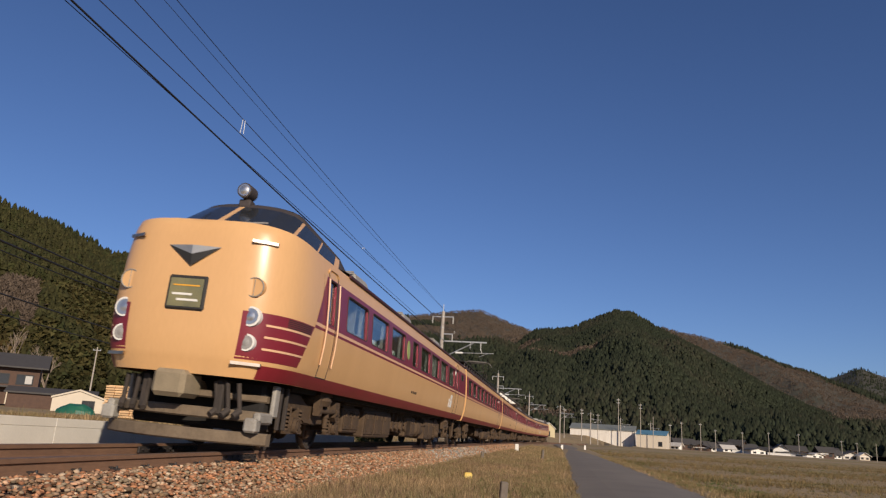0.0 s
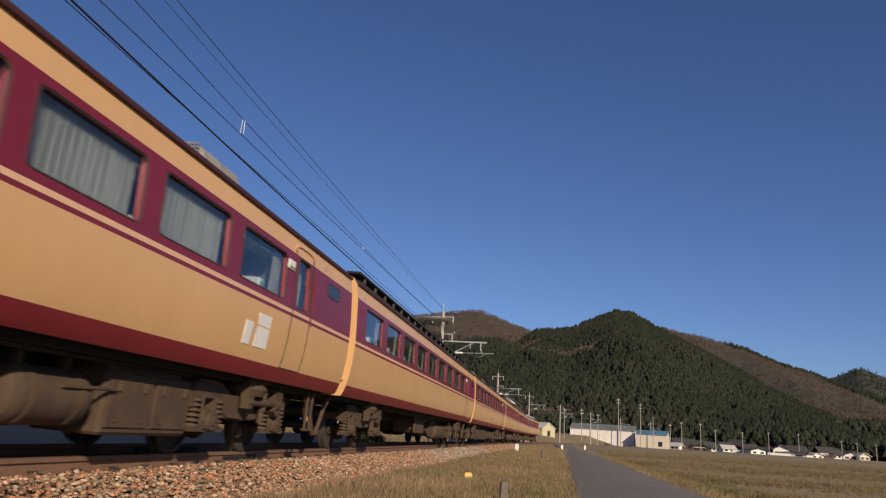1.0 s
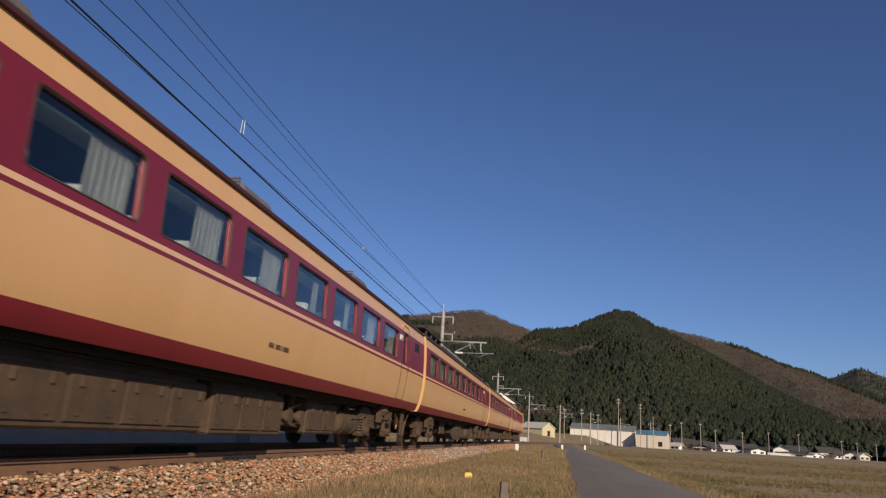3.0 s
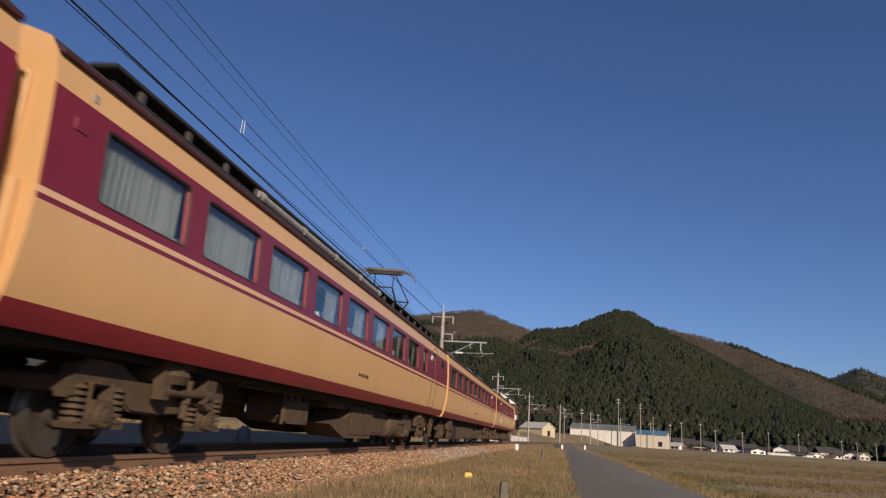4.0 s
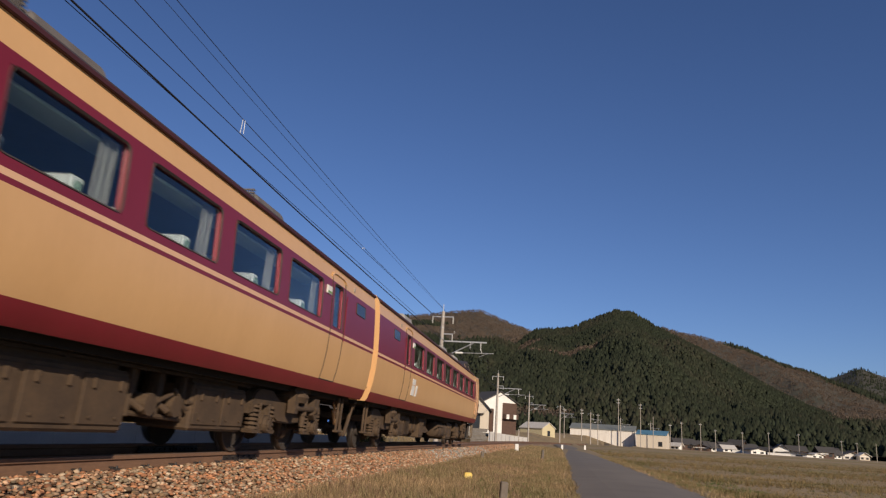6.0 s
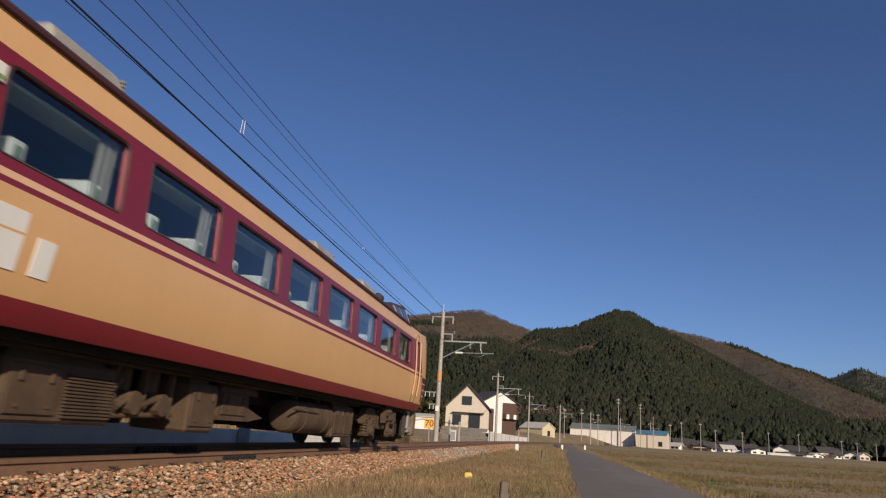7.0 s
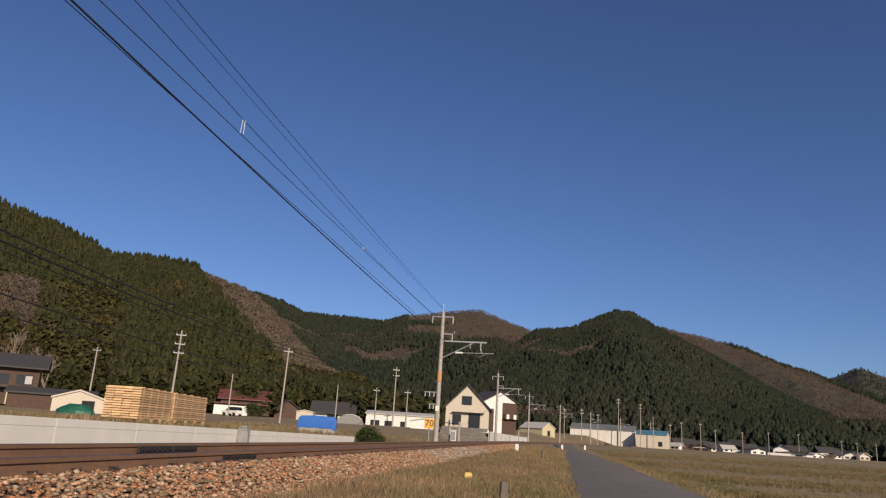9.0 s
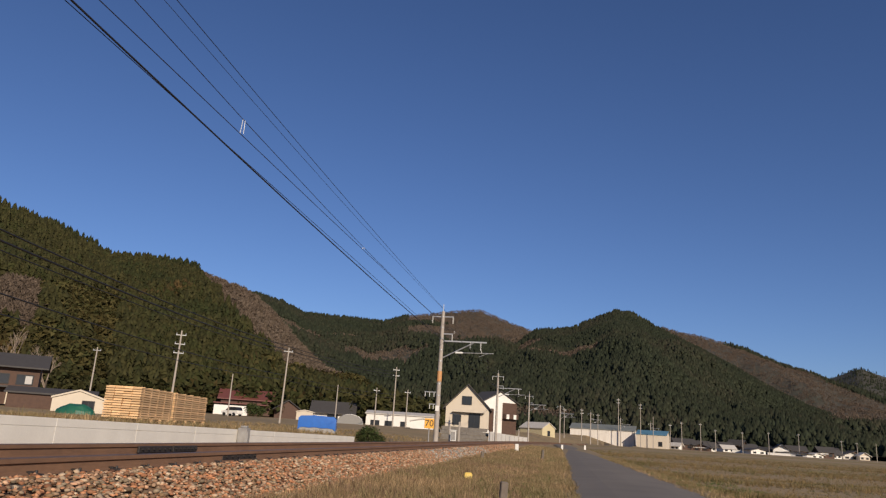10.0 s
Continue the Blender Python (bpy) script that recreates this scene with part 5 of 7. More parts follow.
def bogie_meshes():
    half = [(0, 0.79), (0.42, 0.78), (0.62, 0.84), (0.80, 0.92), (1.30, 0.92), (1.44, 0.86), (1.52, 0.70), (1.50, 0.56), (1.40, 0.56), (1.36, 0.68), (0.78, 0.68), (0.70, 0.56), (0.52, 0.47), (0, 0.45)]
    outline = half + [(-y, z) for y, z in half[::-1][1:-1]]
    bm = bmesh.new()
    for s in (-1, 1):
        plate(bm, outline, s * 0.88, s * 1.0)
        plate(bm, [(y * 0.985, z - 0.012 if z > 0.7 else z + 0.02) for y, z in outline], s * 1.0, s * 1.025)
        for q in (-1, 1):
            # horn guides each side of the box, brake hanger and its cylinder
            for e in (-0.17, 0.17):
                box(bm, min(s * 0.9, s * 1.05), max(s * 0.9, s * 1.05), q * 1.05 + e - 0.022, q * 1.05 + e + 0.022, 0.36, 0.72, 0.01)
            box(bm, min(s * 0.62, s * 0.72), max(s * 0.62, s * 0.72), q * 0.50 - 0.05, q * 0.50 + 0.05, 0.22, 0.70, 0.02)
            rod(bm, (s * 0.66, q * 0.5, 0.30), (s * 0.66, q * 0.62, 0.30), 0.10, 0.12, 10)
    box(bm, -0.9, 0.9, -0.24, 0.24, 0.56, 0.84, 0.05)
    for q in (-1.46, 1.46):
        box(bm, -0.9, 0.9, q - 0.05, q + 0.05, 0.60, 0.74, 0.02)
    f = keep_mesh("bogie_frame", bm, UNDER)
    s, bm = 1, bmesh.new()
    plate(bm, [(-0.13, 0.34), (0.13, 0.34), (0.17, 0.43), (0.13, 0.56), (-0.13, 0.56), (-0.17, 0.43)], 0.86, 1.08)
    rod(bm, (1.08, 0, 0.43), (1.13, 0, 0.43), 0.125, 0.115, 16)
    rod(bm, (1.13, 0, 0.43), (1.145, 0, 0.43), 0.07, 0.06, 12)
    for k in range(6):
        a = k * math.pi / 3
        rod(bm, (1.13, 0.095 * math.cos(a), 0.43 + 0.095 * math.sin(a)), (1.142, 0.095 * math.cos(a), 0.43 + 0.095 * math.sin(a)), 0.014, 0.014, 6)
    plate(bm, [(-0.40, 0.30), (0.40, 0.30), (0.42, 0.345), (0.16, 0.40), (-0.16, 0.40), (-0.42, 0.345)], 0.90, 1.06)
    for q in (-0.29, 0.29):
        coil(bm, 0.98, q, 0.345, 0.70, 0.098, 6)
    ab = keep_mesh("axle_box", bm, UNDER)
    bm = bmesh.new()
    # air spring between frame and bolster, with the bolster's anchor rod and brackets
    for z0, z1, r0, r1 in ((0.79, 0.83, 0.25, 0.27), (0.83, 0.88, 0.27, 0.30), (0.88, 0.93, 0.30, 0.27), (0.93, 0.97, 0.24, 0.24)):
        rod(bm, (1.0, 0, z0), (1.0, 0, z1), r0, r1, 18)
    plate(bm, [(-0.38, 0.96), (0.38, 0.96), (0.30, 1.04), (-0.30, 1.04)], 0.72, 1.20)
    plate(bm, [(-0.30, 0.98), (-0.12, 0.98), (-0.14, 0.62), (-0.28, 0.62)], 1.08, 1.20)
    rod(bm, (1.14, -0.2, 0.70), (1.14, 0.86, 0.72), 0.042, 0.042, 10)
    for y in (-0.2, 0.80):
        rod(bm, (1.14, y - 0.06, 0.70), (1.14, y + 0.06, 0.71), 0.075, 0.075, 12)
    plate(bm, [(0.74, 0.90), (0.98, 0.90), (0.96, 0.60), (0.84, 0.54), (0.72, 0.62)], 1.03, 1.17)
    rod(bm, (1.10, 0.40, 0.44), (1.10, 0.40, 0.86), 0.045, 0.045, 10)
    rod(bm, (1.10, 0.40, 0.60), (1.10, 0.40, 0.86), 0.06, 0.06, 10)
    sp = keep_mesh("bolster_spring", bm, UNDER)
    return f, ab, sp


STANCHION = box_mesh("stanchion", ROOFM, -0.03, 0.03, -0.05, 0.05, -0.14, 0.16, bevel=0.015)
bm = bmesh.new()
lathe(bm, [(-1.02, 0.06), (-0.62, 0.075), (0.62, 0.075), (1.02, 0.06)], 14)
AXLE = keep_mesh("wheelset", bm, UNDER_D)
bm = bmesh.new()
x = GAUGE / 2 + 0.03
lathe(bm, [(x - 0.065, 0.12), (x - 0.065, 0.455), (x - 0.04, 0.455), (x - 0.035, 0.43), (x + 0.06, 0.427), (x + 0.065, 0.37), (x + 0.03, 0.35), (x + 0.015, 0.16), (x + 0.07, 0.14), (x + 0.075, 0.09)])
WHEEL = keep_mesh("wheel", bm, UNDER_D)
WHEEL.materials.append(STEEL)
for p in WHEEL.polygons:
    r2 = p.center.y ** 2 + p.center.z ** 2
    if r2 > 0.15 and abs(p.normal.x) < 0.5:
        p.material_index = 1
WHEEL.polygons.foreach_set("use_smooth", [True] * len(WHEEL.polygons))
WHEEL.set_sharp_from_angle(angle=radians(30))
BOGIE_F, AXLE_BOX, SPRING = bogie_meshes()


def case_parts(y0, y1, z0, depth, s, style, car):
    """One equipment case under the floor: lids with hinges and bolts, louvres at one end, or a sloping underside."""
    bm = bmesh.new()
    a, b = (0.25, depth) if s > 0 else (-depth, -0.25)
    x, top = s * depth, 0.86
    if style == "wedge":
        ln = y1 - y0
        plate(bm, [(y0, 0.50), (y0 + ln * 0.34, z0), (y1 - 0.03, z0), (y1, z0 + 0.05), (y1, top), (y0 + ln * 0.42, top), (y0 + ln * 0.36, 0.62)], a, b)
        lids0 = y0 + ln * 0.42
    elif style == "hung":
        plate(bm, [(y0, z0 + 0.10), (y0 + 0.1, z0), (y1 - 0.05, z0), (y1, z0 + 0.05), (y1, 0.82), (y0, 0.80)], a, b)
        for q in (0.15, 0.5, 0.85):
            yy = y0 + (y1 - y0) * q
            rod(bm, (x * 0.94, yy, 0.8), (x * 0.94, yy, 1.0), 0.028, 0.028, 8)
            rod(bm, (x * 0.98, yy, 0.84), (x * 0.98, yy, 0.90), 0.05, 0.05, 8)
        rod(bm, (x, y0 - 0.12, 0.44), (x, y0 - 0.12, 0.95), 0.03, 0.03, 8)
        rod(bm, (x, y0 - 0.12, 0.5), (x, y0 + 0.05, 0.5), 0.03, 0.03, 8)
        lids0 = y0
    else:
        box(bm, a, b, y0, y1, z0, top, 0.03)
        lids0 = y0
    box(bm, a * 0.9, b * 0.9, y0 + 0.1, y1 - 0.1, 0.8, 0.97, 0)
    case = part("equipment_case", bm, UNDER, car, "dust-brown equipment case")
    if style == "louvre":
        w = min(1.5, (y1 - y0) * 0.5)
        slat = box_mesh("louvre_slat", UNDER, -0.02, 0.02, y0 + 0.06, y0 + w, 0, 0.018)
        for k in range(13):
            put("louvre_slat", slat, case, Matrix.Translation((x + s * 0.012, 0, z0 + 0.06 + k * (0.72 - z0) / 13)))
        lids0 = y0 + w + 0.06
    if style == "hung":
        return
    n = max(1, round((y1 - lids0) / 0.8))
    for i in range(n):
        c0, c1 = lids0 + (y1 - lids0) * (i + 0.05) / n, lids0 + (y1 - lids0) * (i + 0.95) / n
        bm = bmesh.new()
        box(bm, min(x, x + s * 0.022), max(x, x + s * 0.022), c0, c1, z0 + 0.07, 0.80, 0.01)
        for q in (0.2, 0.8):
            yy = c0 + (c1 - c0) * q
            rod(bm, (x, yy, z0 + 0.14), (x + s * 0.04, yy, z0 + 0.14), 0.016, 0.016, 6)
            box(bm, min(x, x + s * 0.045), max(x, x + s * 0.045), yy - 0.02, yy + 0.02, 0.66, 0.76, 0.006)
        part("lid", bm, UNDER, case, "bolted lid")


def air_tank(y0, y1, s, z=0.62, r=0.27):
    """A lengthways cylinder with domed ends in two straps, a valve block above it."""
    bm = bmesh.new()
    x = s * 0.80
    for a, b, r0, r1 in ((y0, y0 + 0.05, r * 0.55, r * 0.88), (y0 + 0.05, y0 + 0.13, r * 0.88, r), (y0 + 0.13, y1 - 0.13, r, r), (y1 - 0.13, y1 - 0.05, r, r * 0.88), (y1 - 0.05, y1, r * 0.88, r * 0.55)):
        rod(bm, (x, a, z), (x, b, z), r0, r1, 20)
    for q in (0.22, 0.78):
        yy = y0 + (y1 - y0) * q
        rod(bm, (x, yy - 0.025, z), (x, yy + 0.025, z), r + 0.012, r + 0.012, 20)
        box(bm, x - 0.05, x + 0.05, yy - 0.03, yy + 0.03, z + r - 0.02, 1.0, 0.01)
    rod(bm, (x + s * r, (y0 + y1) / 2, z + 0.1), (x + s * r, y1 + 0.25, z + 0.12), 0.018, 0.018, 6)
    return bm


def pipework(y0, y1, s, seed):
    """Compressor, valves and bent pipes hung on hangers."""
    bm, r = bmesh.new(), random.Random(seed)
    x = s * 0.85
    for yy in np.arange(y0 + 0.1, y1, 0.55):
        box(bm, x - 0.04, x + 0.04, yy - 0.03, yy + 0.03, 0.42, 0.98, 0.01)
        rod(bm, (x, yy, 0.60), (x + s * 0.1, yy + r.uniform(0.1, 0.3), 0.5), 0.035, 0.035, 8)
        rod(bm, (x - s * 0.15, yy + 0.2, r.uniform(0.42, 0.5)), (x - s * 0.15, yy + 0.2, 0.95), 0.10, 0.10, 12)
        rod(bm, (x + s * 0.08, yy + 0.25, r.uniform(0.5, 0.75)), (x + s * 0.08, min(y1, yy + 0.75), r.uniform(0.45, 0.8)), 0.026, 0.026, 8)
        rod(bm, (x - s * 0.1, yy + 0.28, 0.56), (x + s * 0.12, yy + 0.28, 0.56), 0.12, 0.12, 12)
    rod(bm, (x, y0, 0.46), (x, y1, 0.42), 0.03, 0.03, 8)
    return bm


def build_car(kind, seed, windows, door=None, slit=None, narrow=(), pantograph=False, units=(), nose_at=0.0, curtains="few", closed=(), label="", emblem=None, reverse=False, gear=(), roof_pipe=False, numbered=True):
    """A railway car, d metres from its leading joint; local y = d - 10.25. The cab car has its nose at the low end."""
    rr = random.Random(seed)
    car = thing("railway_car", label, "train car", group="cars of the express train")
    cab = kind == "cab"
    Y = lambda d: d - 10.25
    d0, d1 = (nose_at + 0.62 if cab else -0.13), (20.62 if reverse else 19.97)
    holes = [(Y(d), Y(d + 1.44), Z_WIN, Z_TOP) for d in windows] + [(Y(d), Y(d + 0.72), Z_WIN, Z_TOP) for d in narrow]
    doors = []
    if door is not None:
        doors.append((door, 0.75))
        holes.append((Y(door + 0.125), Y(door + 0.615), 2.085, 2.80))
    if cab:
        doors.append((nose_at + 0.88, 0.48))
        holes.append((Y(nose_at + 0.93), Y(nose_at + 1.33), 2.085, 2.80))
    body = part("body", shell(Y(d0), Y(d1), holes), [CREAM, MAROON, RED, LINE], car, "cream body side with maroon window band and red skirt", smooth=True)
    # roof with gutter
    bm = bmesh.new()
    line = roof_line()
    rd0 = nose_at + 2.3 if cab else -0.13
    for (x0, z0), (x1, z1) in zip(line[:-1], line[1:]):
        quad(bm, [(x0, Y(rd0), z0), (x0, Y(d1), z0), (x1, Y(d1), z1), (x1, Y(rd0), z1)])
    bmesh.ops.remove_doubles(bm, verts=bm.verts, dist=0.0005)
    part("roof", bm, ROOFM, car, "dark grimy roof", smooth=True)
    for s in (-1, 1):
        bm = bmesh.new()
        box(bm, s * 1.385 - 0.025, s * 1.385 + 0.025, Y(d0 + (1.45 if cab else 0)), Y(d1), 3.075, 3.125, 0.008)
        part("gutter", bm, GUTTER, car, "dark maroon rain gutter")
    # ends
    for d, s in ((d1, 1),) if cab else ((d0, -1), (d1, 1)):
        bm = bmesh.new()
        pts = [(x, z) for x, z in SIDE] + [(x, z) for x, z in line[1:-1]] + [(-x, z) for x, z in SIDE[::-1]]
        f = bm.faces.new([bm.verts.new((x, Y(d), z)) for x, z in pts])
        bmesh.ops.recalc_face_normals(bm, faces=bm.faces)
        box(bm, -1.0, 1.0, min(Y(d), Y(d) + s * 0.02), max(Y(d), Y(d) + s * 0.02), 1.1, 1.16)
        part("end_wall", bm, CREAM, car)
        bm = bmesh.new()
        for k in range(4):
            e = 0.0 if k % 2 else 0.05
            yy = Y(d) + s * (0.02 + 0.055 * k)
            box(bm, -0.55 + e, 0.55 - e, min(yy, yy + s * 0.05), max(yy, yy + s * 0.05), 0.98 + e, 3.05 - e)
        part("gangway", bm, BLACKR, car, "black folded gangway bellows")
        bm = bmesh.new()
        for q in (-1, 1):
            rod(bm, (q * 1.2, Y(d) + s * 0.03, 1.2), (q * 1.2, Y(d) + s * 0.03, 2.9), 0.018, 0.018, 6)
            rod(bm, (q * 1.3, Y(d) + s * 0.05, 2.05), (q * 1.3, Y(d) + s * 0.05, 1.3), 0.05, 0.05, 8)
            for z in (0.75, 0.9):
                rod(bm, (q * 0.8, Y(d) + s * 0.02, z), (q * 0.8, Y(d) + s * 0.2, z - 0.25), 0.03, 0.03, 6)
        part("end_pipes", bm, CREAM, car)
    # interior
    bm = bmesh.new()
    box(bm, -1.30, 1.30, Y(d0 + 0.1), Y(d1 - 0.05), 1.12, 1.24)
    box(bm, -1.30, 1.30, Y(d0 + 0.1), Y(d1 - 0.05), 2.92, 2.98)
    box(bm, -1.32, 1.32, Y(3.55 if cab else 0.35) if not reverse else Y(3.0), Y(3.60 if cab else 0.40) if not reverse else Y(3.05), 1.2, 2.95)
    box(bm, -1.32, 1.32, Y(16.75), Y(16.80), 1.2, 2.95)
    for s in (-1, 1):
        box(bm, s * 1.36 - 0.02, s * 1.36 + 0.02, Y(d0 + 0.6), Y(d1 - 0.2), 1.22, 2.09)
    part("interior", bm, INSIDE, car, "dim interior panels and floor")
    if door is not None:
        for s in (-1, 1):
            bm = bmesh.new()
            box(bm, s * 1.24 - 0.012, s * 1.24 + 0.012, Y(door + 0.02), Y(door + 0.74), 1.3, 2.86)
            part("vestibule_panel", bm, RACK, car, "pale green inner door panel")
    for s in (-1, 1):
        bm = bmesh.new()
        box(bm, s * 1.17 - 0.15, s * 1.17 + 0.15, Y(3.7), Y(16.7), 2.66, 2.69, 0.01)
        part("luggage_rack", bm, RACK, car, "pale green luggage rack")
    for i, d in enumerate(list(windows) + list(narrow)):
        w = 1.44 if i < len(windows) else 0.72
        for s in (1, -1):
            m = Matrix.Translation((s * 1.435, Y(d + w / 2), 2.425)) @ Matrix.Rotation(-s * 0.062, 4, "Y") @ (Matrix.Identity(4) if s > 0 else Matrix.Rotation(math.pi, 4, "Z"))
            wf = put("window", WIN_FRAME if w > 1 else NARROW_FRAME, car, m @ Matrix.Translation((0.012, 0, 0)), "dark-framed sealed window")
            pn = put("pane", WIN_PANE if w > 1 else NARROW_PANE, wf, Matrix.Translation((-0.035, 0, 0)))
            pn.visible_shadow = False
            sd = 1 if not reverse else -1
            if w < 1 and pantograph:
                bm = bmesh.new()
                box(bm, s * 1.35 - 0.008, s * 1.35 + 0.008, Y(d + 0.03), Y(d + w - 0.03), 2.44, 2.74)
                box(bm, s * 1.35 - 0.016, s * 1.35 + 0.016, Y(d + 0.03), Y(d + w - 0.03), 2.425, 2.44)
                part("blind", bm, LINEN, car, "half-drawn pale window blind")
            if i in closed and w > 1:
                put("curtain", CURT_L, car, Matrix.Translation((s * 1.33, Y(d + w / 2), 2.425)), "pleated grey-beige curtain")
            elif w > 1:
                put("curtain", CURT_M if curtains == 'half' and rr.random() < 0.7 else CURT_S, car, Matrix.Translation((s * 1.33, Y(d + w / 2) + sd * (0.56 if curtains != "half" else 0.38), 2.41)), "pleated grey-beige curtain")
            if w > 1:
                for dd in (0.18, 1.09):
                    put("seat", SEAT, car, Matrix.Translation((s * 0.93, Y(d + dd), 2.02)), "green seat")
                    put("head_cover", COVER, car, Matrix.Translation((s * 0.93, Y(d + dd), 2.02)), "white seat head cover")
    for d, w in doors:
        for s in (-1, 1):
            bm = bmesh.new()
            for yy in (Y(d), Y(d + w)):
                for (a, za), (b, zb) in zip(SIDE[2:-1], SIDE[3:]):
                    vs = box(bm, -0.006, 0.006, yy - 0.007, yy + 0.007, za, min(zb, 2.92))
                    for v in vs:
                        v.co.x += s * (side_x(v.co.z) + 0.002)
            box(bm, s * (side_x(1.12) + 0.012) - 0.02, s * (side_x(1.12) + 0.012) + 0.02, Y(d - 0.02), Y(d + w + 0.02), 1.20, 1.22, 0.004)
            part("door_seam", bm, UNDER_D, car, "dark door seams and step")
            bm = bmesh.new()
            n = 10
            arc = [(d - 0.05 + (w + 0.10) * k / n, 2.90 + 0.075 * (1 - abs(2 * k / n - 1) ** 5)) for k in range(n + 1)]
            tube(bm, [(s * (side_x(za) + 0.004), Y(da), za) for da, za in arc], 0.022, 6)
            part("door_header", bm, CREAM, car, "raised cream rain strip over the door")
        for s in (-1, 1):
            bm = bmesh.new()
            if d > 10:
                rod(bm, (s * 1.475, Y(d + w + 0.05), 1.9), (s * 1.452, Y(d + w + 0.05), 2.7), 0.012, 0.012, 6)
                part("handrail", bm, MAROON, car)
                bm = None
            if bm: tube(bm, [(s * (side_x(z) + 0.03), Y(d - 0.05), z) for z in (1.4, 1.7, 2.0, 2.4, 2.8)], 0.015, 6)
            if bm: tube(bm, [(s * (side_x(z) + 0.03), Y(d + w + 0.05), z) for z in (1.4, 1.7, 2.0, 2.4, 2.8)], 0.015, 6)
            if bm: part("handrail", bm, LINE, car, "pale polished handrails beside the cab door")
            m = Matrix.Translation((s * 1.432, Y(d + (0.37 if d > 10 else 0.25)), 2.44)) @ Matrix.Rotation(-s * 0.062, 4, "Y") @ (Matrix.Identity(4) if s > 0 else Matrix.Rotation(math.pi, 4, "Z")) @ Matrix.Diagonal((1, 1 if d > 10 else 0.82, 1, 1))
            wf = put("door_window", DOOR_FRAME, car, m @ Matrix.Translation((0.012, 0, 0)), "tall narrow door window")
            pn = put("pane", DOOR_PANE, wf, Matrix.Translation((-0.035, 0, 0)))
            pn.visible_shadow = False
    if slit is not None:
        for s in (-1, 1):
            m = Matrix.Translation((s * 1.437, Y(slit + 0.32), 2.62)) @ Matrix.Rotation(-s * 0.08, 4, "Y") @ (Matrix.Identity(4) if s > 0 else Matrix.Rotation(math.pi, 4, "Z"))
            wf = put("slit_window", SLIT_FRAME, car, m, "small slit window")
            put("pane", SLIT_PANE, wf, Matrix.Translation((0.0, 0, 0)))
    # plates and marks
    if door is not None:
        for s in (-1, 1):
            dd = door - 0.32
            bm = bmesh.new()
            box(bm, s * 1.446 - 0.012, s * 1.446 + 0.012, Y(dd), Y(dd + 0.24), 2.56, 2.69, 0.004)
            pl = part("side_sign", bm, WHITE, car, "small white destination plate")
            bm = bmesh.new()
            box(bm, s * 1.460 - 0.003, s * 1.460 + 0.003, Y(dd + 0.02), Y(dd + 0.22), 2.575, 2.605)
            part("stripe", bm, mat("green_stripe", (0.2, 0.35, 0.08), None, 0.5), pl)
    for s in (-1, 1):
        for dd, z, hh, wd in ((0.14, 2.62, 0.10, 0.16), (0.32, 2.92, 0.07, 0.06), (18.35, 2.92, 0.07, 0.06)):
            if cab and dd < 1:
                continue
            bm = bmesh.new()
            x = s * (side_x(z) + 0.004)
            box(bm, x - 0.01, x + 0.01, Y(dd), Y(dd + wd), z - hh / 2, z + hh / 2, 0.003)
            part("side_plate", bm, MAROON if z < 2.8 else UNIT, car, "small metal plate on the body side")
    if numbered:
        for s in (-1, 1):
            for a, b in ((0, 0.08), (0.10, 0.17), (0.24, 0.40), (0.44, 0.48), (0.52, 0.72)):
                x = s * (side_x(1.46) + 0.003)
                bm = bmesh.new()
                box(bm, x - 0.004, x + 0.004, Y(9.0 + a), Y(9.0 + b), 1.435, 1.495)
                part("number_bar", bm, UNDER, car, "small dark lettering bar")
    if emblem is not None:
        for s in (-1, 1):
            bm = bmesh.new()

            def bar(a0, a1, z0, z1, sl=0.0):
                vs = box(bm, -0.004, 0.004, a0, a1, z0, z1)
                for v in vs:
                    v.co.x += s * (side_x(v.co.z) + 0.004)
            e = s
            c = Y(emblem)
            bar(c - 0.40, c - 0.20, 1.38, 1.66)
            bar(c - 0.06, c + 0.34, 1.38, 1.80)
            part("emblem", bm, WHITE, car, "white block emblem")
    # roof gear
    for d in units:
        bm = bmesh.new()
        vs = box(bm, -0.98, 0.98, Y(d), Y(d + 1.2), 3.22, 3.61 if cab else 3.58, 0.05)
        for v in vs:
            if v.co.z > 3.5:
                v.co.y += (Y(d + 0.6) - v.co.y) * 0.14
                v.co.x *= 0.88
        for k in range(7):
            box(bm, -0.85, 0.85, Y(d - 0.012), Y(d + 0.03), 3.34 + k * 0.042, 3.36 + k * 0.042)
        part("roof_unit", bm, UNIT if cab else UNIT_D, car, "grey roof air-conditioning unit")
    if pantograph:
        bm = bmesh.new()
        for s in (-1, 1):
            box(bm, s * 0.95 - 0.15, s * 0.95 + 0.15, Y(0.9), Y(18.9), 3.50, 3.55, 0.01)
            box(bm, s * 1.09 - 0.015, s * 1.09 + 0.015, Y(0.9), Y(18.9), 3.33, 3.37, 0.005)
            for k in range(19):
                rod(bm, (s * 1.06, Y(1.4 + k * 0.94), 3.2), (s * 1.03, Y(1.4 + k * 0.94), 3.52), 0.028, 0.022, 6)
        part("roof_walkway", bm, SHADE_ROOF_BLACK, car, "dark raised roof walkway on stanchions")
        for k in range(19):
            for s in (-1, 1):
                put("stanchion", STANCHION, car, Matrix.Translation((s * 1.06, Y(1.4 + k * 0.94), 3.33)))
        bm = bmesh.new()
        box(bm, -0.8, 0.8, Y(0.9), Y(18.9), 3.30, 3.52)
        part("roof_deck", bm, SHADE_ROOF_BLACK, car)
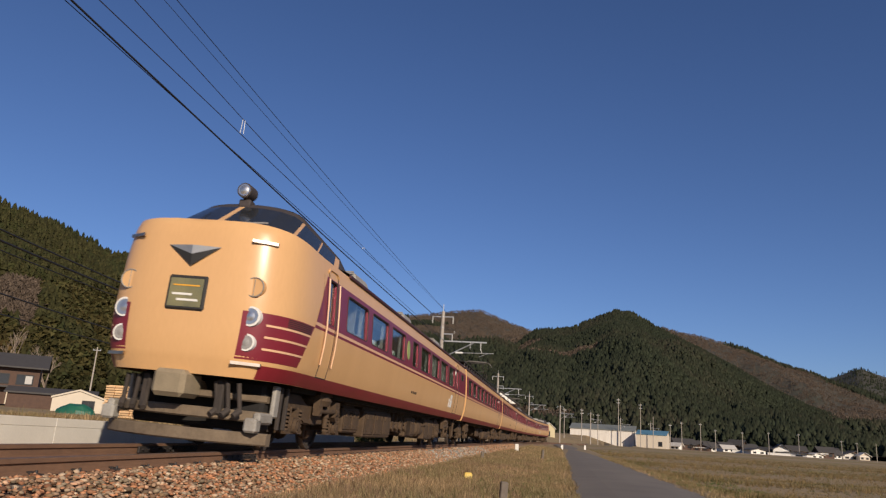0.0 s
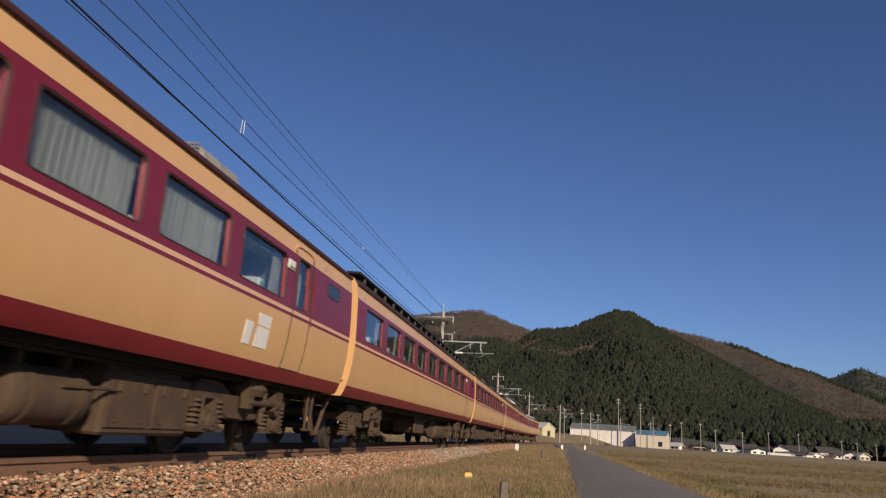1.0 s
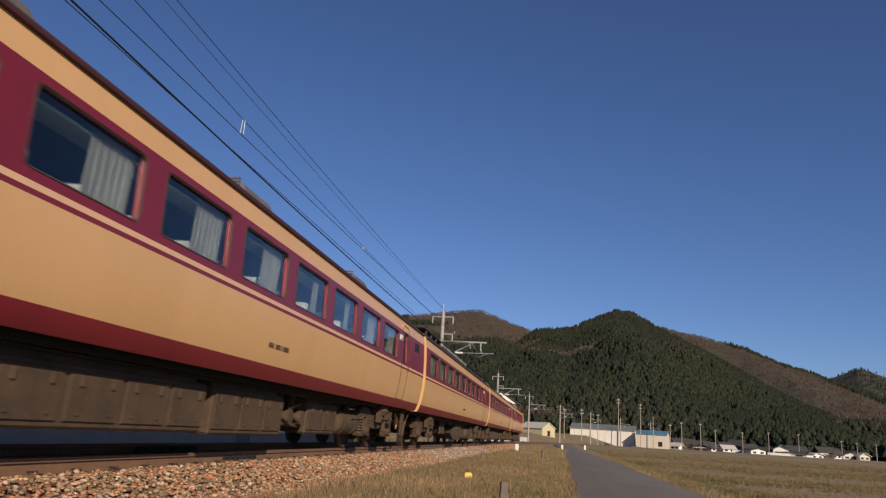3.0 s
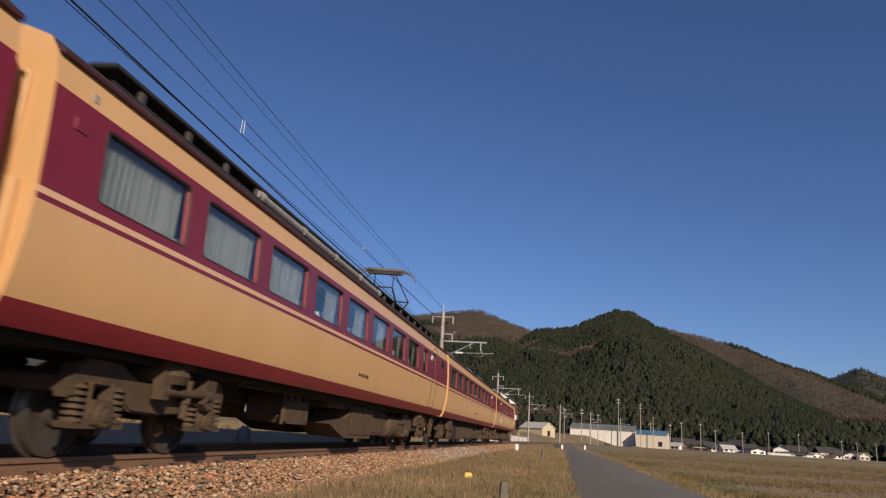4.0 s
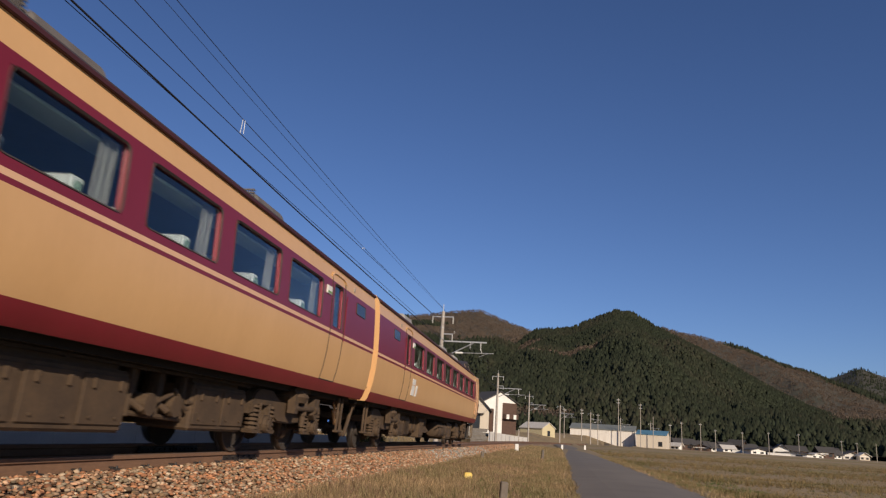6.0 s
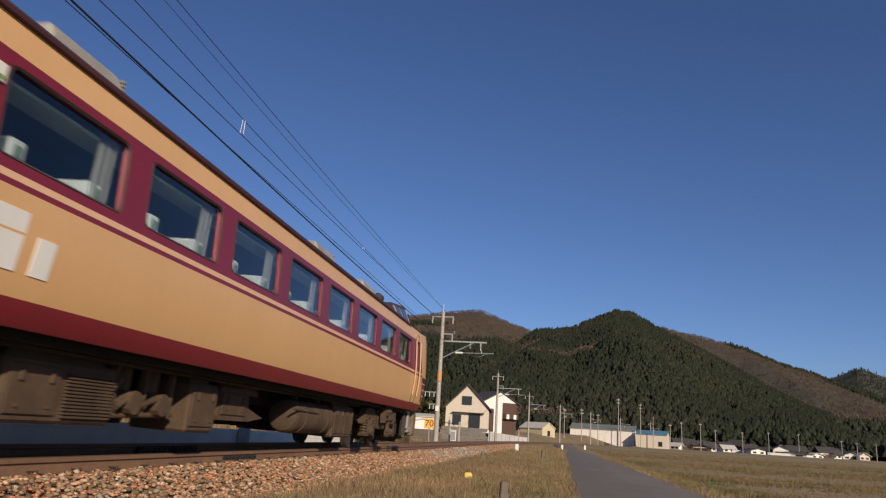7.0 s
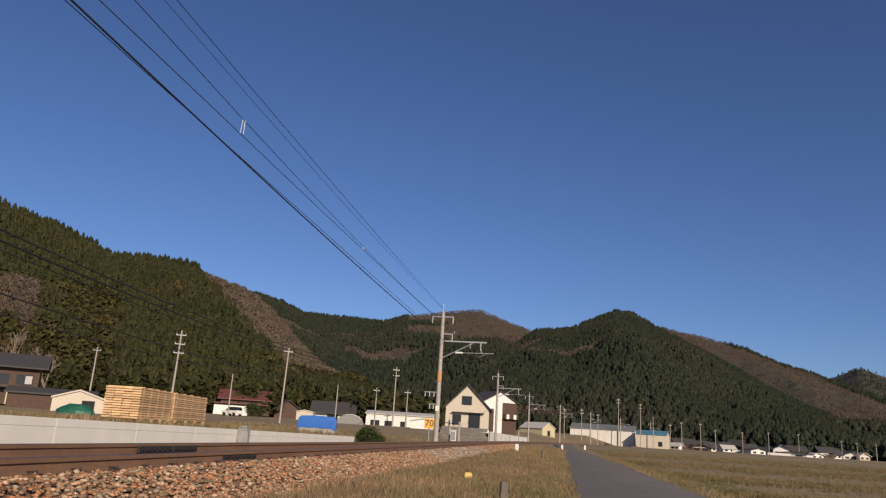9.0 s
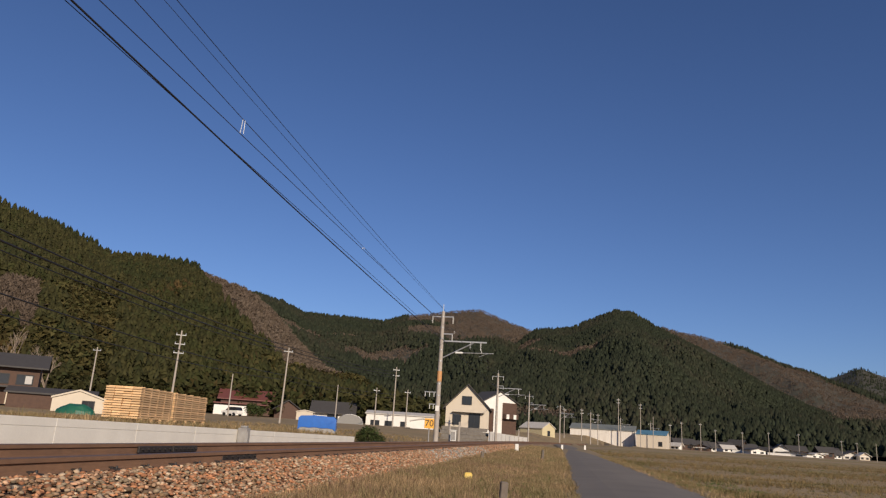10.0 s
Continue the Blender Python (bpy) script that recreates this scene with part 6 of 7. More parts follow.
        for a, b, zt, x0 in ((1.6, 3.0, 3.62, 0.5), (4.4, 6.2, 3.66, 0.55), (7.4, 8.8, 3.6, 0.5), (10.6, 11.8, 3.72, 0.5)):
            bm = bmesh.new()
            box(bm, -x0, x0, Y(a), Y(b), 3.36, zt, 0.05)
            part("roof_case", bm, UNIT, car, "grey roof equipment case")
        for s in (-1, 1) if roof_pipe else ():
            bm = bmesh.new()
            rod(bm, (s * 1.08, Y(4.2), 3.42), (s * 1.08, Y(11.2), 3.42), 0.055, 0.055, 10)
            for q in (4.3, 6.0, 7.7, 9.4, 11.0):
                rod(bm, (s * 1.08, Y(q), 3.42), (s * 1.08, Y(q + 0.12), 3.42), 0.07, 0.07, 10)
            part("roof_cable_pipe", bm, GREYP, car, "grey cable pipe along the roof")
        # diamond pantograph
        pc, zt = 15.6, 4.90
        pg = part("pantograph_base", bmesh.new(), GREYP, car, "grey diamond pantograph on insulators")
        bm = bmesh.new()
        for s in (-1, 1):
            box(bm, s * 0.62 - 0.04, s * 0.62 + 0.04, Y(pc - 1.1), Y(pc + 1.1), 3.74, 3.82, 0.01)
            for yy in (-1.0, 1.0):
                insulator(bm, (s * 0.62, Y(pc + yy), 3.74), (s * 0.62, Y(pc + yy), 3.40), 4, 0.09)
        for yy in (-0.75, 0.75):
            rod(bm, (-0.62, Y(pc + yy), 3.82), (0.62, Y(pc + yy), 3.82), 0.04)
        bm.to_mesh(pg.data)
        bm.free()
        bars = []
        for s in (-1, 1):
            for q in (-1, 1):
                kn = (s * 0.55, Y(pc + q * 1.12), 4.22)
                bars += [((s * 0.55, Y(pc + q * 0.35), 3.84), kn, 0.028), (kn, (s * 0.30, Y(pc + q * 0.08), zt - 0.06), 0.017)]
        bars += [((-0.55, Y(pc + q * 1.12), 4.22), (0.55, Y(pc + q * 1.12), 4.22), 0.022) for q in (-1, 1)]
        for p, q, r in bars:
            bm = bmesh.new()
            rod(bm, p, q, r, r * 0.85)
            part("pantograph_arm", bm, UNDER_D, pg, "thin dark folding arm")
        bm = bmesh.new()
        for q in (-0.13, 0.13):
            box(bm, -0.55, 0.55, Y(pc + q - 0.06), Y(pc + q + 0.06), zt - 0.03, zt + 0.05, 0.015)
            for s in (-1, 1):
                rod(bm, (s * 0.55, Y(pc + q), zt + 0.02), (s * 0.78, Y(pc + q), zt - 0.05), 0.02, 0.02)
                rod(bm, (s * 0.78, Y(pc + q), zt - 0.05), (s * 0.93, Y(pc + q), zt - 0.25), 0.02, 0.014)
        box(bm, -0.5, 0.5, Y(pc - 0.1), Y(pc + 0.1), zt - 0.09, zt - 0.05, 0.01)
        part("collector_head", bm, UNIT_D, car, "dull grey collector head with curved horns")
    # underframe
    # floor underside takes the near-black colour to deepen the shade below the skirt
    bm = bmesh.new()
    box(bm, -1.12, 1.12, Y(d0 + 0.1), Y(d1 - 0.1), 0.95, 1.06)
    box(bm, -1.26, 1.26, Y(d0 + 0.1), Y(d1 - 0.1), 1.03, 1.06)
    part("underframe", bm, SHADE_ROOF_BLACK, car, "floor underside coloured near black for shade")
    # added black filler: stands in for the dark void between the gear
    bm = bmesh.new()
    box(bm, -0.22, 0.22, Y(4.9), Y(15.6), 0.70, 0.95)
    part("void_fill", bm, BLACKR, car, "added black box filling the shaded void under the floor")
    for s in (-1, 1):
        for k, (style, a, b, z0, dp) in enumerate(gear):
            if style == "tank":
                part("air_tank", air_tank(Y(a), Y(b), s, z0 + dp, dp), UNDER, car, "dusty cylindrical air tank", smooth=True)
            elif style == "pipes":
                part("pipework", pipework(Y(a), Y(b), s, seed + k), UNDER, car, "dusty pipes and valves")
            else:
                case_parts(Y(a), Y(b), z0, dp, s, style, car)
        bm = bmesh.new()
        rod(bm, (s * 0.92, Y(4.9), 0.93), (s * 0.92, Y(15.6), 0.93), 0.025, 0.025, 6)
        for q in np.arange(5, 15.5, 1.3):
            box(bm, s * 0.92 - 0.03, s * 0.92 + 0.03, Y(q), Y(q + 0.05), 0.90, 0.99)
        part("conduit", bm, UNDER_D, car, "dark conduit under the sole bar")
    for dd, e in (((d1 - 0.33, 1),) if cab else ((0.15, -1), (d1 - 0.33, 1))):
        bm = bmesh.new()
        rod(bm, (0, Y(dd) - e * 0.5, 0.86), (0, Y(dd) + e * 0.40, 0.86), 0.10, 0.10, 12)
        box(bm, -0.17, 0.17, min(Y(dd) + e * 0.38, Y(dd) + e * 0.54), max(Y(dd) + e * 0.38, Y(dd) + e * 0.54), 0.68, 1.0, 0.04)
        part("coupler", bm, UNDER, car, "dusty coupler")
        for s in (-1, 1):
            # jumper cable in a deep loop, and the step bracket beside it
            bm = bmesh.new()
            pts = [(s * 0.98, Y(dd) + e * (0.02 + 0.46 * math.sin(math.pi * 0.5 * k / 8)), 0.92 - 0.62 * math.sin(math.pi * 0.62 * k / 8)) for k in range(9)]
            tube(bm, pts, 0.038, 8)
            rod(bm, (s * 0.98, Y(dd) - e * 0.06, 0.98), (s * 0.98, Y(dd) + e * 0.06, 0.84), 0.07, 0.055, 10)
            part("jumper_cable", bm, UNDER, car, "thick dusty jumper cable hanging in a loop", smooth=True)
            if e < 0:
                continue
            bm = bmesh.new()
            for q in (0.30, 0.52):
                box(bm, s * 1.16 - 0.02, s * 1.16 + 0.02, Y(dd) - e * q - 0.03, Y(dd) - e * q + 0.03, 0.38, 0.99, 0.01)
            box(bm, s * 1.16 - 0.05, s * 1.16 + 0.05, Y(dd) - e * 0.41 - 0.16, Y(dd) - e * 0.41 + 0.16, 0.36, 0.40, 0.01)
            part("step_bracket", bm, UNDER, car, "dusty steel step bracket")
    wheels = []
    for bd in ((3.175, 17.325) if reverse else (2.83, 16.98)):
        bg = put("bogie_frame", BOGIE_F, car, Matrix.Translation((0, Y(bd), 0)), "dust-brown bogie frame")
        for turn in (0, math.pi):
            put("bolster_spring", SPRING, bg, Matrix.Rotation(turn, 4, "Z"))
        for q in (-1.05, 1.05):
            for turn in (0, math.pi):
                put("axle_box", AXLE_BOX, bg, Matrix.Translation((0, q, 0)) @ Matrix.Rotation(turn, 4, "Z"))
            w = put("wheelset", AXLE, car, Matrix.Translation((0, Y(bd + q), 0.43)), "steel wheelset with shiny rims")
            for turn in (0, math.pi):
                put("wheel", WHEEL, w, Matrix.Rotation(turn, 4, "Z"))
            wheels.append((w, Y(bd + q)))
    if cab:
        build_nose(car, Y, nose_at)
    return car, wheels


def nose_point(u, z, at, out=0.0):
    """u 0 at the middle of the face, 1 where the nose meets the side; half outline of the rounded nose at height z."""
    w = side_x(min(z, 3.09))
    front = at - (0.97 if at > 0.55 else 1.36) + float(np.interp(z, [1.0, 1.3, 1.9, 2.5, 3.0, 3.1], [0.12, 0.03, 0.0, 0.0, 0.05, 0.12]))
    ln = at + 0.64 - front
    a = u * math.pi / 2
    n = 2.0 / 3.7
    x, d = w * math.sin(a) ** n if a > 0 else 0.0, at + 0.64 - ln * math.cos(a) ** n if u < 1 else at + 0.64
    nx, ny = math.sin(a), -math.cos(a)
    return x + nx * out, d + ny * out


def slant_u(z, at):
    """Where round the nose the slanting edge of the maroon paint lies at height z."""
    want = at + 0.77 - 0.5 * (2.8 - z)
    lo, hi = 0.4, 1.0
    for _ in range(30):
        m = (lo + hi) / 2
        lo, hi = (m, hi) if nose_point(m, z, at)[1] < want else (lo, m)
    return lo


def lift(u, z):
    return z + (0.13 * (1 - min(1, u) ** 2) * (z - 2.5) / 0.59 if z > 2.5 else 0.0)


def nose_patch(bm, Y, at, sg, u0, u1, z0, z1, out, mi=0, nu=14, nz=4, slant=0.0):
    grid = []
    for i in range(nu + 1):
        col = []
        for j in range(nz + 1):
            z = z0 + (z1 - z0) * j / nz
            u = u0 + (u1 + slant * (j / nz) - u0) * i / nu
            x, d = nose_point(min(1, u), z, at, out)
            if u > 1:
                d += (u - 1) * 2.0
                x = side_x(z) + out
            col.append(bm.verts.new((sg * x, Y(d), lift(u, z))))
        grid.append(col)
    for i in range(nu):
        for j in range(nz):
            q = (grid[i][j], grid[i + 1][j], grid[i + 1][j + 1], grid[i][j + 1])
            f = bm.faces.new(q if sg > 0 else q[::-1])
            f.material_index = mi
    return grid


def build_nose(car, Y, at):
    bm = bmesh.new()
    zs = [1.015, 1.21, 1.3, 1.6, 1.95, 2.3, 2.6, 2.85, 2.97, 3.04, 3.09]
    for sg in (1, -1):
        for z0, z1 in zip(zs[:-1], zs[1:]):
            nose_patch(bm, Y, at, sg, 0, 1, z0, z1, 0.0, 0, 26, 1)
        # top deck from the face to the foot of the cab
        for i in range(16):
            a0, a1 = i / 16, (i + 1) / 16
            (x0, d0), (x1, d1) = nose_point(a0, 3.09, at), nose_point(a1, 3.09, at)
            c0, c1 = cab_point(a0, 0, at), cab_point(a1, 0, at)
            p = [(sg * x0, Y(d0), lift(a0, 3.09)), (sg * x1, Y(d1), lift(a1, 3.09)), (sg * c1[0], Y(c1[1]), c1[2]), (sg * c0[0], Y(c0[1]), c0[2])]
            quad(bm, p if sg > 0 else p[::-1])
        quad(bm, [(sg * 1.372, Y(at + 0.62), 3.09), (sg * 1.372, Y(at + 2.6), 3.09), (sg * 1.02, Y(at + 2.6), 3.2), (sg * cab_point(1, 0, at)[0], Y(at + 0.62), cab_point(1, 0, at)[2])][::sg])
    bmesh.ops.remove_doubles(bm, verts=bm.verts, dist=0.002)
    nose = part("nose", bm, CREAM, car, "rounded cream nose", smooth=True)
    # maroon flash with cream whiskers and a red skirt round the corner
    for sg in (1, -1):
        bm = bmesh.new()
        nose_patch(bm, Y, at, sg, 0.235, slant_u(1.27, at), 1.27, 1.93, 0.004, 0, 22, 6, slant=slant_u(1.93, at) - slant_u(1.27, at))
        part("flash", bm, MAROON, nose, "maroon flash behind the lamps", smooth=True)
        bm = bmesh.new()
        nose_patch(bm, Y, at, sg, 0.45, 1.0, 1.02, 1.21, 0.004, 0, 14, 2)
        part("skirt_band", bm, RED, nose, "red lower edge", smooth=True)
    for sg in (1, -1):
        for k in range(3):
            z = 1.42 + 0.165 * k
            bm = bmesh.new()
            nose_patch(bm, Y, at, sg, 0.44, slant_u(z, at) - 0.004, z, z + 0.03, 0.008, 0, 16, 1)
            part("whisker", bm, LINE, nose, "thin cream line", smooth=True)
    for sg in (1, -1):
        bm = bmesh.new()
        for k in range(5):
            z = 1.79 + 0.027 * k
            nose_patch(bm, Y, at, sg, 0.66, slant_u(z, at) - 0.02, z, z + 0.011, 0.012, 0, 10, 1)
        part("intake_louvre", bm, UNDER_D, nose, "dark louvred air intake")
        bm = bmesh.new()
        x, d = nose_point(0.30, 2.27, at, 0.0)
        tube(bm, [(sg * (x + 0.135 * math.cos(k * math.pi / 10)), Y(d - 0.016), 2.27 + 0.135 * math.sin(k * math.pi / 10)) for k in range(21)], 0.010, 5)
        rod(bm, (sg * x, Y(d - 0.018), 2.14), (sg * x, Y(d - 0.018), 2.40), 0.006, 0.006, 5)
        part("cover_rim", bm, UNIT, nose, "worn rim and hinge of the cover")
    # the maroon band runs on to a line that leans forward from the door's top to the flash
    for sg in (1, -1):
        for z0, z1, out, paint, name in ((1.93, 1.975, 0.004, MAROON, "band_end"), (1.975, 2.025, 0.005, LINE, "line_end"), (2.025, 2.56, 0.004, MAROON, "band_end")):
            bm = bmesh.new()
            n = 6
            for j in range(n):
                za, zb = z0 + (z1 - z0) * j / n, z0 + (z1 - z0) * (j + 1) / n
                ua, ub = slant_u(za, at), slant_u(zb, at)
                for i in range(8):
                    f0, f1 = i / 8, (i + 1) / 8
                    q = []
                    for u, z in ((ua + (1 - ua) * f0, za), (ua + (1 - ua) * f1, za), (ub + (1 - ub) * f1, zb), (ub + (1 - ub) * f0, zb)):
                        x, d = nose_point(u, z, at, out)
                        q.append((sg * x, Y(d), lift(u, z)))
                    quad(bm, q if sg > 0 else q[::-1])
            bmesh.ops.remove_doubles(bm, verts=bm.verts, dist=0.0005)
            part(name, bm, paint, nose, "slanting end of the window band", smooth=True)
        bm = bmesh.new()
        p = [(sg * (side_x(2.56) + 0.004), Y(at + 0.62), 2.54), (sg * (side_x(2.83) + 0.004), Y(at + 0.785), 2.835), (sg * (side_x(2.83) + 0.004), Y(at + 0.62), 2.835)]
        quad(bm, p if sg > 0 else p[::-1])
        part("slant_panel", bm, CREAM, nose)
    # lamps
    for sg in (1, -1):
        for z, r in ((1.86, 0.125), (1.50, 0.105)):
            x, d = nose_point(0.30, z, at, 0.0)
            bm = bmesh.new()
            rod(bm, (sg * x, Y(d + 0.12), z), (sg * (x + 0.004), Y(d - 0.012), z), r + 0.025, r + 0.015, 20)
            hl = part("headlamp", bm, WHITE, nose, "round headlamp with a white ring", smooth=True)
            bm = bmesh.new()
            rod(bm, (sg * x, Y(d - 0.008), z), (sg * x, Y(d - 0.018), z), r * 0.93, r * 0.9, 20)
            rod(bm, (sg * x, Y(d - 0.017), z), (sg * x, Y(d - 0.03), z), r * 0.55, r * 0.2, 16)
            part("reflector", bm, CHROME if z > 1.6 else GREYP, hl, "silver reflector", smooth=True)
        x, d = nose_point(0.30, 2.27, at, 0.0)
        bm = bmesh.new()
        rod(bm, (sg * x, Y(d + 0.12), 2.27), (sg * x, Y(d - 0.012), 2.27), 0.145, 0.14, 24)
        part("cover_disc", bm, CREAM, nose, "round cream blanking cover", smooth=True)
        for z, a, b in ((2.93, 0.24, 0.46), (1.21, 0.22, 0.46)):
            bm = bmesh.new()
            (x0, d0), (x1, d1) = nose_point(a, z, at, 0.06), nose_point(b, z, at, 0.05)
            vs = box(bm, 0, 1, -0.02, 0.02, z - 0.022, z + 0.022, 0)
            for v in vs:
                t = v.co.x
                v.co.x, v.co.y = sg * (x0 + (x1 - x0) * t), Y(d0 + (d1 - d0) * t) + v.co.y
            bmesh.ops.recalc_face_normals(bm, faces=bm.faces)
            part("grab_step", bm, STEEL, nose, "steel step bar")
    # headsign window and winged emblem
    d = nose_point(0, 2.05, at)[1]
    bm = bmesh.new()
    box(bm, -0.30, 0.30, Y(d - 0.025), Y(d + 0.05), 1.86, 2.36, 0.03)
    hs = part("headsign_frame", bm, BLACKR, nose, "black rounded frame")
    bm = bmesh.new()
    box(bm, -0.25, 0.25, Y(d - 0.03), Y(d - 0.026), 1.91, 2.31)
    part("headsign", bm, mat("headsign_print", (0.26, 0.23, 0.10), (0.12, 0.12, 0.07), 0.5, scale=3), hs, "yellow-green headsign film")
    for k, (a, b, z0, z1) in enumerate(((-0.2, 0.1, 2.07, 2.1), (-0.12, 0.2, 1.99, 2.02), (-0.2, 0.2, 2.2, 2.22))):
        bm = bmesh.new()
        box(bm, a, b, Y(d - 0.034), Y(d - 0.031), z0, z1)
        part("bar", bm, WHITE if k < 2 else YELLOW, hs)
    d = nose_point(0, 2.6, at)[1] - 0.02
    bm = bmesh.new()
    for sg in (1, -1):
        for p in ([(0, d - 0.05, 2.66), (sg * 0.40, d + 0.02, 2.79), (0, d - 0.06, 2.79)], [(0, d - 0.05, 2.66), (0, d - 0.02, 2.50), (sg * 0.40, d + 0.02, 2.79)]):
            q = [(a, Y(b), c) for a, b, c in p]
            quad(bm, q if sg < 0 else q[::-1], 0 if p[2][0] == 0 else 1)
    part("wing_emblem", bm, [GALV, BLACKR], nose, "silver winged emblem")
    # cab with raked panes
    bm, panes = bmesh.new(), []
    for sg in (1, -1):
        stops = [0.0, 0.014, 0.48, 0.515, 0.735, 0.75, 0.94, 1.0]
        for k, (a, b) in enumerate(zip(stops[:-1], stops[1:])):
            pane = k in (1, 3, 5)
            bg = bmesh.new() if pane else None
            if pane:
                panes.append(bg)
            for i in range(4):
                u0, u1 = a + (b - a) * i / 4, a + (b - a) * (i + 1) / 4
                c0, c1 = [cab_point(u0, t, at) for t in (0, 0.12, 0.86, 1)], [cab_point(u1, t, at) for t in (0, 0.12, 0.86, 1)]
                for j in range(3):
                    p = [(sg * c0[j][0], Y(c0[j][1]), c0[j][2]), (sg * c1[j][0], Y(c1[j][1]), c1[j][2]), (sg * c1[j + 1][0], Y(c1[j + 1][1]), c1[j + 1][2]), (sg * c0[j + 1][0], Y(c0[j + 1][1]), c0[j + 1][2])]
                    quad(bg if pane and j == 1 else bm, p if sg > 0 else p[::-1], 0 if j < 2 else 1)
        top = [cab_point(i / 16, 1, at) for i in range(17)]
        back = (at + 3.9, 3.385)
        for a, b in zip(top[:-1], top[1:]):
            p = [(sg * a[0], Y(a[1]), a[2]), (sg * b[0], Y(b[1]), b[2]), (sg * b[0] * 0.92, Y(back[0]), back[1] - 0.08 * (b[0] / 1.1) ** 2), (sg * a[0] * 0.92, Y(back[0]), back[1] - 0.08 * (a[0] / 1.1) ** 2)]
            quad(bm, p if sg > 0 else p[::-1], 1)
        c0, c1 = cab_point(1, 0, at), cab_point(1, 1, at)
        p = [(sg * c0[0], Y(c0[1]), c0[2]), (sg * 1.25, Y(at + 3.9), 3.18), (sg * c1[0] * 0.92, Y(at + 3.9), 3.31), (sg * c1[0], Y(c1[1]), c1[2])]
        quad(bm, p if sg > 0 else p[::-1], 1)
    for b in (bm, *panes):
        bmesh.ops.remove_doubles(b, verts=b.verts, dist=0.001)
    cb = part("cab", bm, [CREAM, ROOFM], car, "raised driving cab with dark roof", smooth=True)
    for bg in panes:
        part("windscreen_pane", bg, WINDARK, cb, "dark raked cab pane")
    bm = bmesh.new()
    bmesh.ops.create_cone(bm, cap_ends=True, segments=20, radius1=0.125, radius2=0.125, depth=0.26, matrix=Matrix.Translation((0, Y(at + 0.36), 4.05)) @ Matrix.Rotation(radians(90), 4, "X"))
    box(bm, -0.1, 0.1, Y(at + 0.30), Y(at + 0.50), 3.78, 3.92, 0.02)
    rl = part("roof_lamp", bm, ROOFM, cb, "round roof-top headlamp", smooth=True)
    bm = bmesh.new()
    rod(bm, (0, Y(at + 0.225), 4.05), (0, Y(at + 0.215), 4.05), 0.105, 0.10, 18)
    rod(bm, (0, Y(at + 0.216), 4.05), (0, Y(at + 0.195), 4.05), 0.08, 0.03, 14)
    part("reflector", bm, CHROME, rl, "silver reflector", smooth=True)
    for sg in (1, -1):
        bm = bmesh.new()
        rod(bm, (sg * 0.25, Y(at - 0.48), 3.3), (sg * 0.75, Y(at - 0.33), 3.36), 0.012, 0.012, 5)
        part("wiper", bm, GREYP, cb)
    # coupler, pilot and snow guard
    bm = bmesh.new()
    box(bm, -0.24, 0.24, Y(at - 1.05), Y(at - 0.5), 0.68, 1.05, 0.06)
    rod(bm, (0, Y(at - 0.7), 0.85), (0, Y(at), 0.85), 0.12, 0.12, 10)
    # added plate closes the view under the nose; its near black paints the shade
    bk = bmesh.new()
    box(bk, -1.02, 1.02, Y(at - 0.1), Y(at + 0.25), 0.30, 1.02, 0.05)
    part("pilot_plate", bk, SHADE_ROOF_BLACK, car, "added plate behind the coupler, coloured near black for shade")
    part("coupler_cover", bm, mat("dusty_canvas", (0.30, 0.24, 0.15), (0.2, 0.16, 0.1), 0.9, bump=0.3), car, "dusty tan coupler cover")
    for z, w, o, th in ((0.13, 1.22, -0.80, 0.17), (0.44, 1.12, -0.68, 0.15), (0.72, 1.05, -0.55, 0.1)):
        bm, prev = bmesh.new(), None
        for k in range(15):
            x = -w + 2 * w * k / 14
            c = o + 0.5 * (abs(x) / w) ** 2.4
            ring = [bm.verts.new((x, Y(at + c + a), z + b)) for a, b in ((0, 0.02), (0.03, 0), (0.16, 0), (0.16, th), (0.03, th), (0, th - 0.02))]
            if prev:
                for q in range(6):
                    bm.faces.new((prev[q], prev[(q + 1) % 6], ring[(q + 1) % 6], ring[q]))
            if k in (0, 14):
                bm.faces.new(ring)
            prev = ring
        bmesh.ops.recalc_face_normals(bm, faces=bm.faces)
        part("guard_bar", bm, DUST, car, "dust-coated snow guard bar")
    if at < 0.55:
        for sg in (1, -1):
            bm = bmesh.new()
            vs = box(bm, 0.95, 1.20, Y(at - 0.80), Y(at - 0.36), 0.34, 0.99, 0.03)
            vs += box(bm, 1.19, 1.215, Y(at - 0.76), Y(at - 0.40), 0.40, 0.93, 0.01)
            for v in vs:
                v.co.x *= sg
            bmesh.ops.recalc_face_normals(bm, faces=bm.faces)
            part("guard_box", bm, DUST, car, "dust-brown guard box under the cab")
    for sg in (1, -1):
        bm = bmesh.new()
        box(bm, sg * 0.56 - 0.06, sg * 0.56 + 0.06, Y(at - 0.62), Y(at - 0.4), 0.5, 0.98, 0.02)
        part("guard_bracket", bm, UNDER_D, car, "dark steel guard bracket")
    for sg in (1, -1):
        bm = bmesh.new()
        vs = box(bm, 1.10, 1.17, Y(at - 0.05), Y(at + 0.14), 0.52, 0.98, 0.02)
        vs += box(bm, 1.06, 1.17, Y(at - 0.52), Y(at - 0.02), 0.42, 0.58, 0.03)
        vs += box(bm, 0.98, 1.17, Y(at - 0.62), Y(at - 0.42), 0.30, 0.5, 0.03)
        for v in vs:
            v.co.x *= sg
        bmesh.ops.recalc_face_normals(bm, faces=bm.faces)
        part("pilot_bracket", bm, UNIT, car, "pale grey bracket beside the snow guard")
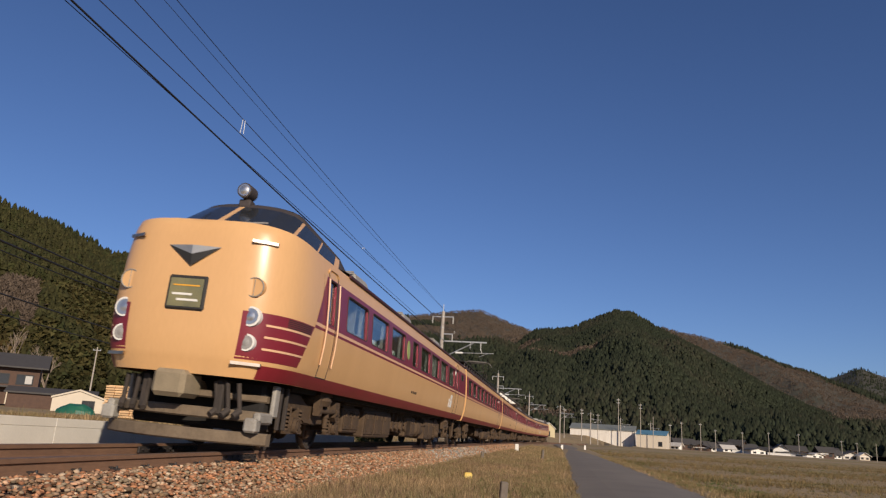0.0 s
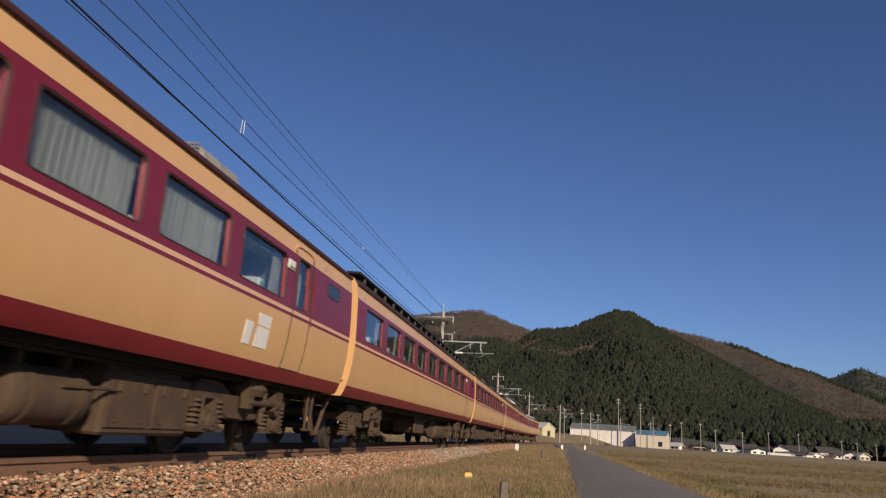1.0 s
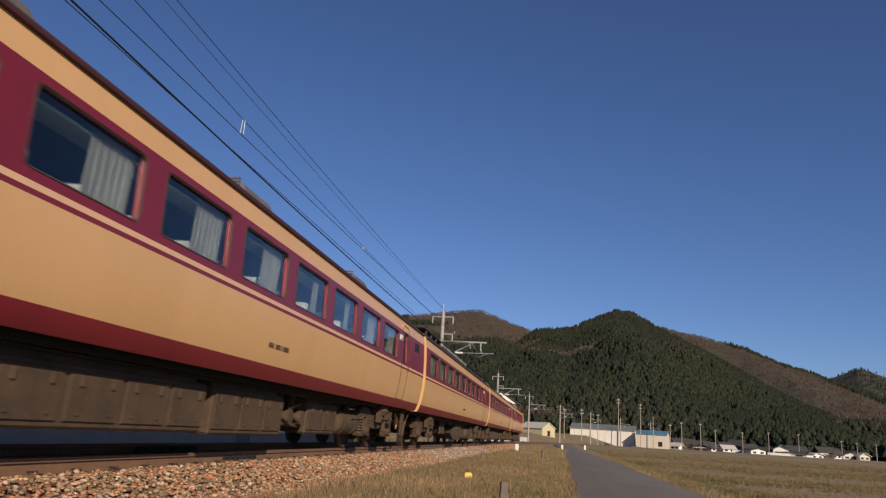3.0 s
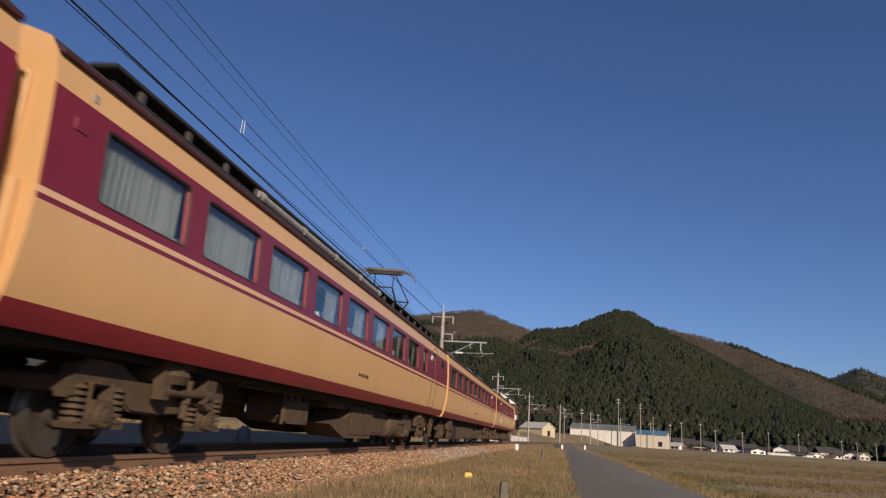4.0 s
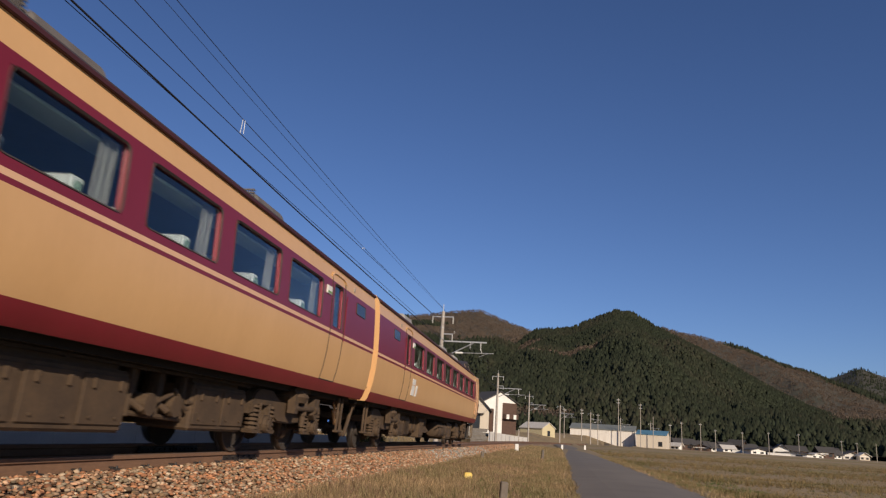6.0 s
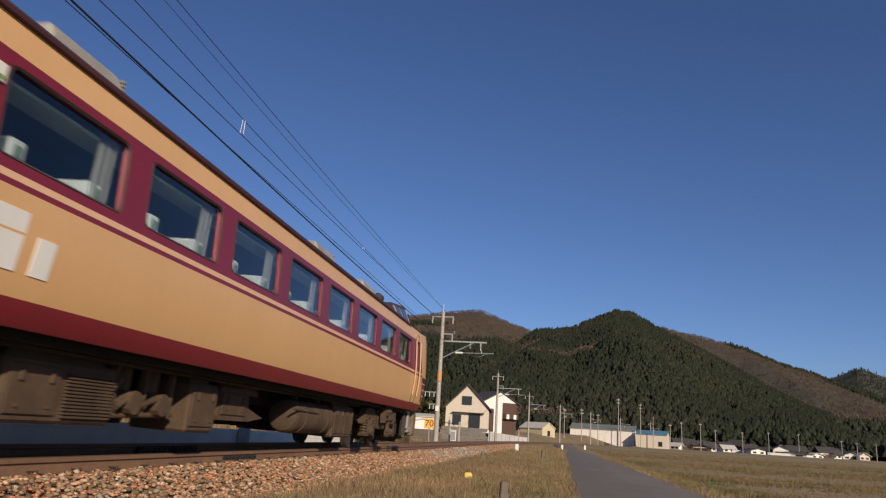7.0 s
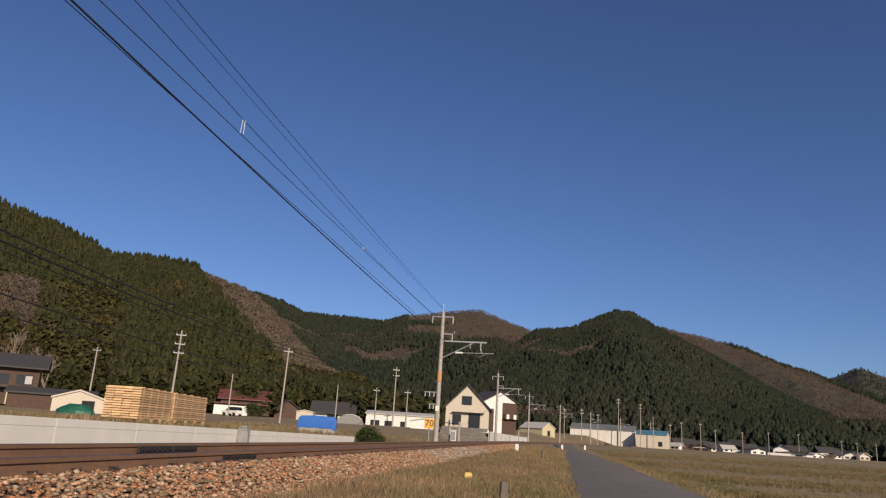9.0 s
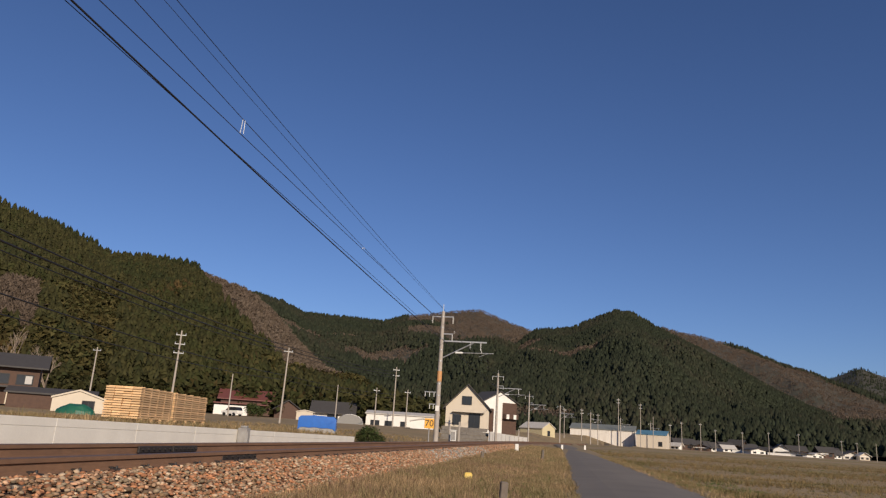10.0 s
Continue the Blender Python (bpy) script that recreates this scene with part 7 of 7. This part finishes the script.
        for k in range(3):
            bm = bmesh.new()
            rod(bm, (sg * (0.5 + 0.17 * k), Y(at - 0.62), 0.95), (sg * (0.55 + 0.17 * k), Y(at - 0.57), 0.55), 0.035, 0.03, 8)
            rod(bm, (sg * (0.55 + 0.17 * k), Y(at - 0.57), 0.58), (sg * (0.5 + 0.17 * k), Y(at - 0.67), 0.5), 0.05, 0.04, 8)
            part("hose", bm, UNDER_D, car, "dark air hose")
        for yy in (0.25, 0.5):
            bm = bmesh.new()
            box(bm, sg * 1.12 - 0.03, sg * 1.12 + 0.03, Y(at + yy), Y(at + yy + 0.06), 0.35, 0.98, 0.01)
            part("hanger", bm, UNDER_D, car, "dark steel hanger")


def cab_point(u, t, at):
    """u 0 in the middle of the windscreen to 1 at the back of the side pane, t 0 at the sill to 1 at the roof edge."""
    a = min(1.0, u / 0.5)
    if u <= 0.5:
        x = 1.02 * math.sin(a * math.pi / 2) ** 0.95
        d = at - 0.55 + 0.48 * a ** 2.2
    else:
        x, d = 1.02 + 0.08 * (u - 0.5) / 0.5, at - 0.07 + 2.3 * (u - 0.5) / 0.5
    x2 = x * 0.86
    d2 = d + (0.95 if u <= 0.5 else 0.95 - 0.50 * (u - 0.5) / 0.5)
    z0, z1 = 3.24 - 0.07 * a ** 2 + (0.06 * (u - 0.5) if u > 0.5 else 0), 3.86 - 0.10 * a ** 2 - (0.20 * (u - 0.5) / 0.5 if u > 0.5 else 0)
    return x + (x2 - x) * t, d + (d2 - d) * t, z0 + (z1 - z0) * t


STD = [0.55 + 1.82 * i for i in range(9)]
CARS = [
    build_car("cab", 1, [2.62, 4.43, 6.26, 9.95, 11.68, 13.46, 15.26], door=17.05, slit=18.55, narrow=(8.72,), units=(4.6, 9.6, 14.9), nose_at=0.6, curtains="few", closed=(4, 5), label="leading cream and maroon express car with driving cab", emblem=16.05,
              gear=(("case", 4.95, 6.15, 0.34, 0.92), ("case", 6.35, 8.95, 0.26, 1.0), ("pipes", 9.1, 11.0, 0, 0), ("louvre", 11.1, 12.5, 0.3, 0.95), ("tank", 12.6, 13.7, 0.3, 0.25), ("case", 13.85, 15.5, 0.24, 1.0))),
    build_car("mid", 2, STD, door=17.05, slit=18.55, pantograph=True, numbered=False, curtains="few", label="cream and maroon express car with roof pantograph",
              gear=(("hung", 9.35, 10.9, 0.42, 0.92), ("wedge", 11.5, 13.4, 0.32, 0.88), ("tank", 12.9, 15.5, 0.24, 0.26), ("pipes", 13.6, 14.8, 0, 0))),
    build_car("mid", 3, STD, door=17.05, slit=18.55, units=(3.5, 8.6, 14.2), curtains="half", label="cream and maroon express car with grey roof units",
              gear=(("case", 4.9, 8.4, 0.28, 1.0), ("case", 8.6, 11.0, 0.26, 1.0), ("pipes", 11.1, 12.2, 0, 0), ("case", 12.3, 14.0, 0.3, 0.95), ("tank", 14.1, 15.5, 0.3, 0.24))),
    build_car("mid", 4, STD[:8], door=17.0, slit=18.6, narrow=(15.40,), pantograph=True, curtains="half", closed=(0, 1, 2), roof_pipe=True, label="cream and maroon express car with roof pantograph and drawn curtains",
              gear=(("hung", 6.85, 7.95, 0.45, 0.92), ("wedge", 9.0, 12.2, 0.24, 1.0), ("case", 12.45, 13.9, 0.30, 0.92), ("tank", 14.0, 15.45, 0.26, 0.27))),
    build_car("mid", 5, STD, door=17.05, slit=18.55, units=(3.7, 10.2, 14.8), curtains="few", label="cream and maroon express car with grey roof units",
              gear=(("louvre", 4.75, 8.0, 0.24, 1.0), ("case", 8.15, 9.3, 0.26, 1.02), ("case", 9.4, 12.5, 0.26, 0.98), ("pipes", 12.6, 13.8, 0, 0), ("case", 13.9, 15.4, 0.3, 0.95))),
    build_car("cab", 6, [16.64 - 1.40 - 1.82 * i for i in range(8)], door=17.05, slit=18.55, units=(4.5, 7.7, 14.7), nose_at=0.48, curtains="few", label="trailing cream and maroon express car with driving cab", emblem=16.3, reverse=True, numbered=False,
              gear=(("case", 5.5, 6.85, 0.25, 0.98), ("tank", 6.95, 9.1, 0.30, 0.27), ("wedge", 10.0, 11.5, 0.44, 0.85), ("case", 11.85, 12.55, 0.28, 0.98), ("pipes", 12.7, 13.9, 0, 0), ("louvre", 14.0, 15.5, 0.32, 0.95))),
]
for s in (-1, 1):
    bm = bmesh.new()
    bmesh.ops.create_cone(bm, cap_ends=True, segments=20, radius1=0.16, radius2=0.16, depth=0.012)
    bmesh.ops.scale(bm, vec=(1.45, 1, 1), verts=bm.verts)
    bmesh.ops.transform(bm, matrix=Matrix.Translation((s * 1.456, 8.12 - 10.25, 2.43)) @ Matrix.Rotation(radians(90) - s * 0.07, 4, "Y"), verts=bm.verts)
    part("green_badge", bm, BADGE, CARS[0][0], "oval green car badge")


# ---- what moves ----
def joint(t):
    """Place along the line of the joint behind the leading car."""
    return 30.763 + t * (-18.0749 + t * (0.40125 + t * (-0.027052 + t * 0.0014670))) - 0.57 * min(1.0, max(0.0, (0.2 - t) / 0.1))


def car_pose(s, back):
    p, q = on_track(s - 7.075), on_track(s + 7.075)
    m = (p + q) / 2
    a = math.atan2(-(q.x - p.x), q.y - p.y) + (math.pi if back else 0)
    return Matrix.Translation(m) @ Matrix.Rotation(a, 4, "Z") @ Matrix.Rotation(-CANT if back else CANT, 4, "Y")


def motions():
    for i, (car, wheels) in enumerate(CARS):
        back = i == 5
        walk(car, [(t, car_pose(joint(t) + 20.5 * i - 10.25, back)) for t in [0, 0.05, 0.1, 0.15, 0.2] + [0.25 * k for k in range(1, 41)]])
        for w, y in wheels:
            walk(w, [(k / 30, Matrix.Translation((0, y, 0.43)) @ Matrix.Rotation((1 if not back else -1) * ((joint(0) - joint(k / 30)) / 0.43), 4, "X")) for k in range(301)])


motions()
